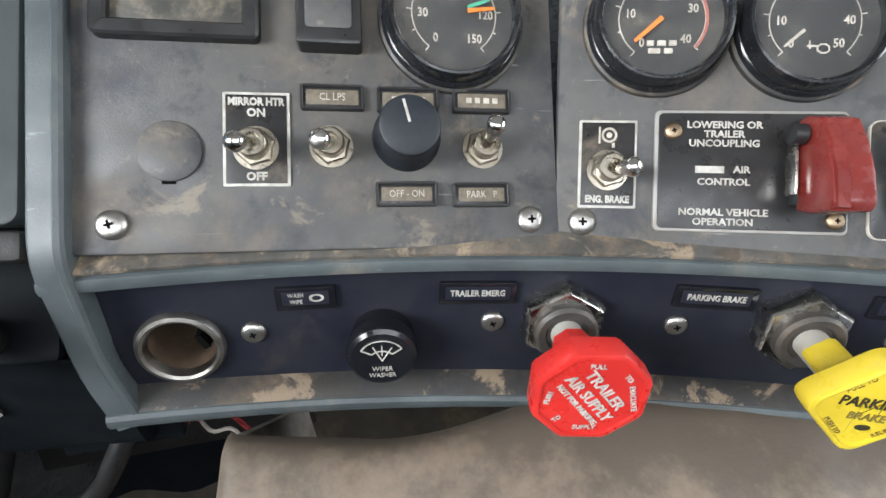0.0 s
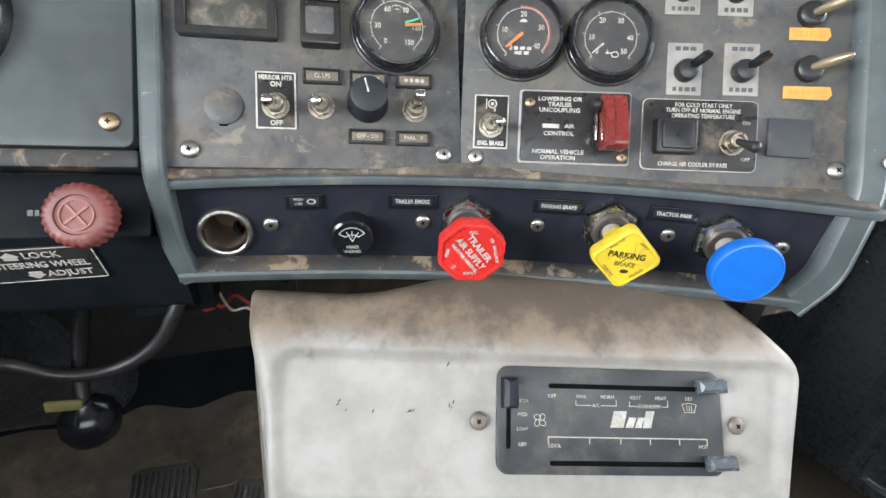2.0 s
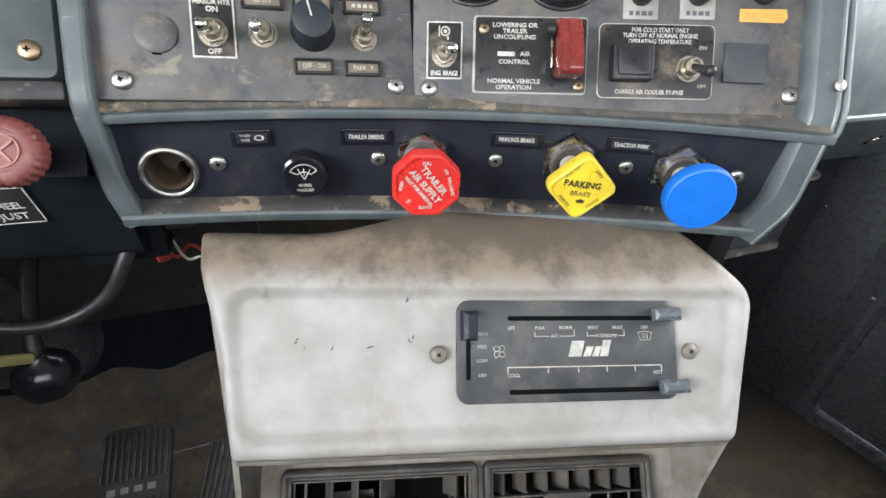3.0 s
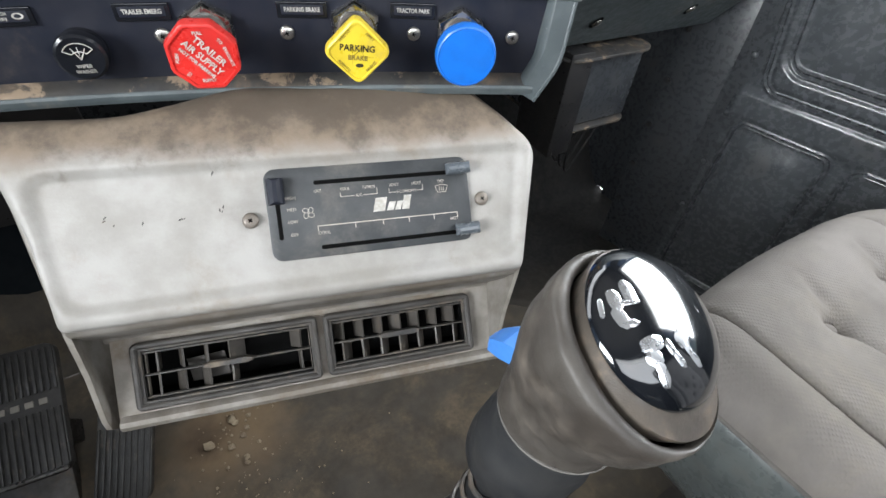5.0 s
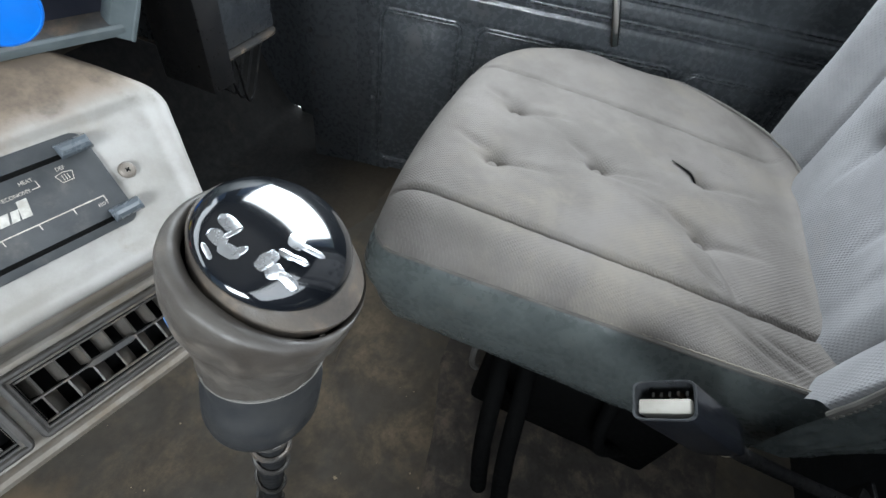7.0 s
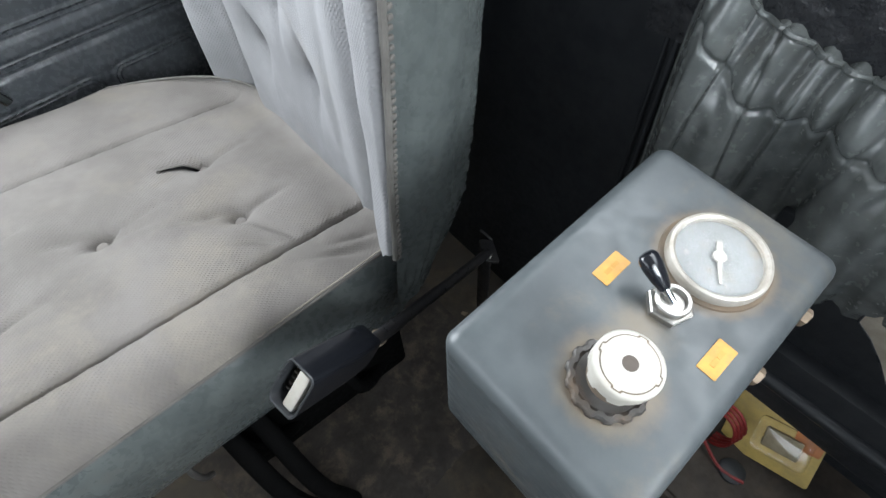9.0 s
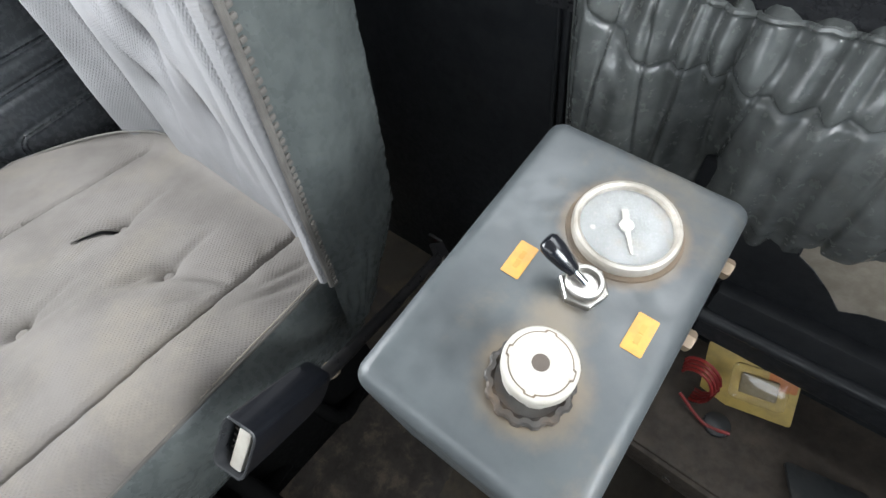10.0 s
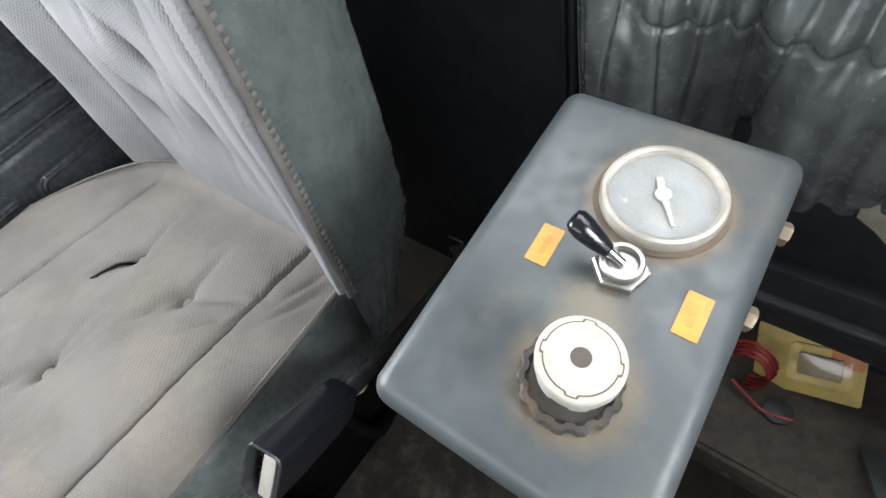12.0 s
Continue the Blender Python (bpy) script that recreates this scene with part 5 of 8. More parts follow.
wk = part("washer_knob", lathe([(0.0150, 0), (0.0150, 0.006), (0.0162, 0.008), (0.0165, 0.014), (0.0158, 0.0165), (0.0140, 0.0178), (0.0120, 0.0176), (0.0004, 0.0168)], 40), M_BLACKGLOSS, cs, "round glossy black wiper washer knob", m=onstrip(0.0800, -0.0075))
word("WIPER", 0.0036, M_WHITE, wk, 0, -0.0058, 0.0180, squeeze=0.9)
word("WASHER", 0.0036, M_WHITE, wk, 0, -0.0095, 0.0180, squeeze=0.85)
fan = [(0.0105 * math.sin(radians(a)), 0.0005 + 0.0098 * math.cos(radians(a)), 0.0180) for a in range(-62, 63, 12)]
fan2 = [(0.0060 * math.sin(radians(a)), -0.0006 + 0.0052 * math.cos(radians(a)), 0.0180) for a in range(-50, 51, 20)]
part("symbol", joined([tube(fan, 0.00036, 5), tube([fan[0], fan2[0]], 0.00036, 5), tube([fan[-1], fan2[-1]], 0.00036, 5), tube(fan2, 0.00036, 5), tube([(0, -0.001, 0.018), (-0.004, 0.007, 0.018)], 0.00036, 5), tube([(0, -0.001, 0.018), (0.0045, 0.0065, 0.018)], 0.00036, 5), tube([(0.0, 0.002, 0.018), (0.0, 0.0075, 0.018)], 0.0003, 5)]), M_WHITE, wk)


def air_valve(x, dz, h, knob_bm, material, label, tilt=(0, 0, 0), neck=None):
    nut = part("valve_nut", lathe([(0.0208, 0), (0.0208, 0.0085), (0.0190, 0.0105), (0.0145, 0.0108)], 6, phase=radians(30)), M_CHROME, cs, "chrome hexagon nut", m=onstrip(x, dz))
    part("collar", lathe([(0.0146, 0), (0.0146, 0.0040), (0.0130, 0.0055), (0.0100, 0.0050), (0.0090, 0.0035)], 32), M_STEEL, nut, m=at(0, 0, 0.0106))
    part("stem", lathe([(0.0072, 0), (0.0072, h - 0.020)], 20), M_IVORY, nut, "white plastic stem", m=at(0, 0, 0.010))
    k = part("valve_knob", knob_bm, material, cs, label, m=onstrip(x, dz) @ at(0, 0, h, *tilt))
    return k


def poly_knob(radius, sides, phase, depth, corner=0.0, material=None):
    """A knob with a many-sided head, a raised rim and a tapering neck behind."""
    def ring(r, z):
        pts = []
        for k in range(sides):
            a = phase + 2 * math.pi * k / sides
            if corner:
                for d in (-1, -0.5, 0, 0.5, 1):
                    c = Vector((math.cos(a), math.sin(a)))
                    cc = c * (r - corner * 1.4142)
                    b = a + d * math.pi / sides
                    pts.append((cc.x + corner * math.cos(b), cc.y + corner * math.sin(b), z))
            else:
                for d in (-0.05, 0.05):
                    pts.append((r * math.cos(a + d), r * math.sin(a + d), z))
        return pts
    n = len(ring(radius, 0))

    def round_ring(r, z):
        out = []
        for p in ring(radius, z):
            q = Vector((p[0], p[1])).normalized() * r
            out.append((q.x, q.y, z))
        return out
    return loft([round_ring(0.0085, -depth - 0.020), round_ring(0.0088, -depth - 0.006), round_ring(0.0125, -depth - 0.001), ring(radius * 0.90, -depth), ring(radius * 0.985, -depth + 0.0015), ring(radius, -depth + 0.004), ring(radius, -0.0022),
                 ring(radius * 0.975, -0.0006), ring(radius * 0.92, 0.0), ring(radius * 0.875, -0.0002), ring(radius * 0.865, -0.0012), ring(radius * 0.3, -0.0012)])


tk = air_valve(0.1637, 0.0022, 0.0545, poly_knob(0.0238, 8, radians(22.5), 0.0125), M_RED, "red octagonal trailer air supply knob", (2, 0, 0))
for txt, sz, px, py, q in (("TRAILER", 0.0066, 0.0050, 0.0042, 1.0), ("AIR SUPPLY", 0.0066, 0.0, -0.0024, 0.88), ("NOT FOR PARKING", 0.0034, -0.0042, -0.0076, 0.90)):
    c, s_ = math.cos(radians(-50)), math.sin(radians(-50))
    o = {"TRAILER": 0.0062, "AIR SUPPLY": -0.0008, "NOT FOR PARKING": -0.0062}[txt]
    word(txt, sz, M_WHITE, tk, -o * s_, o * c, -0.0008, -50, q, 0.00012)
for txt, a in (("PULL", 90), ("TO", 40), ("SUPPLY", 270), ("TO", 225), ("PUSH", 180), ("EVACUATE", 0)):
    word(txt, 0.0031, M_WHITE, tk, 0.0163 * math.cos(radians(a)), 0.0163 * math.sin(radians(a)), -0.0008, {90: 0, 40: -50, 270: 0, 225: 45, 180: 80, 0: -75}[a], 0.9, 0.00006)
yk = air_valve(0.2685, 0.0038, 0.0545, poly_knob(0.0254, 4, 0.0, 0.0115, corner=0.0057), M_YELLOW, "yellow diamond shaped parking brake knob", (2, 0, 0))
M_INK = surf("black_print", (0.03, 0.025, 0.01), None, 0.6, bump=0)
M_FADED = surf("faded_print", (0.22, 0.16, 0.03), None, 0.6, bump=0)
word("PARKING", 0.0066, M_INK, yk, 0, 0.0028, -0.0008, -4, 0.92, 0.0001)
word("BRAKE", 0.0050, M_FADED, yk, 0.0, -0.0042, -0.0008, -4, 0.95, 0.0001)
word("PULL TO", 0.0030, M_FADED, yk, -0.0085, 0.0118, -0.0008, 45, 0.9)
word("APPLY", 0.0030, M_FADED, yk, 0.0090, 0.0110, -0.0008, -45, 0.9)
word("PUSH TO", 0.0030, M_FADED, yk, -0.0100, -0.0100, -0.0008, -45, 0.9)
word("RELEASE", 0.0030, M_FADED, yk, 0.0095, -0.0105, -0.0008, 45, 0.9)
part("slot", moved(lathe([(0.0030, 0), (0.0028, 0.0003), (0.001, 0.0004)], 18), Matrix.Diagonal((1, 0.5, 1, 1))), M_INK, yk, m=at(0.001, -0.0098, -0.0010))
air_valve(0.3463, 0.0012, 0.0540, lathe([(0.0085, -0.030), (0.0085, -0.016), (0.012, -0.0125), (0.0208, -0.0120), (0.0227, -0.0105), (0.0232, -0.0070), (0.0230, -0.0030), (0.0222, -0.0010), (0.0211, -0.0004), (0.0207, -0.0012), (0.0004, -0.0010)], 56), M_BLUE, "round blue tractor park knob")


def footsheet_point(s, t):
    """A thin dark sheet over the floor that runs up the toe board."""
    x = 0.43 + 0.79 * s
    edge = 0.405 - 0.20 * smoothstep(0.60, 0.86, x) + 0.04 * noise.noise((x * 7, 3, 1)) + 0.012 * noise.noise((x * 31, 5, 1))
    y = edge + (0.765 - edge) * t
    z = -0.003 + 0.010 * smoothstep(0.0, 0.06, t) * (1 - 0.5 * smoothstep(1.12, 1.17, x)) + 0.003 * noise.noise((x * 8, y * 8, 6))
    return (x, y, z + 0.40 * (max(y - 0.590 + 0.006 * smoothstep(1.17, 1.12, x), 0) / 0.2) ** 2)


fm = part("footwell_mat", sheet_mesh(footsheet_point, 50, 50, "footwell_mat", 70), M_DARKFLOOR)
tagged(fm, "near-black sheet over the passenger footwell floor", "floor mat")



def seat_shade_point(s, t):
    """A dark ragged sheet that stands in for the shade under the seat."""
    y = -0.12 - 0.56 * t
    edge = 0.345 + 0.30 * smoothstep(-0.21, -0.10, y) + 0.030 * noise.noise((y * 9, 2, 5)) + 0.014 * noise.noise((y * 34, 1, 1)) + 0.006 * noise.noise((y * 90, 4, 1))
    x = edge + (1.15 - edge) * s
    return (x, y + 0.02 * noise.noise((x * 6, y * 3, 8)), 0.009 + 0.006 * noise.noise((x * 3, y * 3, 0)) + 0.004 * noise.noise((x * 11, y * 11, 4)) - 0.012 * smoothstep(0.03, 0.0, s))


um = part("under_seat_mat", sheet_mesh(seat_shade_point, 60, 90, "under_seat_mat", 70), M_SEATSHADE)
tagged(um, "dark sheet on the floor standing in for the shade under the seat", "floor mat")
# Added black panel that darkens the toe board behind the pedals.
structure("bulkhead_panel", sheet_mesh(lambda s, t: (-1.0 + 0.955 * s, 0.565 + 0.03 * t + 0.006 * noise.noise((s * 9, t * 5, 1)), 0.265 + 0.42 * t + 0.02 * (1 - t) * noise.noise((s * 14, 1, 3))), 50, 24, "bulkhead_panel"), M_SHELL, "added black panel that darkens the space behind the pedals", "panel")

# ---- heater console ----
pod = thing("heater_console", F_POD, "dirty light grey metal heater console with controls and two air vents", "heater console")


def edge_l(v):
    return -0.2425 - (0.30 if v > 0 else 0.135) * v if v > -0.066 else -0.2336 + 0.03 * (v + 0.066)


def edge_r(v):
    return 0.1455 + 0.21 * v if v > -0.066 else 0.1316 + 0.16 * (v + 0.066)


def inset_r(v):
    """How far the upper right corner draws in: a round corner, then a slanting end."""
    q = min(max(v - 0.030, 0), 0.026)
    return 21 * q * q + 1.1 * max(v - 0.056, 0)


def pod_rise(s):
    """The height at which the top ends: low at the driver's end, then hidden under the dash rail."""
    return 0.0865 + 0.024 * smoothstep(0.18, 0.52, s)


def pod_face(s, t):
    v = -0.068 + (pod_rise(s) + 0.068) * t
    a, b = edge_l(min(v, 0.06)) - 0.16 * max(v - 0.06, 0), edge_r(v) - inset_r(v)
    u = a + (b - a) * s
    d = sd_round(u + 0.05, v, -0.1855 - 0.10 * v, 0.184 + 0.16 * v, -0.056, 0.0455, 0.018)
    n = -0.0065 * smoothstep(0.003, -0.008, d)
    for q in (u - a, b - u):
        if q < 0.011:
            n -= 0.011 - math.sqrt(max(0.011 ** 2 - (0.011 - q) ** 2, 0))
    # the top bends back in one soft curve, with the paint rippled by old knocks
    k = max(v - 0.047, 0)
    n -= 0.16 * k + 4.5 * k * k
    q = pod_rise(s) - v
    if q < 0.010:
        n -= 0.010 - math.sqrt(max(0.010 ** 2 - (0.010 - q) ** 2, 0))
    q, r = v + 0.068, 0.009
    if q < r:
        n -= r - math.sqrt(max(r * r - (r - q) ** 2, 0))
    n += 0.0007 * noise.noise((u * 14, v * 14, 2)) + 0.0003 * noise.noise((u * 50, v * 50, 5))
    n += 0.0012 * smoothstep(0.05, 0.07, v) * noise.noise((u * 36, v * 44, 9))
    return (u, v, n)


part("face", sheet_mesh(pod_face, 170, 90, "face"), M_POD, pod)


def pod_under(s, t):
    prof = [(-0.0675, -0.0065), (-0.072, -0.012), (-0.080, -0.040), (-0.085, -0.064), (-0.090, -0.0685)]
    k = min(int(t * 4), 3)
    f = t * 4 - k
    v = prof[k][0] * (1 - f) + prof[k + 1][0] * f
    n = prof[k][1] * (1 - f) + prof[k + 1][1] * f
    a, b = edge_l(-0.068) + 0.004, edge_r(-0.068) - 0.004 - 0.012 * t
    return (a + (b - a) * s, v, n)


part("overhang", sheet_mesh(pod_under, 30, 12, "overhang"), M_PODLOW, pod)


def side_plate(sign):
    """A cheek of the console, from the top to the lower lip."""
    e = edge_l if sign < 0 else edge_r
    prof = [(0.084, -0.040), (0.070, -0.022), (0.056, -0.0165), (0.050, -0.0145), (0.043, -0.0125), (0.030, -0.0115), (-0.060, -0.0105), (-0.068, -0.012), (-0.110, -0.037), (-0.152, -0.056), (-0.162, -0.064), (-0.168, -0.080), (-0.168, -0.16), (0.05, -0.20), (0.084, -0.17)]
    rings = []
    for off in (0.0005, 0.0045):
        rings.append([(e(max(min(v, 0.06 if sign < 0 else 1), -0.17)) - sign * off - (0.16 * max(v - 0.06, 0) if sign < 0 else inset_r(v)), v, n) for v, n in prof])
    return loft(rings)


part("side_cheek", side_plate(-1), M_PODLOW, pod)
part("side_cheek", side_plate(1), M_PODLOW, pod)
V2P = F_POD.inverted() @ F_VENT
bms = []
for u0, u1, v0, v1 in ((-0.247, 0.106, 0.0235, 0.040), (-0.247, 0.106, -0.040, -0.0255), (-0.247, -0.222, -0.026, 0.024), (-0.087, -0.064, -0.026, 0.024), (0.063, 0.106, -0.026, 0.024)):
    bms.append(box(u1 - u0, v1 - v0, 0.006, centre=((u0 + u1) / 2, (v0 + v1) / 2, -0.004)))
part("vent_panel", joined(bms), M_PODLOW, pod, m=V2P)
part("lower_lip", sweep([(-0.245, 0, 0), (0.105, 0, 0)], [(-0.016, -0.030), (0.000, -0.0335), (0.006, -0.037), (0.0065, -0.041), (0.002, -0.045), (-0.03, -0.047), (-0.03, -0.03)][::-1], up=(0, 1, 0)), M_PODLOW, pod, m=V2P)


def air_vent(cx, w, h, broken):
    fr = part("air_vent", frame_ring(w, h, 0.0052, 0.009, 0.005, 0.0015), M_VENTFRAME, pod, "dusty black louvred air vent", m=V2P @ at(cx, -0.001, -0.001))
    part("inner_frame", frame_ring(w - 0.0096, h - 0.0096, 0.0026, 0.005, 0.002, 0.0005), M_VENT, fr, m=at(0, 0, 0.001))
    iw, ih = w - 0.0150, h - 0.0150
    part("duct", joined([box(iw + 0.004, ih + 0.004, 0.002, centre=(0, 0, -0.034)), box(0.002, ih, 0.036, centre=(-iw / 2, 0, -0.016)), box(0.002, ih, 0.036, centre=(iw / 2, 0, -0.016)), box(iw, 0.002, 0.036, centre=(0, ih / 2, -0.016)), box(iw, 0.002, 0.036, centre=(0, -ih / 2, -0.016))]), M_DEEPSHADE, fr)
    rnd = random.Random(5 if broken else 9)
    n = 7
    for k in range(n):
        if broken and k in (4, 5):
            continue
        x = -iw / 2 + iw * (k + 0.5) / n
        for row in (1, -1):
            turn = rnd.uniform(-48, 40) if broken else 30 * row + rnd.uniform(-7, 7)
            vane = loft([[(a * 0.0009, b * (ih / 4 - 0.0012), c) for a, b in ((-1, -1), (1, -1), (1, 1), (-1, 1))] for c in (0.002, -0.004, -0.014)])
            part("vane", vane, M_VANE, fr, m=at(x, row * ih / 4, -0.002, 0, turn, 0))
    for y in (ih / 2 - 0.002, 0.0, -ih / 2 + 0.002):
        part("crossbar", box(iw, 0.0017, 0.005, 0.0005, centre=(0, y, 0.0005)), M_VENT, fr)
    part("tab", loft([[(q, p * hh, z) for p, z in ((-1, 0), (1, 0), (0.7, 0.004), (-0.7, 0.004))] for q, hh in ((-0.020, 0.0015), (-0.015, 0.0034), (0.0, 0.0030), (0.015, 0.0034), (0.020, 0.0015))]), M_VENT, fr, m=at(-0.002, 0, 0.002))
    if broken:
        part("debris", box(0.034, 0.022, 0.001, centre=(0, 0, 0)), M_VENTFRAME, fr, "loose scrap inside the vent", m=at(-0.022, -0.004, -0.014, 8, -12, 6))
    return fr


air_vent(-0.1545, 0.153, 0.0575, True)
air_vent(-0.0005, 0.144, 0.0575, False)

# heater control plate
hv = part("control_plate", plate(0.1675, 0.0725, 0.0022, 0.0085, 0.0006, 7), M_HVAC, pod, "dark grey heater control plate with white markings", m=at(0.0008, 0.0015, -0.0052))
T = 0.0024


def line(x0, y0, x1, y1, w=0.0005):
    a = Vector((x1 - x0, y1 - y0))
    return moved(box(a.length + w, w, 0.0002), at((x0 + x1) / 2, (y0 + y1) / 2, T, 0, 0, math.degrees(math.atan2(a.y, a.x))))


# the slots are thin raised plates; their inner shade is only colour
part("slot", moved(plate(0.114, 0.0034, 0.0004, 0.0016, 0.0001), at(0.0105, 0.0235, 0.0021)), M_DEEPSHADE, hv)
part("slot", moved(plate(0.119, 0.0034, 0.0004, 0.0016, 0.0001), at(0.0135, -0.0285, 0.0021)), M_DEEPSHADE, hv)
part("slot", moved(plate(0.0032, 0.042, 0.0004, 0.0015, 0.0001), at(-0.0755, 0.0015, 0.0021)), M_DEEPSHADE, hv)
sw = 0.0036
for txt, x, y, sz in (("OFF", -0.0440, 0.0165, sw), ("MAX", -0.0225, 0.0165, sw), ("NORM", -0.0030, 0.0165, sw), ("A/C", -0.0115, 0.0106, sw), ("VENT", 0.0180, 0.0165, sw), ("HEAT", 0.0375, 0.0165, sw), ("ECONOMY", 0.0285, 0.0106, sw), ("DEF", 0.0590, 0.0165, sw),
                      ("HIGH", -0.0655, 0.0125, sw), ("MED", -0.0655, 0.0035, sw), ("LOW", -0.0655, -0.0062, sw), ("OFF", -0.0655, -0.0165, sw), ("COOL", -0.0425, -0.0170, sw), ("HOT", 0.0680, -0.0165, sw)):
    word(txt, sz, M_CREAM, hv, x, y, T, squeeze=0.95)
part("scale_lines", joined([line(-0.0265, 0.0135, -0.0265, 0.0106), line(-0.0265, 0.0106, -0.0155, 0.0106), line(-0.0075, 0.0106, 0.0035, 0.0106), line(0.0035, 0.0106, 0.0035, 0.0150),
                            line(0.0135, 0.0135, 0.0135, 0.0106), line(0.0135, 0.0106, 0.0190, 0.0106), line(0.0380, 0.0106, 0.0425, 0.0106), line(0.0425, 0.0106, 0.0425, 0.0150)]), M_CREAM, hv)
part("temperature_scale", joined([line(-0.0470, -0.0112, 0.0710, -0.0112, 0.0008)] + [line(x, -0.0112, x, -0.0150, 0.0007) for x in (-0.0470, -0.0170, 0.0060, 0.0280, 0.0500, 0.0710)]), M_CREAM, hv)
# maker's mark as plain slanted shapes
part("maker_mark", joined([prism([(x, -0.0035), (x + w, -0.0035), (x + w + 0.0025, h), (x + 0.0025, h)], 0.0003) for x, w, h in ((-0.0060, 0.0078, 0.0055), (0.0030, 0.0045, 0.0022), (0.0086, 0.0038, 0.0022), (0.0134, 0.0050, 0.0058))]), M_WHITE, hv, m=at(0.0060, 0.0002, T - 0.0002) @ Matrix.Diagonal((1.25, 1.25, 1, 1)))
part("fan_symbol", joined([moved(tube([(0.0024 * math.cos(a), 0.0018 * math.sin(a), 0) for a in [k * 0.7 for k in range(9)]], 0.00028, 5, closed=True), at(0.0028 * math.cos(radians(q)), 0.0028 * math.sin(radians(q)), 0, 0, 0, q + 30)) for q in (45, 135, 225, 315)]), M_CREAM, hv, m=at(-0.0530, 0.0000, T))
part("defrost_symbol", joined([tube([(-0.0055, 0.0025, 0), (0, 0.0036, 0), (0.0055, 0.0025, 0), (0.0036, -0.0030, 0), (-0.0036, -0.0030, 0)], 0.00035, 5, closed=True), moved(box(0.0005, 0.004, 0.0002), at(-0.0018, 0, 0)), moved(box(0.0005, 0.004, 0.0002), at(0, 0, 0)), moved(box(0.0005, 0.004, 0.0002), at(0.0018, 0, 0))]), M_CREAM, hv, m=at(0.0590, 0.0102, T))


def slider(x, y, rz, material, w=0.0190, h=0.0085):
    rings = [[(px * w / 2 * k, py * h / 2 * j, z) for px, py in ((-1, -1), (1, -1), (1, 1), (-1, 1))] for z, k, j in ((0.002, 0.85, 0.8), (0.007, 1, 1), (0.011, 0.96, 0.75), (0.013, 0.8, 0.25))]
    b = part("slider", loft(rings), material, hv, "plastic slider knob", m=at(x, y, 0, 0, 0, rz), angle=20)
    part("stem", box(0.004, 0.0016, 0.006, centre=(0, 0, 0.001)), M_STEEL, b)
    return b


M_SLIDER = surf("grey_slider_plastic", (0.10, 0.115, 0.13), (0.085, 0.095, 0.105), 0.25, bump=0.05)
slider(0.0735, 0.0262, 2, M_SLIDER, 0.0215, 0.0105)
slider(0.0775, -0.0265, 2, M_SLIDER, 0.0215, 0.0105)
slider(-0.0758, 0.0185, 90, M_STRIP, 0.0205, 0.0125)
for x, y in ((-0.0958, -0.0002), (0.0958, -0.0002)):
    screw(pod, x, y, -0.0042, 0.0062, material=surf("grimy_screw", (0.24, 0.21, 0.18), (0.13, 0.11, 0.09), 0.5, 0.35, bump=0.1))
# chips in the paint
rnd = random.Random(3)
for x, y in ((-0.1933, 0.0089), (-0.1925, 0.0112), (-0.1875, 0.0054), (-0.1440, 0.0053), (-0.1415, 0.0058), (-0.1164, 0.0098), (-0.1137, 0.0121), (-0.1150, 0.0085), (-0.1181, 0.0379), (-0.1161, 0.0440), (-0.1560, 0.0460), (-0.1690, 0.0050)):
    part("paint_chip", prism([(-0.0022, 0), (-0.0005, 0.0009), (0.0020, 0.0006), (0.0010, -0.0005)], 0.0002), M_STEEL, pod, m=at(x, y, -0.0039, 0, 0, rnd.uniform(20, 90)) @ Matrix.Scale(rnd.uniform(0.5, 1.1), 4))

# loose wires behind the console
lw = thing("loose_wires", Matrix.Translation((-0.02, 0.34, 0.60)), "loose red and white wires under the dash", "wires")
part("wire", tube(smooth_path([(-0.05, 0.03, 0.05), (-0.02, 0.01, 0.0), (0.0, 0.0, 0.015), (0.03, -0.02, -0.01)], 6), 0.0017, 7), M_WIRE, lw)
part("wire", tube(smooth_path([(-0.03, 0.03, 0.06), (-0.008, -0.01, 0.012), (0.012, -0.02, 0.012), (0.03, -0.03, -0.03)], 6), 0.0013, 7), M_WHITEWIRE, lw)
part("connector", box(0.011, 0.007, 0.007, 0.0015), M_WIRE, lw, m=at(-0.026, 0.004, 0.004, 20, 10, 35))

# ---- under the steering column ----
col = thing("steering_column", Matrix.Translation((-0.30, 0.30, 0.60)), "dark steering column cover below the dash", "steering column")
part("cover", sweep(smooth_path([(-0.02, -0.14, 0.03), (0.0, 0.05, -0.02), (0.02, 0.32, -0.28)], 5), circle(0.075, 24)), M_VINYL, col)
hose_line = [(-0.30, 0.33, 0.600), (-0.22, 0.31, 0.605), (-0.181, 0.30, 0.603), (-0.157, 0.30, 0.587), (-0.127, 0.30, 0.582), (-0.101, 0.30, 0.589), (-0.079, 0.30, 0.605), (-0.064, 0.30, 0.628), (-0.050, 0.31, 0.655)]
part("hose", tube([Vector(p) - col.location for p in smooth_path(hose_line, 6)], 0.0058, 10), M_BLACK, col, "thin dark hose")
structure("knee_panel", joined([box(0.64, 0.012, 0.30, 0.003, centre=(-0.29, 0.47, 0.60)), box(0.60, 0.16, 0.010, 0.003, centre=(-0.31, 0.40, 0.648))]), M_BLACK, "black closing panel under the driver side dash", "panel")
lever = thing("lever_knob", Matrix.Translation((-0.147, 0.30, 0.530)), "black ball knob lever with a yellow tag", "lever")
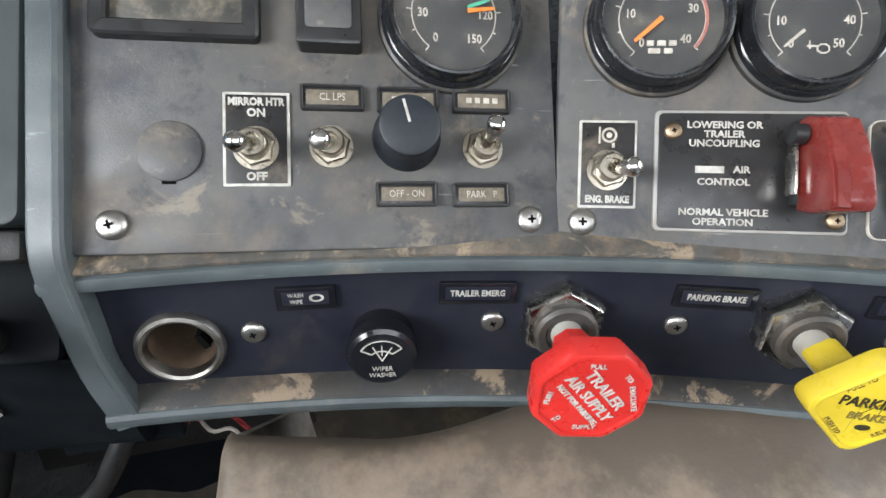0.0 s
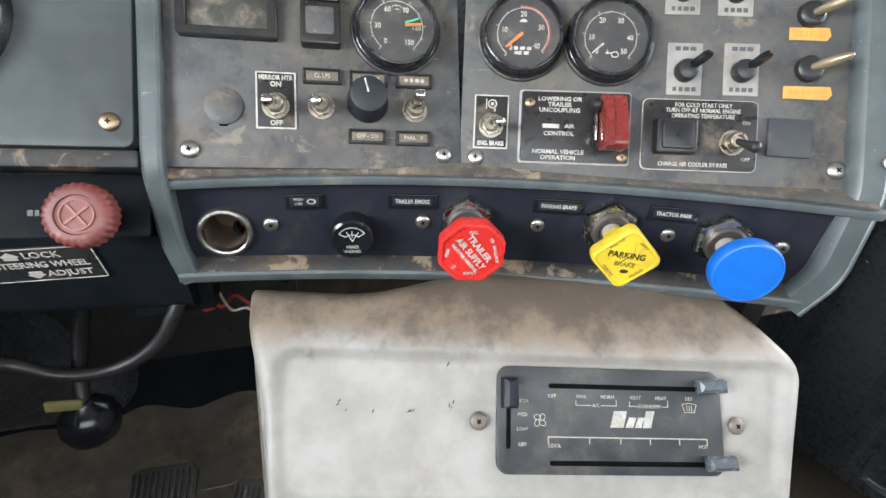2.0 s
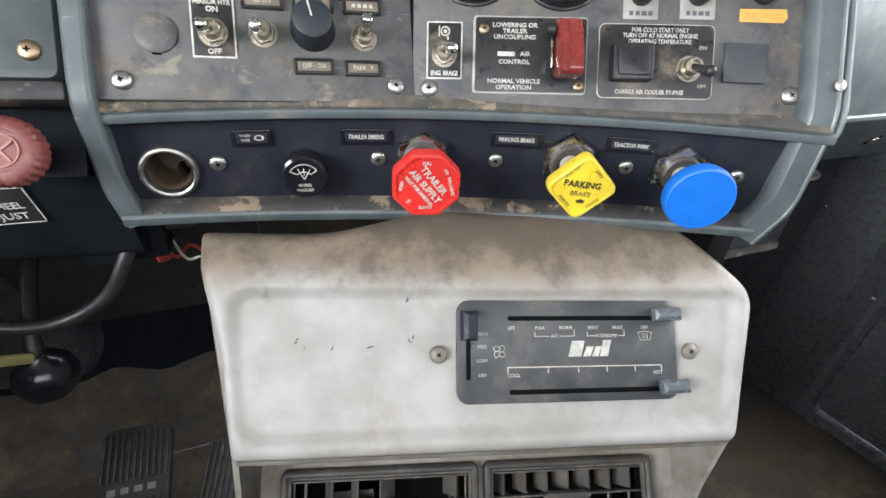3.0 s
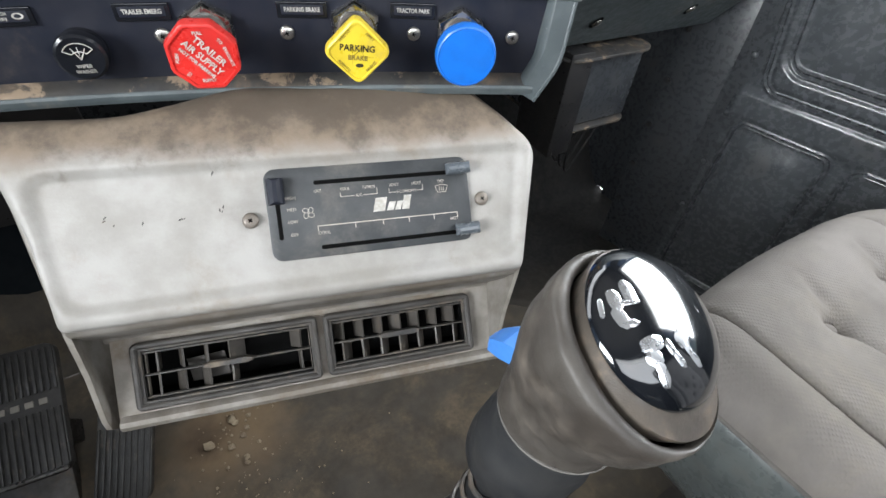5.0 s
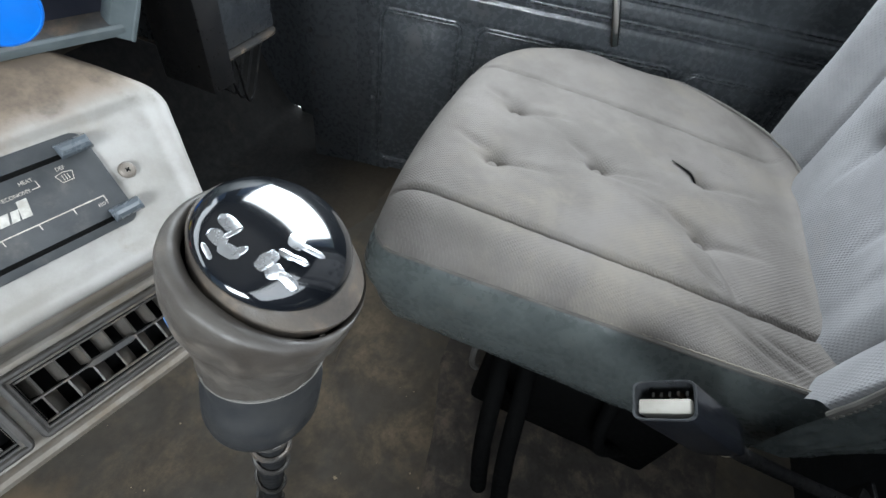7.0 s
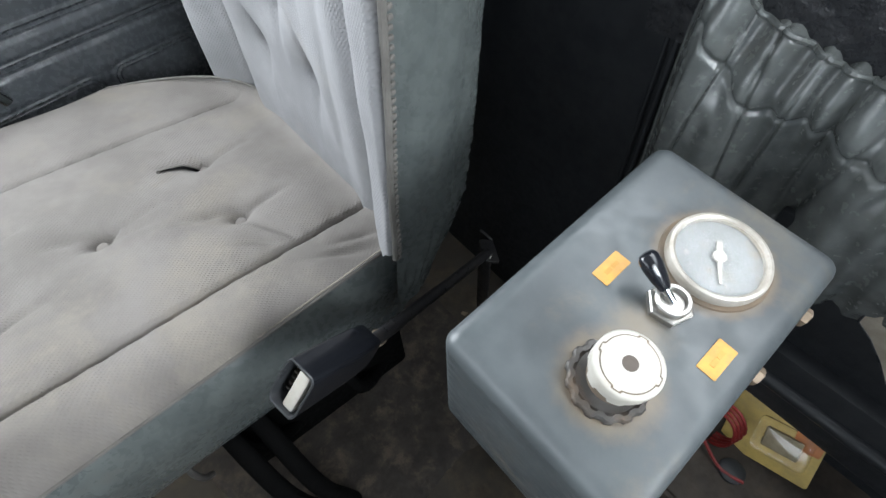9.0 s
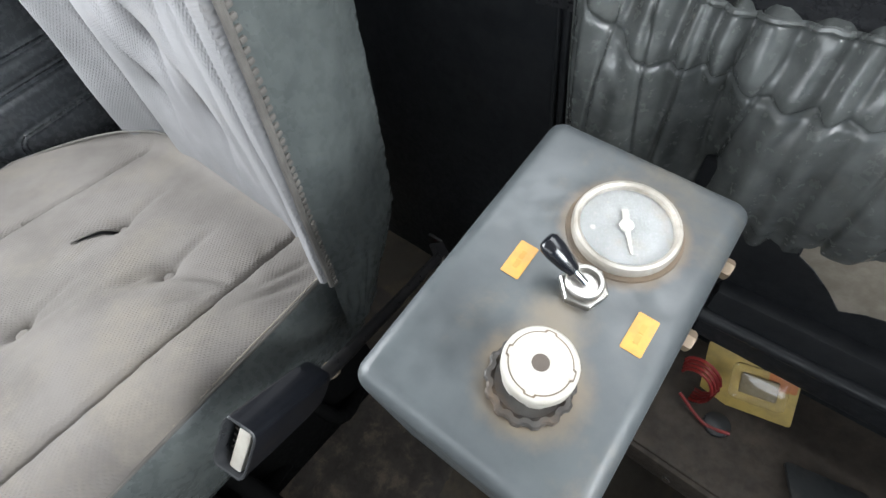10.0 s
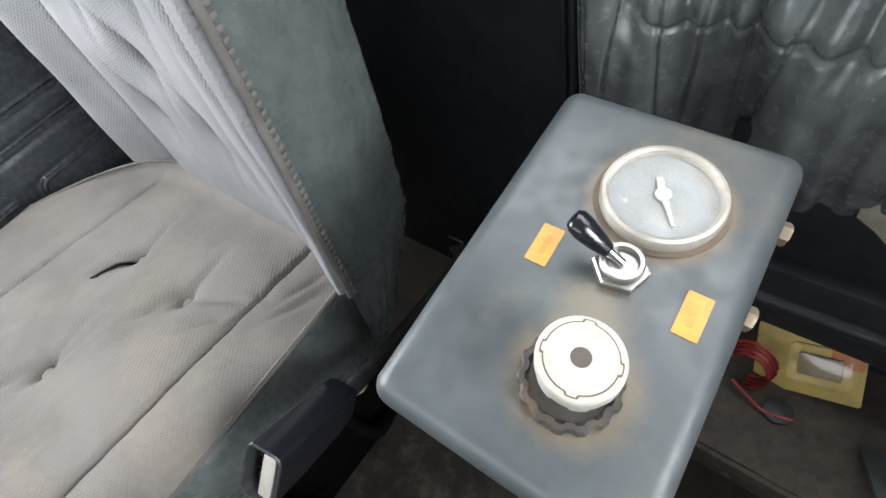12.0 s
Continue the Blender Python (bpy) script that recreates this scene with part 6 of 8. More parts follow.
ballp = lathe([(0.003, -0.022), (0.012, -0.020), (0.020, -0.012), (0.0235, 0.0), (0.0215, 0.010), (0.015, 0.018), (0.0085, 0.022), (0.007, 0.026)], 28)
part("ball", ballp, M_BLACKGLOSS, lever, m=at(0, 0, 0, 0, 0, 0))
part("stem", tube(smooth_path([(0, 0, 0.022), (-0.003, 0.03, 0.05), (-0.01, 0.11, 0.09)], 5), 0.0065, 10), M_BLACK, lever)
part("tag", box(0.026, 0.004, 0.010, 0.0015), surf("faded_yellow_tag", (0.30, 0.27, 0.10), (0.2, 0.18, 0.07), 0.6), lever, "faded yellow tag", m=at(-0.010, -0.006, 0.028, 0, 8, 0))

# ---- pedals ----


def pedal(name, m, w, h, label, mark):
    p = thing(name, m, label, "pedal", "pedals")
    part("pad", plate(w, h, 0.014, 0.016, 0.003, 6), M_PEDAL, p)
    n = int(w / 0.0085)
    for k in range(n):
        x = -w / 2 + w * (k + 0.5) / n
        for y0, y1 in ((h * 0.12, h * 0.46), (-h * 0.46, -h * 0.02)):
            part("rib", box(0.0040, (y1 - y0), 0.005, 0.001, centre=(x, (y0 + y1) / 2, 0.0152)), M_PEDAL, p)
    if mark:
        part("raised_mark", joined([box(0.011, 0.009, 0.003, 0.001, centre=(-w * 0.30 + 0.0175 * k, h * 0.05, 0.0145)) for k in range(4)]), surf("worn_raised_rubber", (0.22, 0.2, 0.17), None, 0.6), p)
        part("hinge_edge", tube([(-w / 2 + 0.004, -h / 2 + 0.004, 0.015), (w / 2 - 0.004, -h / 2 + 0.004, 0.015)], 0.003, 8), M_ZINC, p)
    part("arm", box(0.024, 0.04, 0.14, 0.004, centre=(0, -h * 0.15, -0.07)), M_BLACK, p)
    return p


pedal("brake_pedal", frame_m((-0.1985, 0.422, 0.153), (1, -0.09, 0.02), (0.0, 0.165, 0.085)), 0.094, 0.195, "ribbed black rubber brake pedal, worn", True)
pedal("accelerator_pedal", frame_m((-0.092, 0.380, 0.098), (1, -0.30, -0.10), (0.045, 0.19, 0.13)), 0.078, 0.240, "ribbed black rubber accelerator pedal, dusty", False)
heel = thing("pedal_base", Matrix.Translation((-0.245, 0.39, 0.012)), "dusty metal pedal base on the floor", "pedal base")
part("base", box(0.10, 0.10, 0.03, 0.006, centre=(0, 0, 0)), M_STEEL, heel, m=at(0, 0, 0, 25, 0, 0))

# ---- gear lever ----
gs = thing("gear_lever", Matrix.Translation((0.215, -0.03, 0.0)), "worn grey gear lever with glossy black dome and blue switch", "gear lever")
W2G = gs.matrix_world.inverted()
HEAD = Vector((0.2474, -0.1056, 0.7272))
GX, GY, UPN = Vector((-0.9619, -0.1492, 0.2293)), Vector((0.0446, -0.9124, -0.4068)), Vector((0.2699, -0.3811, 0.8843))


def g_ring(c, ax, ay, zdir, n=72, power=2.0):
    """An oval ring round c; ax, ay half widths across and along the grip."""
    z = Vector(zdir).normalized()
    x = (GX - z * GX.dot(z)).normalized()
    y = z.cross(x)
    out = []
    for k in range(n):
        a = 2 * math.pi * k / n
        ca, sa = math.cos(a), math.sin(a)
        p = (abs(ca) ** (2 / power) * (1 if ca > 0 else -1), abs(sa) ** (2 / power) * (1 if sa > 0 else -1))
        out.append(tuple(W2G @ (Vector(c) + x * ax * p[0] + y * ay * p[1])))
    return out


def between(rows, n):
    """More rings between the given ones, on a smooth curve."""
    out = []
    for k in range(len(rows) - 1):
        p0, p1, p2, p3 = rows[max(k - 1, 0)], rows[k], rows[k + 1], rows[min(k + 2, len(rows) - 1)]
        for j in range(n):
            t = j / n
            out.append(tuple(0.5 * (2 * b + (c - a) * t + (2 * a - 5 * b + 4 * c - d) * t * t + (3 * b - a - 3 * c + d) * t ** 3) for a, b, c, d in zip(p0, p1, p2, p3)))
    return out + [rows[-1]]


OUTER, INNER = HEAD + GX * 0.0060 + GY * 0.0036, HEAD + GX * 0.0015 + GY * 0.0048
body = [
    (INNER - UPN * 0.0120, 0.0325, 0.0342, UPN), (INNER - UPN * 0.0062, 0.0338, 0.0354, UPN), (INNER.lerp(OUTER, 0.5) - UPN * 0.0036, 0.0354, 0.0366, UPN), (OUTER - UPN * 0.0046, 0.0374, 0.0380, UPN), (OUTER - UPN * 0.0090, 0.0378, 0.0384, UPN),
    (Vector((0.2360, -0.1030, 0.7040)), 0.0350, 0.0372, Vector((0.26, -0.26, 0.92))), (Vector((0.2350, -0.1000, 0.6870)), 0.0312, 0.0326, Vector((0.2, -0.08, 0.97))),
    (Vector((0.2350, -0.0970, 0.6700)), 0.0290, 0.0296, Vector((0.16, 0.02, 0.98))), (Vector((0.2345, -0.0958, 0.6570)), 0.0292, 0.0288, Vector((0.15, 0.04, 0.98))),
]
grip_rings = []
for k, (c, a, b, d) in enumerate(between(body, 5)):
    ring = g_ring(c, a, b, d, n=96, power=2.15)
    mid_g = sum((Vector(p) for p in ring), Vector()) / len(ring)
    fade = 0.35 + 0.65 * smoothstep(14, 26, k)
    # dents and creases in the soft skin
    grip_rings.append([tuple(Vector(p) + (Vector(p) - mid_g).normalized() * fade * (0.0014 * noise.noise((p[0] * 60, p[1] * 60, p[2] * 40)) + 0.0007 * noise.noise((p[0] * 160, p[1] * 160, p[2] * 90)) - 0.0010 * gauss(noise.noise((p[0] * 38 + 3, p[1] * 38, p[2] * 60)), 0.07))) for p in ring])
part("grip", loft(grip_rings, False, False), M_SHIFT, gs, angle=70)
part("skin_edge", tube([Vector(p) for p in g_ring(Vector((0.2345, -0.0957, 0.6562)), 0.0293, 0.0289, Vector((0.15, 0.04, 0.98)))], 0.0007, 6, closed=True), M_PIPING, gs, "pale worn edge of the grip skin")
part("cap_seat", loft([g_ring(c, a, b, UPN) for c, a, b in ((INNER - UPN * 0.0110, 0.0318, 0.0334), (INNER - UPN * 0.0052, 0.0332, 0.0347), (INNER - UPN * 0.0030, 0.0334, 0.0345), (HEAD + GY * 0.0008 - UPN * 0.0006, 0.0342, 0.0322), (HEAD + UPN * 0.0006, 0.0342, 0.0309), (HEAD + UPN * 0.0006, 0.030, 0.027))]), M_CAPSEAT, gs, "worn brown-grey rubber seat under the dome", angle=60)
DA, DB, DH = 0.0338, 0.0303, 0.0122
dome = [(HEAD + UPN * (DH * math.sin(a)), DA * math.cos(a) + 0.0002, DB * math.cos(a) + 0.0002, UPN) for a in [radians(q) for q in (0, 8, 16, 26, 38, 50, 62, 74, 84, 89)]]
part("dome", loft([g_ring(c, a, b, d, 64) for c, a, b, d in dome]), M_DOME, gs, "glossy black domed cap with silver shift marks", angle=80)
dm = frame_m(HEAD, GX, GY)
# silver shift marks: two ends and a width each, laid on the dome
for x0, y0, x1, y1, w in ((0.0202, -0.0180, 0.0235, -0.0108, 0.0036), (0.0135, -0.0188, 0.0175, -0.0102, 0.0042), (0.0224, -0.0130, 0.0147, -0.0102, 0.0016), (0.0243, -0.0122, 0.0249, -0.0045, 0.0036), (0.0258, -0.0068, 0.0205, -0.0046, 0.0022), (0.0252, -0.0170, 0.0290, -0.0110, 0.0013),
                          (0.0200, 0.0005, 0.0212, 0.0055, 0.0074), (0.0251, 0.0050, 0.0200, 0.0092, 0.0044), (0.0222, 0.0080, 0.0214, 0.0172, 0.0032), (0.0073, 0.0035, 0.0066, 0.0100, 0.0062), (0.0078, 0.0085, 0.0041, 0.0180, 0.0026), (0.0150, 0.0040, 0.0140, 0.0098, 0.0026), (0.0140, 0.0085, 0.0118, 0.0150, 0.0024)):
    a, b = Vector((x0, y0)), Vector((x1, y1))
    side = Vector((-(b - a).y, (b - a).x)).normalized()
    rows = []
    for k in range(9):
        p = a.lerp(b, k / 8)
        hw = w * 0.62 * math.sqrt(max(1 - (abs(k / 4 - 1)) ** 4, 0.06))
        row = []
        for q in (-1, -0.33, 0.33, 1):
            e = p + side * hw * q
            rr = min((e.x / DA) ** 2 + (e.y / DB) ** 2, 0.97)
            row.append((e.x, e.y, DH * math.sqrt(1 - rr) + (0.0004 if abs(q) < 0.9 else 0.0)))
        rows.append(row)
    part("shift_mark", loft(rows, False, False, closed=False), M_SILVER, gs, m=W2G @ dm, angle=80)
AX = Vector((0.14, -0.08, 0.98))
part("collar", loft([g_ring(Vector(c), r, r * 0.97, AX) for c, r in (((0.2345, -0.0958, 0.6600), 0.0270), ((0.2343, -0.0956, 0.6560), 0.0282), ((0.2328, -0.0925, 0.6310), 0.0294), ((0.2326, -0.0921, 0.6292), 0.0309), ((0.2308, -0.0885, 0.6050), 0.0318), ((0.2300, -0.0868, 0.5965), 0.0304), ((0.2300, -0.0862, 0.5925), 0.0230), ((0.2302, -0.0860, 0.5905), 0.0120))], True, True), M_SHIFTLOW, gs, "black rubber collar", angle=50)
part("range_switch", loft([[tuple(W2G @ (Vector((0.2370, -0.0780, 0.6780)) + Vector((o[0] * 0.9, 0, o[2] * 0.95)) + Vector(d) * k)) for o in ((-0.012 * w, 0, -0.009 * w), (0.012 * w, 0, -0.010 * w), (0.013 * w, 0, 0.005 * w), (0.0, 0, 0.0105 * w), (-0.012 * w, 0, 0.005 * w))] for d, k, w in (((-0.25, 0.9, -0.15), 0.0, 1.0), ((-0.25, 0.9, -0.30), 0.018, 1.0), ((-0.25, 0.9, -0.45), 0.028, 0.72), ((-0.25, 0.9, -0.50), 0.0320, 0.35))]), M_BLUE2, gs, "light blue range selector switch", angle=25)
shaft = [(0.2330, -0.0860, 0.600), (0.2400, -0.0680, 0.500), (0.2450, -0.0510, 0.40), (0.2450, -0.0170, 0.20), (0.2420, 0.0080, 0.02)]
part("shaft", tube([W2G @ Vector(p) for p in smooth_path(shaft, 8)], 0.0125, 14), M_SHIFTLOW, gs)
coil = []
pts = smooth_path(shaft, 30)
for k, p in enumerate(pts[6:]):
    a = k * 0.42
    coil.append(W2G @ (p + Vector((math.cos(a), math.sin(a), 0)) * 0.0150))
part("air_hose_coil", tube(coil, 0.0022, 6), M_STEEL, gs, "thin grey air line wound round the shaft")
part("base_boot", lathe([(0.034, 0), (0.032, 0.014), (0.026, 0.030), (0.024, 0.05), (0.020, 0.07), (0.016, 0.085)], 28), M_BLACK, gs, "rubber boot at the floor", m=at(0.027, 0.040, 0.0))

# ---- passenger seat ----
seat = thing("truck_seat", Matrix.Translation((0.77, -0.28, 0.0)), "worn grey-brown cloth passenger seat with buttons and dark vinyl sides", "seat")
SO = Vector((0.77, -0.28, 0.0))
PIPE_Z = 0.457


def pipe_z(y):
    """The lower seam of the cushion climbs towards the back."""
    return PIPE_Z + 0.058 * max(-y - 0.05, 0)


def skew(p):
    """The near side of the cushion runs slightly inward towards the back."""
    x, y, z = p
    return Vector((x + (0.004 + 0.027 * max(-y - 0.05, 0)) * (1 - smoothstep(0, 0.15, x - 0.470)), y, z))


BUTTONS = [(0.636, -0.115), (0.773, -0.108), (0.714, -0.246), (0.657, -0.393), (0.792, -0.394)]


NEAR, FAR = 0.470, 1.088


def seat_front(x):
    y = 0.004 - 0.026 * (max(0.74 - x, 0) / 0.27) ** 2 - 0.20 * (max(x - 0.80, 0) / 0.288) ** 3
    if x < NEAR + 0.03:
        y -= 0.03 - math.sqrt(max(0.03 ** 2 - (NEAR + 0.03 - x) ** 2, 0))
    return y - 0.006


def seat_rear(x):
    y = -0.540 + 0.19 * (max(x - 0.80, 0) / 0.288) ** 3
    if x < NEAR + 0.025:
        y += 0.025 - math.sqrt(max(0.025 ** 2 - (NEAR + 0.025 - x) ** 2, 0))
    return y


def seat_top(x, y):
    z = 0.509 + 0.104 * (y + 0.11) - 0.045 * (min(x, 0.84) - 0.63) + 0.010
    z += 0.010 * math.cos((x - 0.76) / 0.30 * 1.5) * math.cos((y + 0.28) / 0.26 * 1.3) - 0.006
    for bx, by in BUTTONS:
        r = math.hypot(x - bx, y - by)
        z -= 0.014 * gauss(r, 0.014) + 0.009 * gauss(r, 0.042)
        # a crease trails off behind each button, and a short pucker ahead of it
        dy = by - y
        if dy > -0.02:
            z -= 0.0065 * gauss(x - bx - 0.10 * dy, 0.0055) * smoothstep(-0.02, 0.012, dy) * smoothstep(0.105, 0.02, dy)
        z -= 0.005 * gauss(x - bx - 0.014, 0.007) * gauss(y - by - 0.028, 0.022)
    # creases between buttons
    for a, b in ((0, 2), (2, 3), (1, 2), (2, 4), (0, 1)):
        (x0, y0), (x1, y1) = BUTTONS[a], BUTTONS[b]
        dx, dy = x1 - x0, y1 - y0
        t = ((x - x0) * dx + (y - y0) * dy) / (dx * dx + dy * dy)
        if 0 < t < 1:
            d = abs((x - x0) * dy - (y - y0) * dx) / math.hypot(dx, dy)
            z -= 0.0022 * gauss(d, 0.009) * (0.3 + 0.7 * abs(2 * t - 1))
    xs1 = 0.522 - (y + 0.05) * 0.10
    xs2 = 0.880 - (y + 0.148) * 0.14
    z -= 0.008 * gauss(x - xs1, 0.0042) + 0.0035 * gauss(x - xs1, 0.02)
    z -= 0.0058 * gauss(x - xs2, 0.0032) + 0.003 * gauss(x - xs2, 0.02)
    z += 0.0011 * math.sin(y * 210 + 3 * noise.noise((y * 30, 0, 2))) * (gauss(x - xs1 - 0.014, 0.012) + gauss(x - xs1 + 0.014, 0.012)) * (0.5 + noise.noise((y * 12, 4, 4)))
    for fx, fy, ang, ln_, dp in ((0.505, -0.455, 1.0, 0.035, 0.006), (0.515, -0.485, 1.2, 0.03, 0.005), (0.60, -0.42, 0.5, 0.04, 0.005), (0.585, -0.40, 0.9, 0.035, 0.004), (0.68, -0.33, 1.4, 0.05, 0.003), (0.70, -0.285, 1.5, 0.04, 0.003)):
        ca, sa = math.cos(ang), math.sin(ang)
        p, q = (x - fx) * ca + (y - fy) * sa, -(x - fx) * sa + (y - fy) * ca
        z -= dp * gauss(q, 0.006) * gauss(p, ln_) - 0.6 * dp * gauss(q - 0.012, 0.008) * gauss(p, ln_)
    z += 0.0022 * noise.noise((x * 14, y * 14, 1)) + 0.004 * noise.noise((x * 5, y * 5, 3))
    return z


def seat_point(s, t):
    # columns crowd towards both sides
    x = NEAR + (FAR - NEAR) * (0.5 - 0.5 * math.cos(math.pi * (0.06 + 0.88 * s)) / math.cos(math.pi * 0.06))
    f, r = seat_front(x), seat_rear(x)
    y = f + (r - f) * t
    d_near, d_far, d_front, d_back = x - NEAR, FAR - x, f - y, y - r
    zt = seat_top(x, y)
    k = 1.0
    for d, r in ((d_near, 0.050), (d_far, 0.075), (d_front, 0.055), (d_back, 0.03)):
        if d < r:
            q = 1 - d / r
            k *= math.sqrt(max(1 - q * q, 0.0)) 
    return skew((x, y, pipe_z(y) + (zt - pipe_z(y)) * k)) - SO


def seam_line(y):
    return 0.522 - (y + 0.05) * 0.10


part("cushion", sheet_mesh(seat_point, 190, 170, "cushion", 80), M_CLOTH, seat)
cols = [NEAR + (FAR - NEAR) * (0.5 - 0.5 * math.cos(math.pi * k / 59)) for k in range(60)]
outline = [(NEAR, seat_rear(NEAR) + (seat_front(NEAR) - seat_rear(NEAR)) * k / 20) for k in range(20)]
outline += [(x, seat_front(x)) for x in cols]
outline += [(FAR, seat_front(FAR) + (seat_rear(FAR) - seat_front(FAR)) * k / 8) for k in range(1, 8)]
outline += [(x, seat_rear(x)) for x in cols[:0:-1]]
loop = [skew((x, y, pipe_z(y))) - SO for x, y in outline]
part("piping", tube(loop, 0.0024, 8, closed=True), M_PIPING, seat)
mid = sum(loop, Vector()) / len(loop)
rings = []
for f, k, in ((0.0, 0.998), (0.026, 1.008), (0.071, 1.018), (0.15, 1.028), (0.26, 1.034), (0.40, 1.028), (0.58, 1.004), (0.77, 0.985), (0.93, 0.955), (1.0, 0.915)):
    ring = []
    for p in loop:
        z = p.z + (0.296 - p.z) * f
        ring.append((mid.x + (p.x - mid.x) * k + 0.005 * noise.noise((p.x * 9, p.y * 9, z * 20)), mid.y + (p.y - mid.y) * k + 0.003 * noise.noise((p.y * 11, p.x * 7, z * 14)), z))
    rings.append(ring)
part("vinyl_skirt", loft(rings, False, True), M_VINYLSIDE, seat, "dark grey-green vinyl side", angle=70)
for x, y in BUTTONS:
    z = seat_top(x, y)
    part("button", lathe([(0.0085, 0), (0.0088, 0.002), (0.0070, 0.0045), (0.003, 0.0055), (0.0003, 0.0056)], 16), M_CLOTH, seat, "cloth button", m=Matrix.Translation(Vector((x, y, z + 0.0005)) - SO) @ Matrix.Diagonal((1.1, 0.95, 1, 1)))
TA, TB = Vector((0.794, -0.341, 0)), Vector((0.792, -0.398, 0))


def tear_point(s, t, wide=0.0062, lift=0.0016):
    p = TA.lerp(TB, t)
    w = wide * (0.25 + 0.75 * t) * math.sin(math.pi * min(0.04 + 0.96 * t, 1)) ** 0.6 + 0.0004
    x = p.x + (s - 0.5) * 2 * w + 0.0015 * noise.noise((t * 6, 1, 1))
    return Vector((x, p.y, seat_top(x, p.y) + lift)) - SO


# slit laid on the cloth as a near-black sheet, its inner shade coloured in
part("tear", sheet_mesh(tear_point, 6, 30, "tear"), M_DEEPSHADE, seat, "dark torn slit where a button is missing")
part("torn_edge", tube([tear_point(1.0, k / 24, lift=0.0022) for k in range(25)], 0.0011, 6), M_PIPING, seat, "frayed edge of the tear")
edge_run = [skew((NEAR + 0.0016 + 0.0008 * noise.noise((k * 0.9, 2, 2)), -0.045 - 0.004 * k, pipe_z(-0.045 - 0.004 * k) + 0.0034 + 0.0010 * (k % 2))) - SO for k in range(118)]
part("edge_stitching", tube(edge_run, 0.0009, 5), M_THREAD, seat, "worn edge stitching")
rnd = random.Random(21)
stitch = []
y = -0.02
while y > -0.52:
    n_ = rnd.uniform(0.004, 0.03)
    pts = [Vector((seam_line(q) + rnd.uniform(-0.0006, 0.0006), q, seat_top(seam_line(q), q) + 0.0012)) - SO for q in (y, y - n_ / 2, y - n_)]
    if seat_front(seam_line(y)) - y > 0.03:
        stitch.append(tube(pts, 0.0010, 5))
    y -= n_ + rnd.uniform(0.002, 0.02)
part("seam_thread", joined(stitch), M_THREAD, seat, "frayed pale seam thread")
part("pan", box(0.50, 0.46, 0.012, 0.003, centre=(0, -0.01, 0.298)), M_STEEL, seat, "metal seat pan")
for x in (-0.19, 0.19):
    part("rail", box(0.035, 0.46, 0.03, 0.004, centre=(x, -0.01, 0.275)), M_STEEL, seat)
# near-black fillers; their colour carries the shade beneath the cushion
part("pedestal", box(0.46, 0.34, 0.26, 0.012, centre=(0.03, -0.09, 0.13)), M_DEEPSHADE, seat, "black box filling the dark space under the seat")
part("bellows", loft([[(0.06 + x * (1 + 0.05 * (k % 2)), -0.10 + y * (1 + 0.05 * (k % 2)), 0.004 + 0.034 * k) for x, y in rrect(0.44, 0.34, 0.05, 5)] for k in range(8)]), M_DEEPSHADE, seat, "black bellows-shaped filler that darkens the space under the seat", angle=20)
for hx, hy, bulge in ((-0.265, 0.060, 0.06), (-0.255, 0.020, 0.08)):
    part("air_hose", tube(smooth_path([(hx + 0.08, hy, 0.24), (hx + 0.01, hy - 0.01, 0.215), (hx - bulge, hy - 0.025, 0.14), (hx - bulge - 0.02, hy - 0.05, 0.012)], 6), 0.014, 10), M_DEEPSHADE, seat, "black rubber air hose")
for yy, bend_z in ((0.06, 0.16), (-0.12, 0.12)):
    part("linkage", tube(smooth_path([(-0.20, yy, 0.27), (-0.24, yy - 0.02, bend_z), (-0.18, yy - 0.10, 0.03)], 6), 0.012, 10), M_DEEPSHADE, seat, "black seat linkage")
part("edge_strip", box(0.004, 0.075, 0.007, 0.0015, centre=(-0.262, 0.142, 0.2990)), M_STEEL, seat, "thin bare metal strip")
part("edge_strip", box(0.004, 0.150, 0.007, 0.0015, centre=(-0.262, 0.012, 0.2990)), M_STEEL, seat, "thin bare metal strip")
part("hook", tube(smooth_path([(-0.262, 0.098, 0.298), (-0.272, 0.098, 0.284), (-0.276, 0.094, 0.262), (-0.272, 0.086, 0.250)], 5), 0.0045, 8), M_STEEL, seat, "bent metal hook")

# backrest: it widens towards the gangway as it rises
def back_near(z):
    return 0.4545 - 0.020 * (z - 0.5)


def back_far(z):
    return 1.010 + 0.02 * (z - 0.45)


BACK_BUTTONS = [(0.676, 0.600), (0.820, 0.590), (0.660, 0.760), (0.810, 0.750), (0.740, 0.675)]


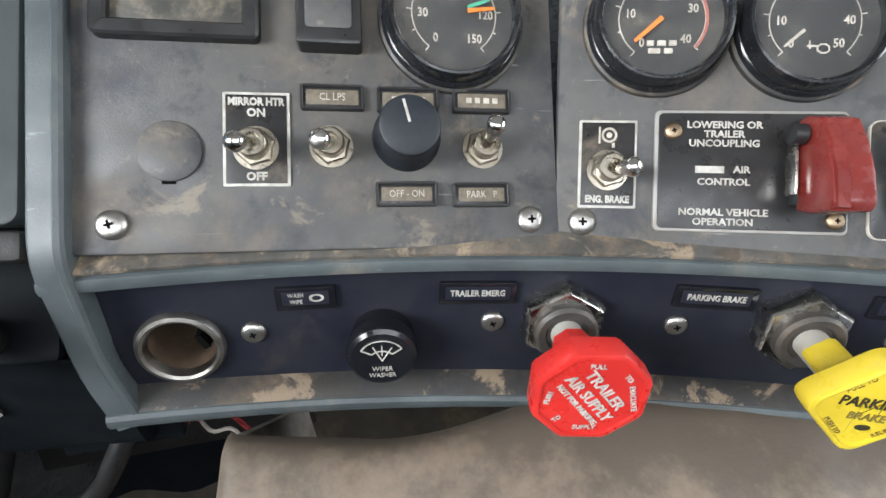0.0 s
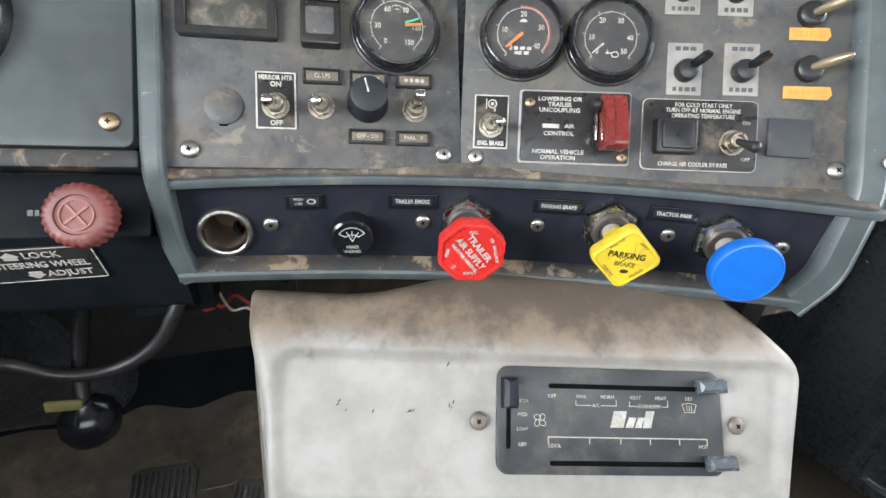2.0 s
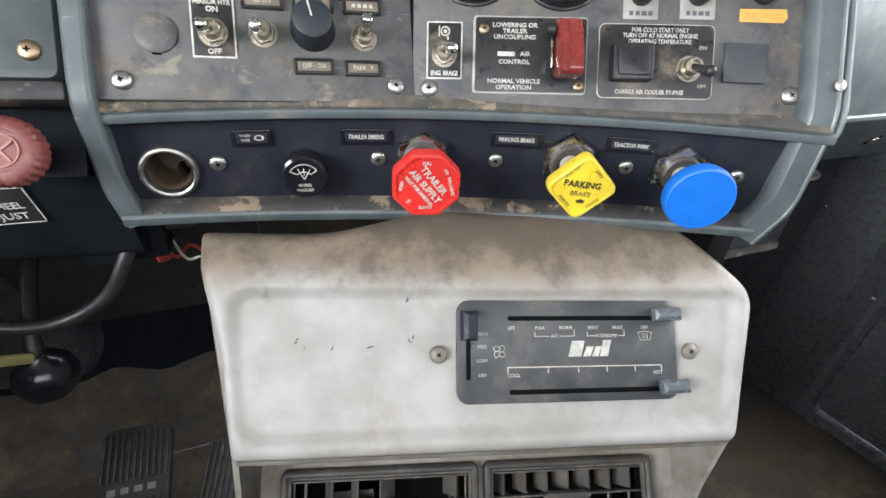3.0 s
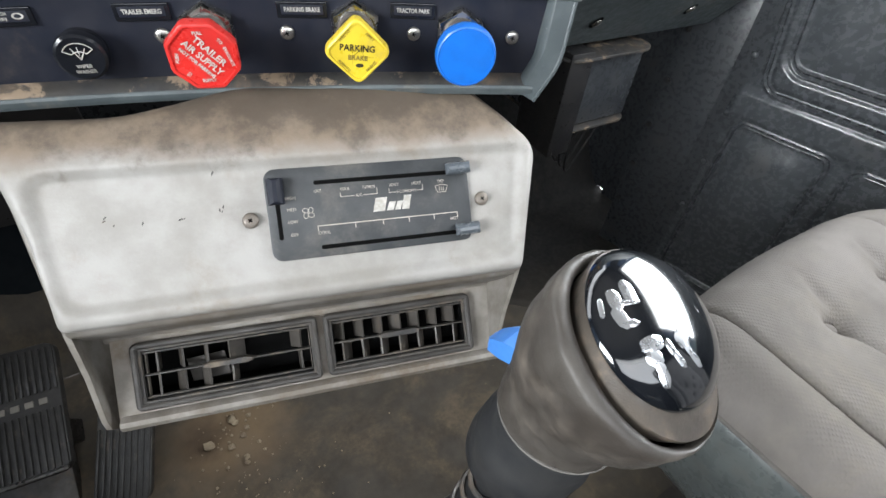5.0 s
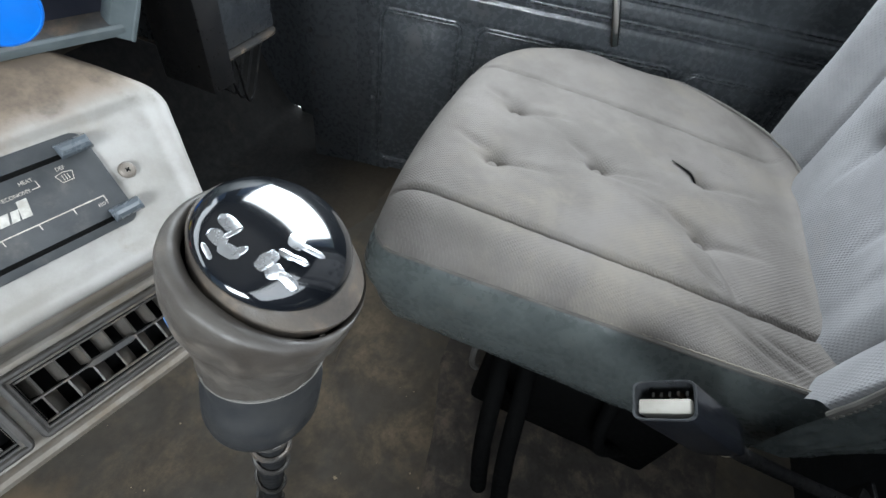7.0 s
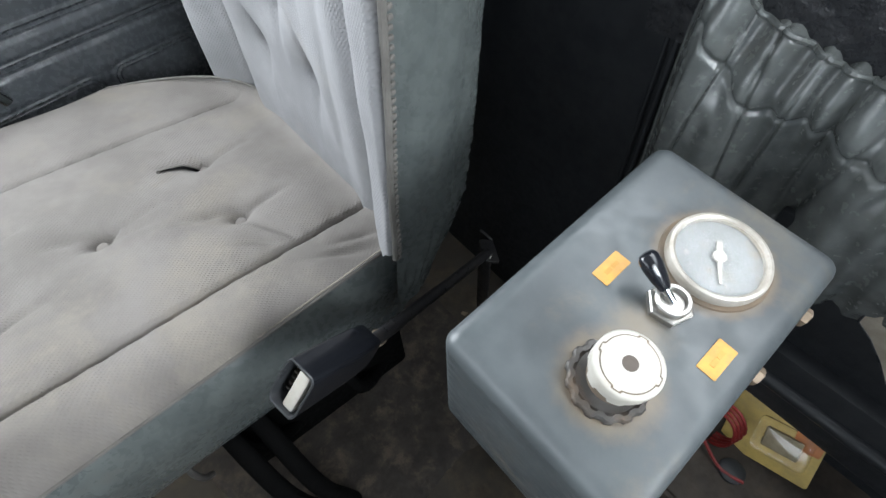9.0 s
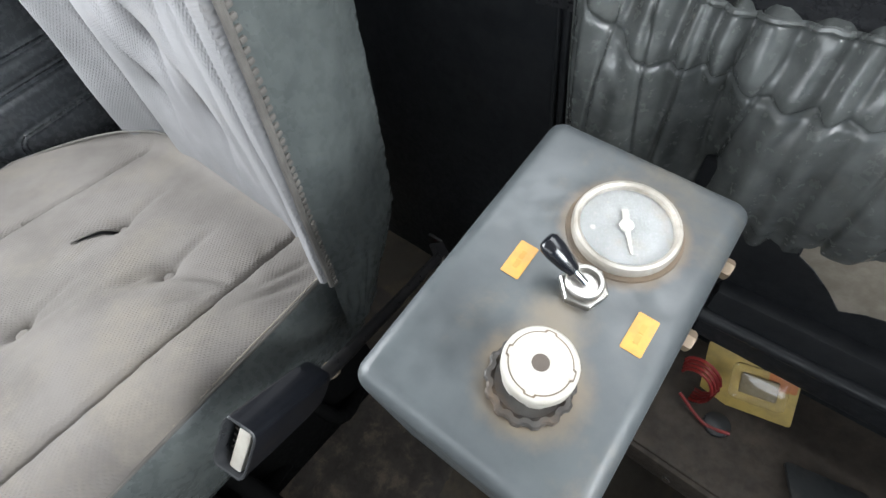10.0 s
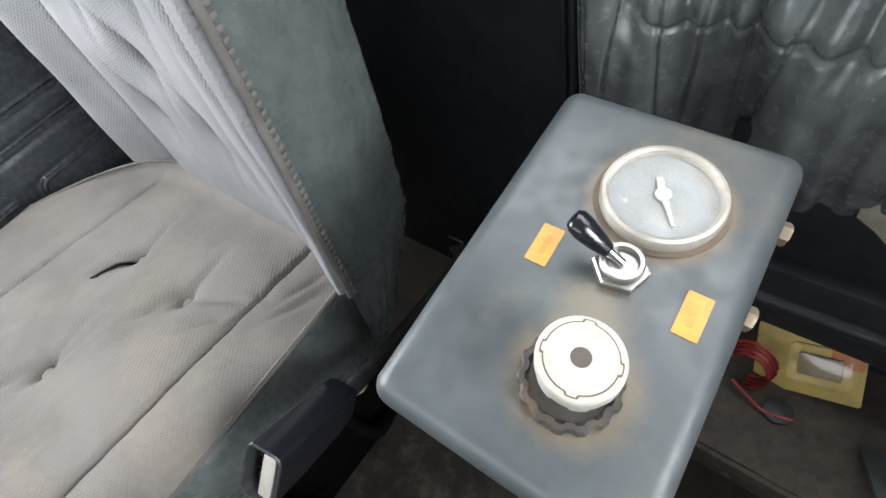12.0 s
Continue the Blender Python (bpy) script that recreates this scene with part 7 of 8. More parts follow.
def back_point(s, t):
    low = 0.425 + 0.085 * (1 - smoothstep(0.0, 0.12, s))
    z = low + (1.025 - low) * t
    a, b = back_near(z), back_far(z)
    x = a + (b - a) * s
    near, far = x - a, b - x
    y = -0.532 - 0.02 * (z - 0.45)
    # side bolsters, each with a deep fold beside it
    y += (0.044 - 0.0525 * (z - 0.5)) * max(1 - near / 0.074, 0) ** 0.45 + 0.034 * (1 - smoothstep(0.03, 0.10, far))
    y -= 0.010 * gauss(near - 0.077, 0.006) + 0.004 * gauss(near - 0.077, 0.018) + 0.012 * gauss(far - 0.105, 0.009)
    # soft vertical channels
    y += 0.0050 * gauss(near - 0.112, 0.020) + 0.0035 * gauss(far - 0.145, 0.022) - 0.0045 * gauss(near - 0.152, 0.010) * (0.6 + noise.noise((z * 7, 3, 3)))
    for bx, bz in BACK_BUTTONS:
        r = math.hypot(x - bx, z - bz)
        y -= 0.013 * gauss(r, 0.011) + 0.013 * gauss(r, 0.040)
        y -= 0.007 * gauss(x - bx - 0.12 * (z - bz), 0.008) * gauss(z - bz, 0.055)
    for q, r in ((near, 0.009), (far, 0.03)):
        if q < r:
            y -= (r - math.sqrt(max(r * r - (r - q) ** 2, 0)))
    y += 0.006 * noise.noise((x * 6, z * 5, 2)) + 0.0022 * noise.noise((x * 20, z * 14, 8))
    return Vector((x, y, z)) - SO


seat_back = part("backrest", sheet_mesh(back_point, 150, 150, "backrest", 80, flip=True), M_CLOTHBACK, seat, "grey ribbed cloth backrest")


def back_side(s, t):
    """The vinyl side facing the gangway."""
    z = 0.415 + 0.61 * t
    lower = 0.45 + 0.55 * smoothstep(0.40, 0.53, z)
    x = 0.4560 - 0.045 * (z - 0.5) + (0.0220 - 0.020 * (z - 0.5)) * s * lower - 0.0220 * s * lower - 0.004 * math.sin(math.pi * s) + 0.026 * s ** 2.6 * lower + 0.030 * smoothstep(0.90, 1.0, s)
    x += 0.0025 * noise.noise((z * 9, s * 5, 1)) + 0.0012 * noise.noise((z * 30, s * 11, 4)) - 0.0014 * gauss(noise.noise((z * 13 + s, s * 4 + z * 5, 6)), 0.05)
    y = -0.4975 - 0.0735 * (z - 0.5) - (0.128 - 0.030 * (z - 0.5)) * s * lower
    return Vector((x, y, z - 0.015 * (1 - t) * (1 - s))) - SO


part("side_panel", sheet_mesh(back_side, 40, 80, "side_panel", 80), M_VINYLSIDE, seat_back, "dark green-grey vinyl side panel")
part("rear_panel", box(0.36, 0.02, 0.60, centre=(0.03, -0.375, 0.725)), M_VINYL, seat_back)
part("far_side", box(0.02, 0.13, 0.60, 0.006, centre=(0.228, -0.315, 0.725)), M_VINYLSIDE, seat_back)
edge_line = [back_side(0, k / 60) + Vector((-0.0014, 0.0022, 0)) for k in range(10, 61)]
part("piping", tube(edge_line, 0.0032, 8, up=(0, 1, 0)), M_PIPING, seat_back)
st = []
for k in range(74):
    p = back_side(0.022, 0.165 + 0.0112 * k)
    st.append(moved(box(0.0034, 0.0062, 0.0044, 0.0013), Matrix.Translation(p + Vector((-0.0012, 0, 0))) @ at(0, 0, 0, 0, 0, 18)))
part("stitching", joined(st), M_PIPING, seat_back, "beaded edge stitching")
for bx, bz in BACK_BUTTONS[:2]:
    p = back_point((bx - back_near(bz)) / (back_far(bz) - back_near(bz)), (bz - 0.425) / 0.60)
    part("button", lathe([(0.0085, 0), (0.0088, 0.002), (0.0070, 0.0045), (0.003, 0.0055), (0.0003, 0.0056)], 16), M_CLOTHBACK, seat_back, "cloth button", m=Matrix.Translation(p) @ at(0, 0, 0, -90, 0, 0))

# seat belt buckle on its stalk
TIP, TAIL = Vector((0.3812, -0.3344, 0.5247)), Vector((0.4079, -0.4239, 0.4688))
axis = (TIP - TAIL).normalized()
F_BUCKLE = frame_m(TAIL, (-0.040, -0.612, 0.790), axis)
bkl = thing("seat_belt_buckle", F_BUCKLE, "black seat belt buckle with a white release button", "seat belt buckle")
L = (TIP - TAIL).length


def buckle_ring(y, w, d, slant=0.0):
    return [(x * w, y - slant * x * w, z * d) for x, z in rrect(2, 2, 0.35, 4)]


part("housing", loft([buckle_ring(0.002, 0.0100, 0.0085), buckle_ring(0.004, 0.0160, 0.0135), buckle_ring(0.010, 0.0205, 0.0150), buckle_ring(0.030, 0.0232, 0.0160, 0.02), buckle_ring(L * 0.75, 0.0246, 0.0164, 0.06), buckle_ring(L, 0.0250, 0.0164, 0.08)], True, False), M_BLACKGLOSS, bkl, angle=45)
part("mouth_rim", loft([buckle_ring(L, 0.0250, 0.0164, 0.08), buckle_ring(L + 0.0015, 0.0245, 0.0159, 0.08), buckle_ring(L + 0.001, 0.0230, 0.0146, 0.08), buckle_ring(L - 0.030, 0.0222, 0.0138, 0.06)], False, True), surf("worn_black_edge", (0.035, 0.037, 0.04), None, 0.35), bkl)
part("release_button", moved(box(0.041, 0.022, 0.0125, 0.002), Matrix(((1, 0, 0, 0), (-0.08, 1, 0, 0), (0, 0, 1, 0), (0, 0, 0, 1)))), M_IVORY, bkl, "white release button", m=at(-0.001, L - 0.0125, 0.0040))
for k in range(5):
    part("latch_ridge", box(0.0022, 0.012, 0.004), M_STEEL, bkl, m=at(-0.014 + 0.007 * k, L - 0.016, -0.0085))
stalk_line = [F_BUCKLE.inverted() @ Vector(p) for p in ((0.4052, -0.4150, 0.4745), (0.4090, -0.4280, 0.4640), (0.4270, -0.4650, 0.4300), (0.4447, -0.5018, 0.4000), (0.4750, -0.5900, 0.3480), (0.5050, -0.6890, 0.3000))]
part("stalk", tube(smooth_path(stalk_line, 5), 0.0080, 10, up=(1, 0, 0)), M_BLACK, bkl)
part("sleeve", tube([(-0.0080, -0.024, -0.0025), (-0.0110, -0.031, -0.0035)], 0.0096, 12, up=(1, 0, 0)), surf("tan_sleeve", (0.25, 0.2, 0.14), None, 0.7), bkl)

# metal bracket that anchors the buckle between seat and back wall
brk = thing("belt_anchor_bracket", Matrix.Translation((0.512, -0.700, 0.0)), "dull dark metal belt anchor bracket on the floor", "bracket")
part("upright", box(0.030, 0.006, 0.285, 0.002, centre=(0.030, -0.020, 0.1475)), M_BLACK, brk)
part("plate", plate(0.052, 0.026, 0.004, 0.006, 0.0008), M_BLACK, brk, m=at(-0.002, 0.004, 0.292, 18, 6, -30))
part("bolt", lathe([(0.008, 0), (0.008, 0.005), (0.006, 0.0065), (0.0005, 0.007)], 6), M_ZINC, brk, m=at(-0.010, 0.014, 0.297, 18, 6, 0))

# ---- control box between the seats ----
con = thing("control_box", F_BOX, "slate grey metal control box with a gauge, toggle and white knob", "control box")
CU, CV, CW, CL = 0.0098, 0.0030, 0.137, 0.221


def box_ring(inset, z, r):
    return [(CU + x, CV + y, z) for x, y in rrect(CW - 2 * inset, CL - 2 * inset, max(r, 0.002), 7)]


R = 0.012
rings = [box_ring(0.0, -0.20, 0.012), box_ring(0.0, -R, 0.012)]
for k in range(1, 7):
    a = radians(15 * k)
    rings.append(box_ring(R * (1 - math.cos(a)), -R + R * math.sin(a), 0.012 - 0.008 * k / 6))
part("body", loft(rings), M_CONSOLE, con, angle=50)
part("pedestal", box(0.07, 0.10, 0.54, 0.006, centre=(CU, CV, -0.455)), M_STEEL, con, "dark steel pedestal")
M_RIM = surf("tarnished_rim", (0.58, 0.55, 0.50), (0.40, 0.36, 0.30), 0.5, 0.6, dust=(0.35, 0.27, 0.19), dust_amt=0.25, dust_scale=120, bump=0.15)
rg = part("gauge", lathe([(0.0310, 0.0), (0.0312, 0.006), (0.0302, 0.0085), (0.0284, 0.0092), (0.0268, 0.0080), (0.0262, 0.0045)], 48, cap0=False, cap1=False), M_RIM, con, "round air pressure gauge with a worn chrome rim", m=at(-0.0015, -0.0462, 0.0))
part("rust_ring", lathe([(0.0340, 0), (0.0335, 0.0014), (0.0300, 0.0020)], 48, cap0=False, cap1=False), M_RUST, rg, "rust stained ring")
part("dial", lathe([(0.0268, 0), (0.0004, 0)], 40, cap0=False), M_PALEDIAL, rg, m=at(0, 0, 0.0045))
part("needle", joined([moved(prism([(-0.0016, 0), (0.0016, 0), (0.0007, 0.019), (-0.0007, 0.019)], 0.0006), at(0, 0, 0, 0, 0, 165)), moved(prism([(-0.0018, 0), (0.0018, 0), (0.0018, 0.011), (-0.0018, 0.011)], 0.0006), at(0, 0, 0, 0, 0, -18)), lathe([(0.0042, 0), (0.0040, 0.0012), (0.0004, 0.0014)], 18)]), M_WHITE, rg, m=at(0, 0, 0.0056, 0, 0, -130.5))
part("scale_dots", joined([moved(lathe([(0.0016 if k == 2 else 0.0007, 0), (0.0004, 0.0002)], 10), at(0.019 * math.cos(radians(q)), 0.019 * math.sin(radians(q)), 0)) for k, q in enumerate((-30, 5, 35, 60, 85, 110, 135))]), M_WHITE, rg, m=at(0, 0, 0.0048, 0, 0, 0))
g2 = part("glass", lathe([(0.0266, 0), (0.0260, 0.0010), (0.0004, 0.0016)], 40), M_FOGGLASS, rg, m=at(0, 0, 0.0066))
g2.visible_shadow = False
tn = part("toggle_switch", lathe([(0.0138, 0), (0.0138, 0.0046), (0.0128, 0.0054)], 6, phase=0.2), M_RINGMETAL, con, "chrome toggle switch with a black tipped lever", m=at(0.0005, 0.0, 0.0), angle=20)
part("bush", lathe([(0.0106, 0), (0.0106, 0.0034), (0.0098, 0.0044), (0.0080, 0.0042), (0.0074, 0.0008), (0.0004, 0.0008)], 32), M_RINGMETAL, tn, m=at(0, 0, 0.0056))
dv = Vector((1.55, -0.12, 1)).normalized().to_track_quat("Z", "Y").to_matrix().to_4x4()
part("lever", lathe([(0.0026, 0), (0.0026, 0.012)], 14), M_BRIGHT, tn, m=at(0, 0, 0.007) @ dv)
part("lever_tip", loft([[(x * w, y * w * 0.72, z) for x, y in circle(1, 16)] for z, w in ((0.008, 0.0032), (0.014, 0.0046), (0.022, 0.0056), (0.0265, 0.0054), (0.0285, 0.0040), (0.0290, 0.0010))]), M_BLACKGLOSS, tn, "black plastic lever tip", m=at(0, 0, 0.007) @ dv @ Matrix.Diagonal((1.25, 1.25, 1.15, 1)), angle=50)


def lobed(r, h, lobes, depth, prof):
    rings = []
    for rr, z in prof:
        ring = []
        for k in range(lobes * 6):
            a = 2 * math.pi * k / (lobes * 6)
            c = math.cos(lobes * a)
            q = rr + (depth * (1 if c > 0.2 else (-1 if c < -0.2 else c * 5)) if rr > r * 0.85 else 0)
            ring.append((q * math.cos(a), q * math.sin(a), z))
        rings.append(ring)
    return loft(rings)


def tabbed(r, tab, half):
    """A round outline with four square tabs."""
    return [((r + (tab if min(abs((q - 12) % 90), 90 - (q - 12) % 90) < half else 0)) * math.cos(radians(q)), (r + (tab if min(abs((q - 12) % 90), 90 - (q - 12) % 90) < half else 0)) * math.sin(radians(q))) for q in range(0, 360, 3)]


def skirt_notch(k, n=96):
    """Broken lower edge of the knob's skirt."""
    return 0.0035 if (k * 14 // n) % 2 else 0.0


skirt = [[(r * math.cos(2 * math.pi * k / 96), r * math.sin(2 * math.pi * k / 96), z + (skirt_notch(k) if low else 0)) for k in range(96)] for r, z, low in ((0.0160, 0.0155, True), (0.0176, 0.0150, True), (0.0180, 0.0190, True), (0.0181, 0.0240, False), (0.0180, 0.0296, False), (0.0172, 0.0308, False), (0.0160, 0.0311, False), (0.0003, 0.0311, False))]
wkn = part("rotary_knob", loft(skirt), M_IVORY, con, "white plastic rotary knob", m=at(-0.0040, 0.0582, 0.0), angle=45)
part("cap_groove", prism(tabbed(0.0150, 0.0012, 9.5), 0.0003), M_RUST, wkn, "dirt filled groove", m=at(0, 0, 0.0310))
part("cap", prism(tabbed(0.0144, 0.0012, 7), 0.0005), M_IVORY, wkn, m=at(0, 0, 0.0310))
part("centre_hole", lathe([(0.0042, 0), (0.0040, 0.0002), (0.0004, 0.0002)], 20), surf("brown_centre", (0.10, 0.08, 0.065), None, 0.7), wkn, m=at(0, 0, 0.0315))
part("stem", lathe([(0.0150, 0.0), (0.0148, 0.010), (0.0135, 0.0175)], 28), M_RUST, wkn, "dirty stem")
part("collar", lobed(0.0222, 0.006, 14, 0.0007, [(0.0226, 0.0), (0.0226, 0.0040), (0.0215, 0.0052), (0.0190, 0.0054), (0.0178, 0.0036)]), M_STEEL, wkn, "dirty dark collar", m=at(0.0010, 0.0030, 0.0))
for x, y, rz in ((0.0385, 0.0045, 0), (-0.0368, 0.0065, 0)):
    lb = part("tape_label", plate(0.0118, 0.0235, 0.0004, 0.0008, 0.0001), M_ORANGE, con, "orange tape label", m=at(x, y, 0.0002, 0, 0, rz))
    bars(lb, M_ORANGE2, 0, 0, 0.0005, 0.013, 0.0028, 2, rz=90)
for y, z in ((-0.075, -0.028), (-0.020, -0.030)):
    part("bolt", lathe([(0.0068, 0), (0.0068, 0.006), (0.0055, 0.0075)], 6), surf("tan_bolt", (0.33, 0.25, 0.18), (0.22, 0.17, 0.12), 0.5, 0.5), con, "rusty hexagon bolt", m=at(CU - CW / 2, y, z, 0, -90, 0))

# ---- back wall: gathered pocket, torn trim and shelf ----
PX0, PX1 = 0.372, -0.16


def pocket_point(s, t):
    x = PX0 + (PX1 - PX0) * s
    top = 0.703 + 0.018 * smoothstep(0.22, 0.33, x) + 0.11 * smoothstep(0.315, 0.372, x)
    low = 0.490 + 0.020 * smoothstep(0.15, 0.08, x)
    z = low + (top - low) * t
    # gathers under the elastic: round lobes with sharp creases, about three centimetres apart
    ph = x / 0.031 * math.pi + 2.4 * noise.noise((x * 13, 0, 0)) + (0.5 + x) * 1.6 * noise.noise((x * 8, z * 7, 4)) + 4.0 * (z - 0.66) * noise.noise((x * 17, 3, 3))
    lobe = (0.5 - 0.5 * math.cos(2 * ph)) ** 0.85 * (0.65 + 0.6 * abs(noise.noise((x * 24, 5, 2))))
    line = 0.648 + 1.6 * max(x - 0.275, 0) ** 1.35 + 0.008 * noise.noise((x * 14, 1, 1)) - 0.005 * lobe
    g = smoothstep(-0.035, 0.030, z - line)
    b = 0.022 + 0.030 * math.sin(math.pi * min(t * 0.9 + 0.08, 1)) ** 0.8
    b += (0.25 + 0.75 * g) * (0.019 + 0.009 * noise.noise((x * 16, 7, 0))) * (lobe - 0.55)
    # the sewn line that holds the gathers
    b -= 0.0034 * gauss(z - line, 0.0028) - 0.0020 * gauss(z - line - 0.013, 0.010)
    # long hanging folds and one deep hollow
    b += (1 - g) * (0.026 * noise.noise((x * 11 + 0.6 * z, z * 2.2, 5)) + 0.008 * noise.noise((x * 27 + z, z * 4.0, 9)))
    b -= 0.030 * gauss(x - 0.225, 0.030) * smoothstep(0.0, 0.35, t) * (1 - g)
    b += 0.012 * gauss(x - 0.292 + 0.20 * (z - 0.60), 0.022) * (1 - g) + 0.010 * gauss(x - 0.155 + 0.35 * (z - 0.60), 0.016) * (1 - g)
    b -= 0.0040 * gauss(noise.noise((x * 30 + 2.0 * z, z * 3.0, 23)), 0.06)
    b += 0.0012 * noise.noise((x * 90, z * 70, 3))
    b *= 0.30 + 0.70 * smoothstep(0, 0.05, s)
    z += 0.007 * (lobe - 0.5) * smoothstep(0.85, 1.0, t)
    if t > 0.97:
        b -= 0.014 * (t - 0.97) / 0.03
    return (x, -0.822 + b, z)


pk = thing("rear_pocket", Matrix.Translation((0.10, -0.775, 0.50)), "gathered creased dark grey vinyl pocket on the back wall", "pocket")
W2K = pk.matrix_world.inverted()
part("pocket_panel", sheet_mesh(lambda s, t: W2K @ Vector(pocket_point(s, t)), 420, 150, "pocket_panel", 80, flip=True), M_POCKET, pk)
part("elastic_hem", tube([W2K @ (Vector(pocket_point(k / 300, 0.972)) + Vector((0, -0.001, 0.002))) for k in range(301)], 0.0030, 8), M_POCKET, pk, "rolled elastic hem")


def quilt_point(s, t):
    x, z = 0.42 - 0.75 * s, 0.66 + 0.30 * t
    b = 0.012 + 0.010 * math.sin(math.pi * t) + 0.004 * noise.noise((x * 9, z * 9, 1)) + 0.003 * noise.noise((x * 40, z * 25, 3)) - 0.002 * gauss(noise.noise((x * 22, z * 30, 9)), 0.07)
    return (x, -0.824 + b, z)


qp = part("rear_upper_trim", sheet_mesh(quilt_point, 180, 80, "rear_upper_trim", 80, flip=True), M_CRINKLE)
tagged(qp, "creased black vinyl trim above the pocket", "wall trim", kind="structure")
seam = part("rear_seam", joined([tube([(0.383, -0.818, 0.20), (0.385, -0.818, 0.95)], 0.004, 8), tube([(0.394, -0.819, 0.20), (0.396, -0.819, 0.95)], 0.003, 8)]), M_SHADEVINYL)
tagged(seam, "raised piping seam on the black back wall", "trim", kind="structure")

# torn trim board showing cardboard
tb = thing("torn_trim_board", Matrix.Translation((0.075, -0.790, 0.500)), "black trim board torn open to show grey cardboard", "trim board")
part("board", box(0.40, 0.012, 0.16, 0.004, centre=(-0.06, -0.004, -0.01)), M_SHADEVINYL, tb)
hole = [(0.031, 0.008), (0.0335, 0.034), (0.028, 0.042), (0.011, 0.047), (-0.004, 0.046), (-0.040, 0.048), (-0.070, 0.036), (-0.078, 0.004), (-0.066, -0.024), (-0.041, -0.030), (-0.023, -0.040), (-0.004, -0.019), (0.015, -0.002)]
part("cardboard", moved(prism(hole, 0.003, 0.0006), at(0, 0.0055, 0.0, 90, 0, 180) @ Matrix.Diagonal((-1, 1, 1, 1))), M_CARD, tb, "exposed torn cardboard")
part("torn_edge", tube([(x, 0.008, y) for x, y in hole], 0.0011, 6, closed=True, up=(0, 1, 0)), M_VINYL, tb)

# shelf with odds and ends behind the control box
sh = thing("rear_shelf", Matrix.Translation((0.02, -0.73, 0.235)), "brown board shelf with a black padded edge behind the control box", "shelf")
part("board", box(0.42, 0.20, 0.016, 0.003, centre=(-0.08, -0.01, -0.008)), M_BOARD, sh)
part("padded_edge", tube([(0.13, -0.035, 0.145), (-0.28, -0.035, 0.150)], 0.009, 12), M_SHADEVINYL, sh, "black padded vinyl edge")
part("back_pad", box(0.44, 0.035, 0.10, 0.010, centre=(-0.09, -0.055, 0.140)), M_SHADEVINYL, sh)
part("front_lip", box(0.42, 0.012, 0.05, 0.003, centre=(-0.08, 0.09, -0.03)), M_BOARD, sh)
PACK_M = frame_m((0.0620, -0.7800, 0.2690), (-0.090, -0.0085, 0.0265), (0.0217, -0.0405, 0.048))
part("bolt", lathe([(0.0060, 0), (0.0060, 0.003), (0.0048, 0.0042), (0.0005, 0.0045)], 8), M_BRIGHT, sh, "bright bolt head", m=at(0.066, 0.096, -0.032, -90, 0, 0))
pack = thing("blister_package", PACK_M, "yellow and orange blister package lying on the shelf", "package")
part("card", plate(0.104, 0.080, 0.0012, 0.004, 0.0003), M_PACK, pack)
part("corner_print", plate(0.030, 0.034, 0.0004, 0.003, 0.0001), M_PACKORANGE, pack, m=at(0.035, 0.020, 0.0012))
bl = part("blister", plate(0.062, 0.048, 0.010, 0.008, 0.004), M_GLASS, pack, "clear plastic blister", m=at(0.012, 0.0, 0.0013))
bl.visible_shadow = False
part("contents", box(0.040, 0.026, 0.006, 0.002), surf("tan_contents", (0.42, 0.36, 0.24), (0.26, 0.21, 0.12), 0.5), pack, m=at(0.012, 0, 0.0045))
wr = thing("red_wire_coil", Matrix.Translation((0.112, -0.745, 0.272)), "coil of red wire beside the control box", "wire")
for k in range(4):
    pts = [(0.020 * math.cos(a) * (1 + 0.06 * k), -0.004 * k + 0.016 * math.sin(a * 0.5), 0.036 * math.sin(a) + 0.003 * k) for a in [q * 0.35 for q in range(14)]]
    part("strand", tube(pts, 0.0022, 7), M_WIRE, wr)
part("loose_end", tube(smooth_path([(0.01, 0.02, -0.02), (-0.03, 0.035, -0.03), (-0.06, 0.03, -0.028)], 6), 0.0022, 7), M_WIRE, wr)
ld = thing("round_lid", Matrix.Translation((0.068, -0.720, 0.2355)), "small round grey lid on the shelf", "lid")
part("disc", lathe([(0.016, 0), (0.016, 0.005), (0.013, 0.007), (0.0004, 0.0072)], 24), M_HVAC, ld)
fp = thing("grey_flap", Matrix.Translation((-0.06, -0.700, 0.252)) @ at(0, 0, 0, 20, -8, 15), "grey plastic flap on the shelf", "flap")
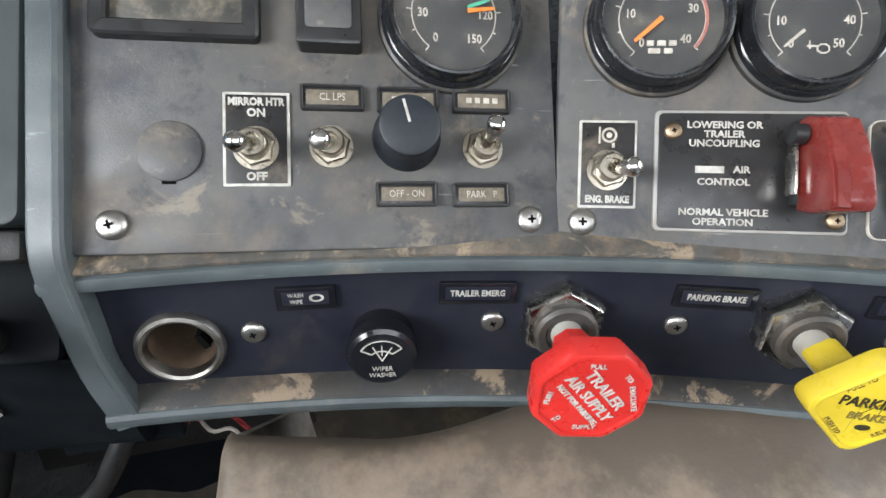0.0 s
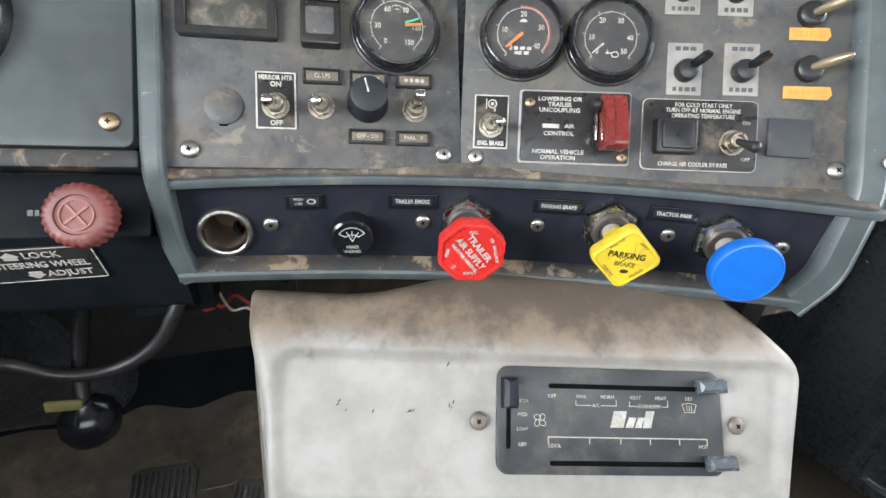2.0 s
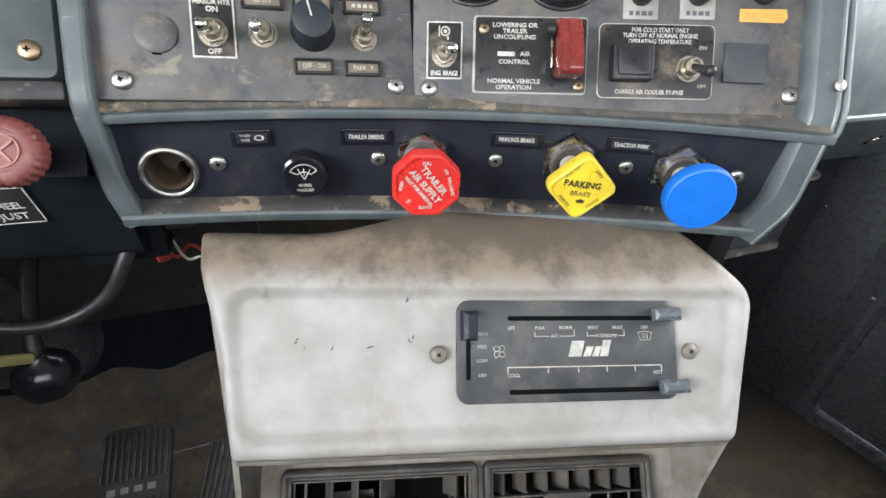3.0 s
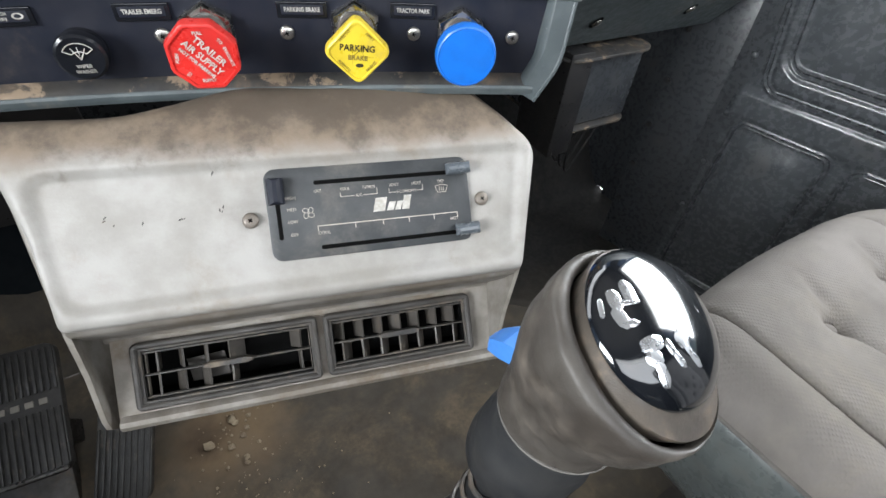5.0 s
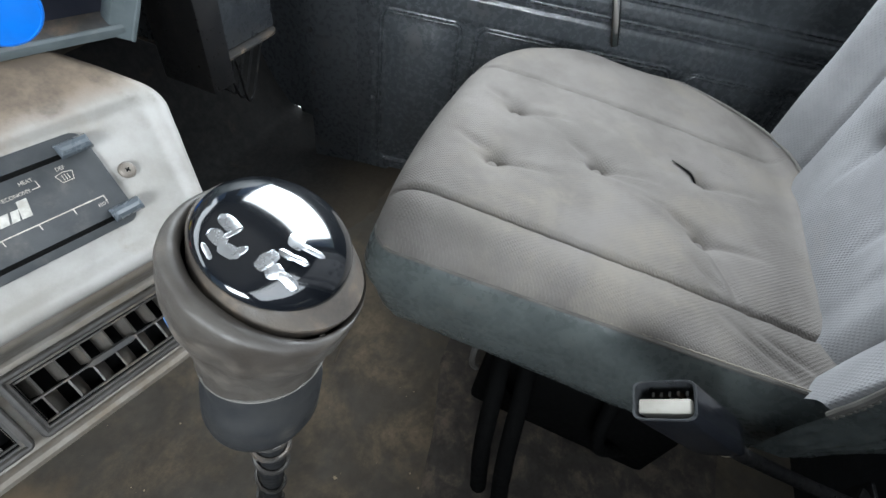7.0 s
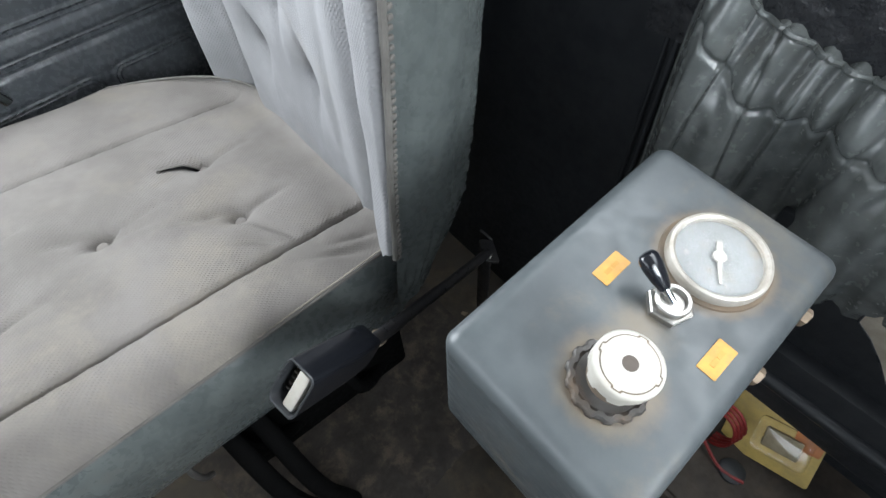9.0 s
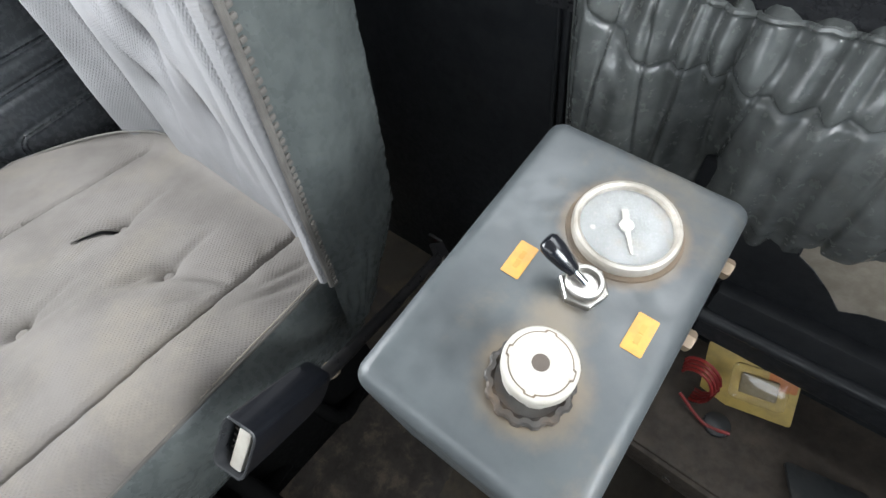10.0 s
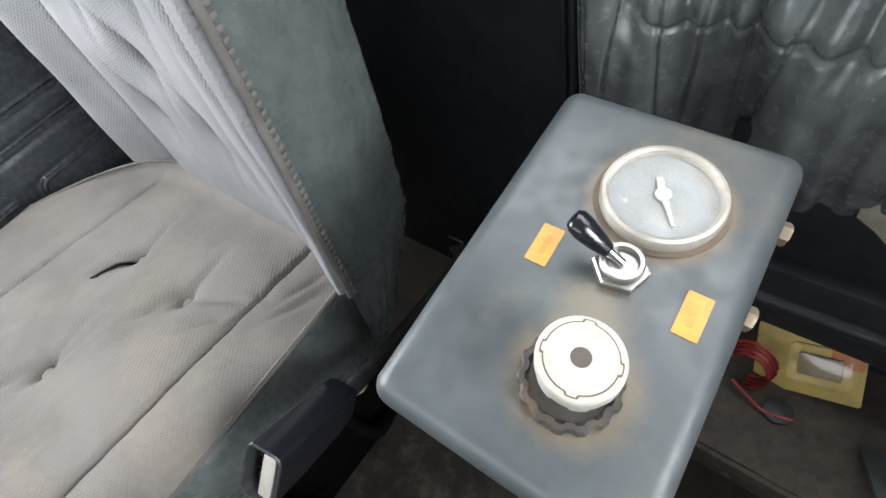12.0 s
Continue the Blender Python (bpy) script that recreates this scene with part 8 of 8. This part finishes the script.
part("flap", plate(0.09, 0.07, 0.004, 0.006, 0.001), M_HVAC, fp)

# ---- debris on the floor ----
for k, (x, y, w) in enumerate(((0.563, -0.627, 0.018), (0.574, -0.698, 0.016), (0.337, -0.044, 0.008), (0.50, -0.60, 0.010), (0.60, -0.66, 0.012), (0.44, -0.70, 0.011), (0.40, -0.66, 0.008))):
    db = part("debris_flake", prism([(-w * 0.5, -w * 0.2), (w * 0.3, -w * 0.35), (w * 0.5, w * 0.1), (-w * 0.1, w * 0.4)], 0.002), M_GRIT, None, m=at(x, y, 0.003, 4, 6, 40 * k))
    tagged(db, "pale dry flake of debris on the floor", "debris", "floor debris")

# ---- grit on the floor ----
rnd = random.Random(11)
bits = []
for k in range(250):
    if k >= 190:
        x, y = rnd.gauss(0.045, 0.035), rnd.gauss(0.345, 0.045)
    elif k < 130:
        x, y = rnd.gauss(0.02, 0.07), rnd.gauss(0.20, 0.06)
    else:
        x, y = rnd.uniform(-0.1, 0.75), rnd.uniform(-0.25, 0.35)
    r = (0.0011 if k < 190 else 0.0018) * math.exp(rnd.gauss(0, 0.6))
    b = bmesh.new()
    bmesh.ops.create_icosphere(b, subdivisions=1, radius=r)
    for v in b.verts:
        v.co *= rnd.uniform(0.7, 1.25)
    b.transform(at(x, y, 0.002 + r * 0.3) @ Matrix.Diagonal((1, 1, 0.7, 1)))
    bits.append(b)
gr = part("grit", joined(bits), M_GRIT, None, angle=20)
tagged(gr, "dry mud crumbs and grit scattered on the floor mat", "grit", kind="stuff")
# Floor creases as raised near-black strips, their shade put into the colour.
for x0, y0, x1, y1 in ((0.70, 0.103, 0.57, 0.098), (0.66, 0.085, 0.52, 0.066)):
    groove = tube(smooth_path([(x0, y0, 0.0), ((x0 + x1) / 2, (y0 + y1) / 2 + 0.004, 0.0), (x1, y1, 0.0)], 6), 0.0022, 6)
    cr = part("mat_crease", moved(groove, Matrix.Translation((0, 0, 0.003)) @ Matrix.Diagonal((1, 1, 0.25, 1))), M_DARKFLOOR)
    tagged(cr, "crease in the rubber floor mat, its shade drawn as a dark strip", "floor crease", kind="structure")
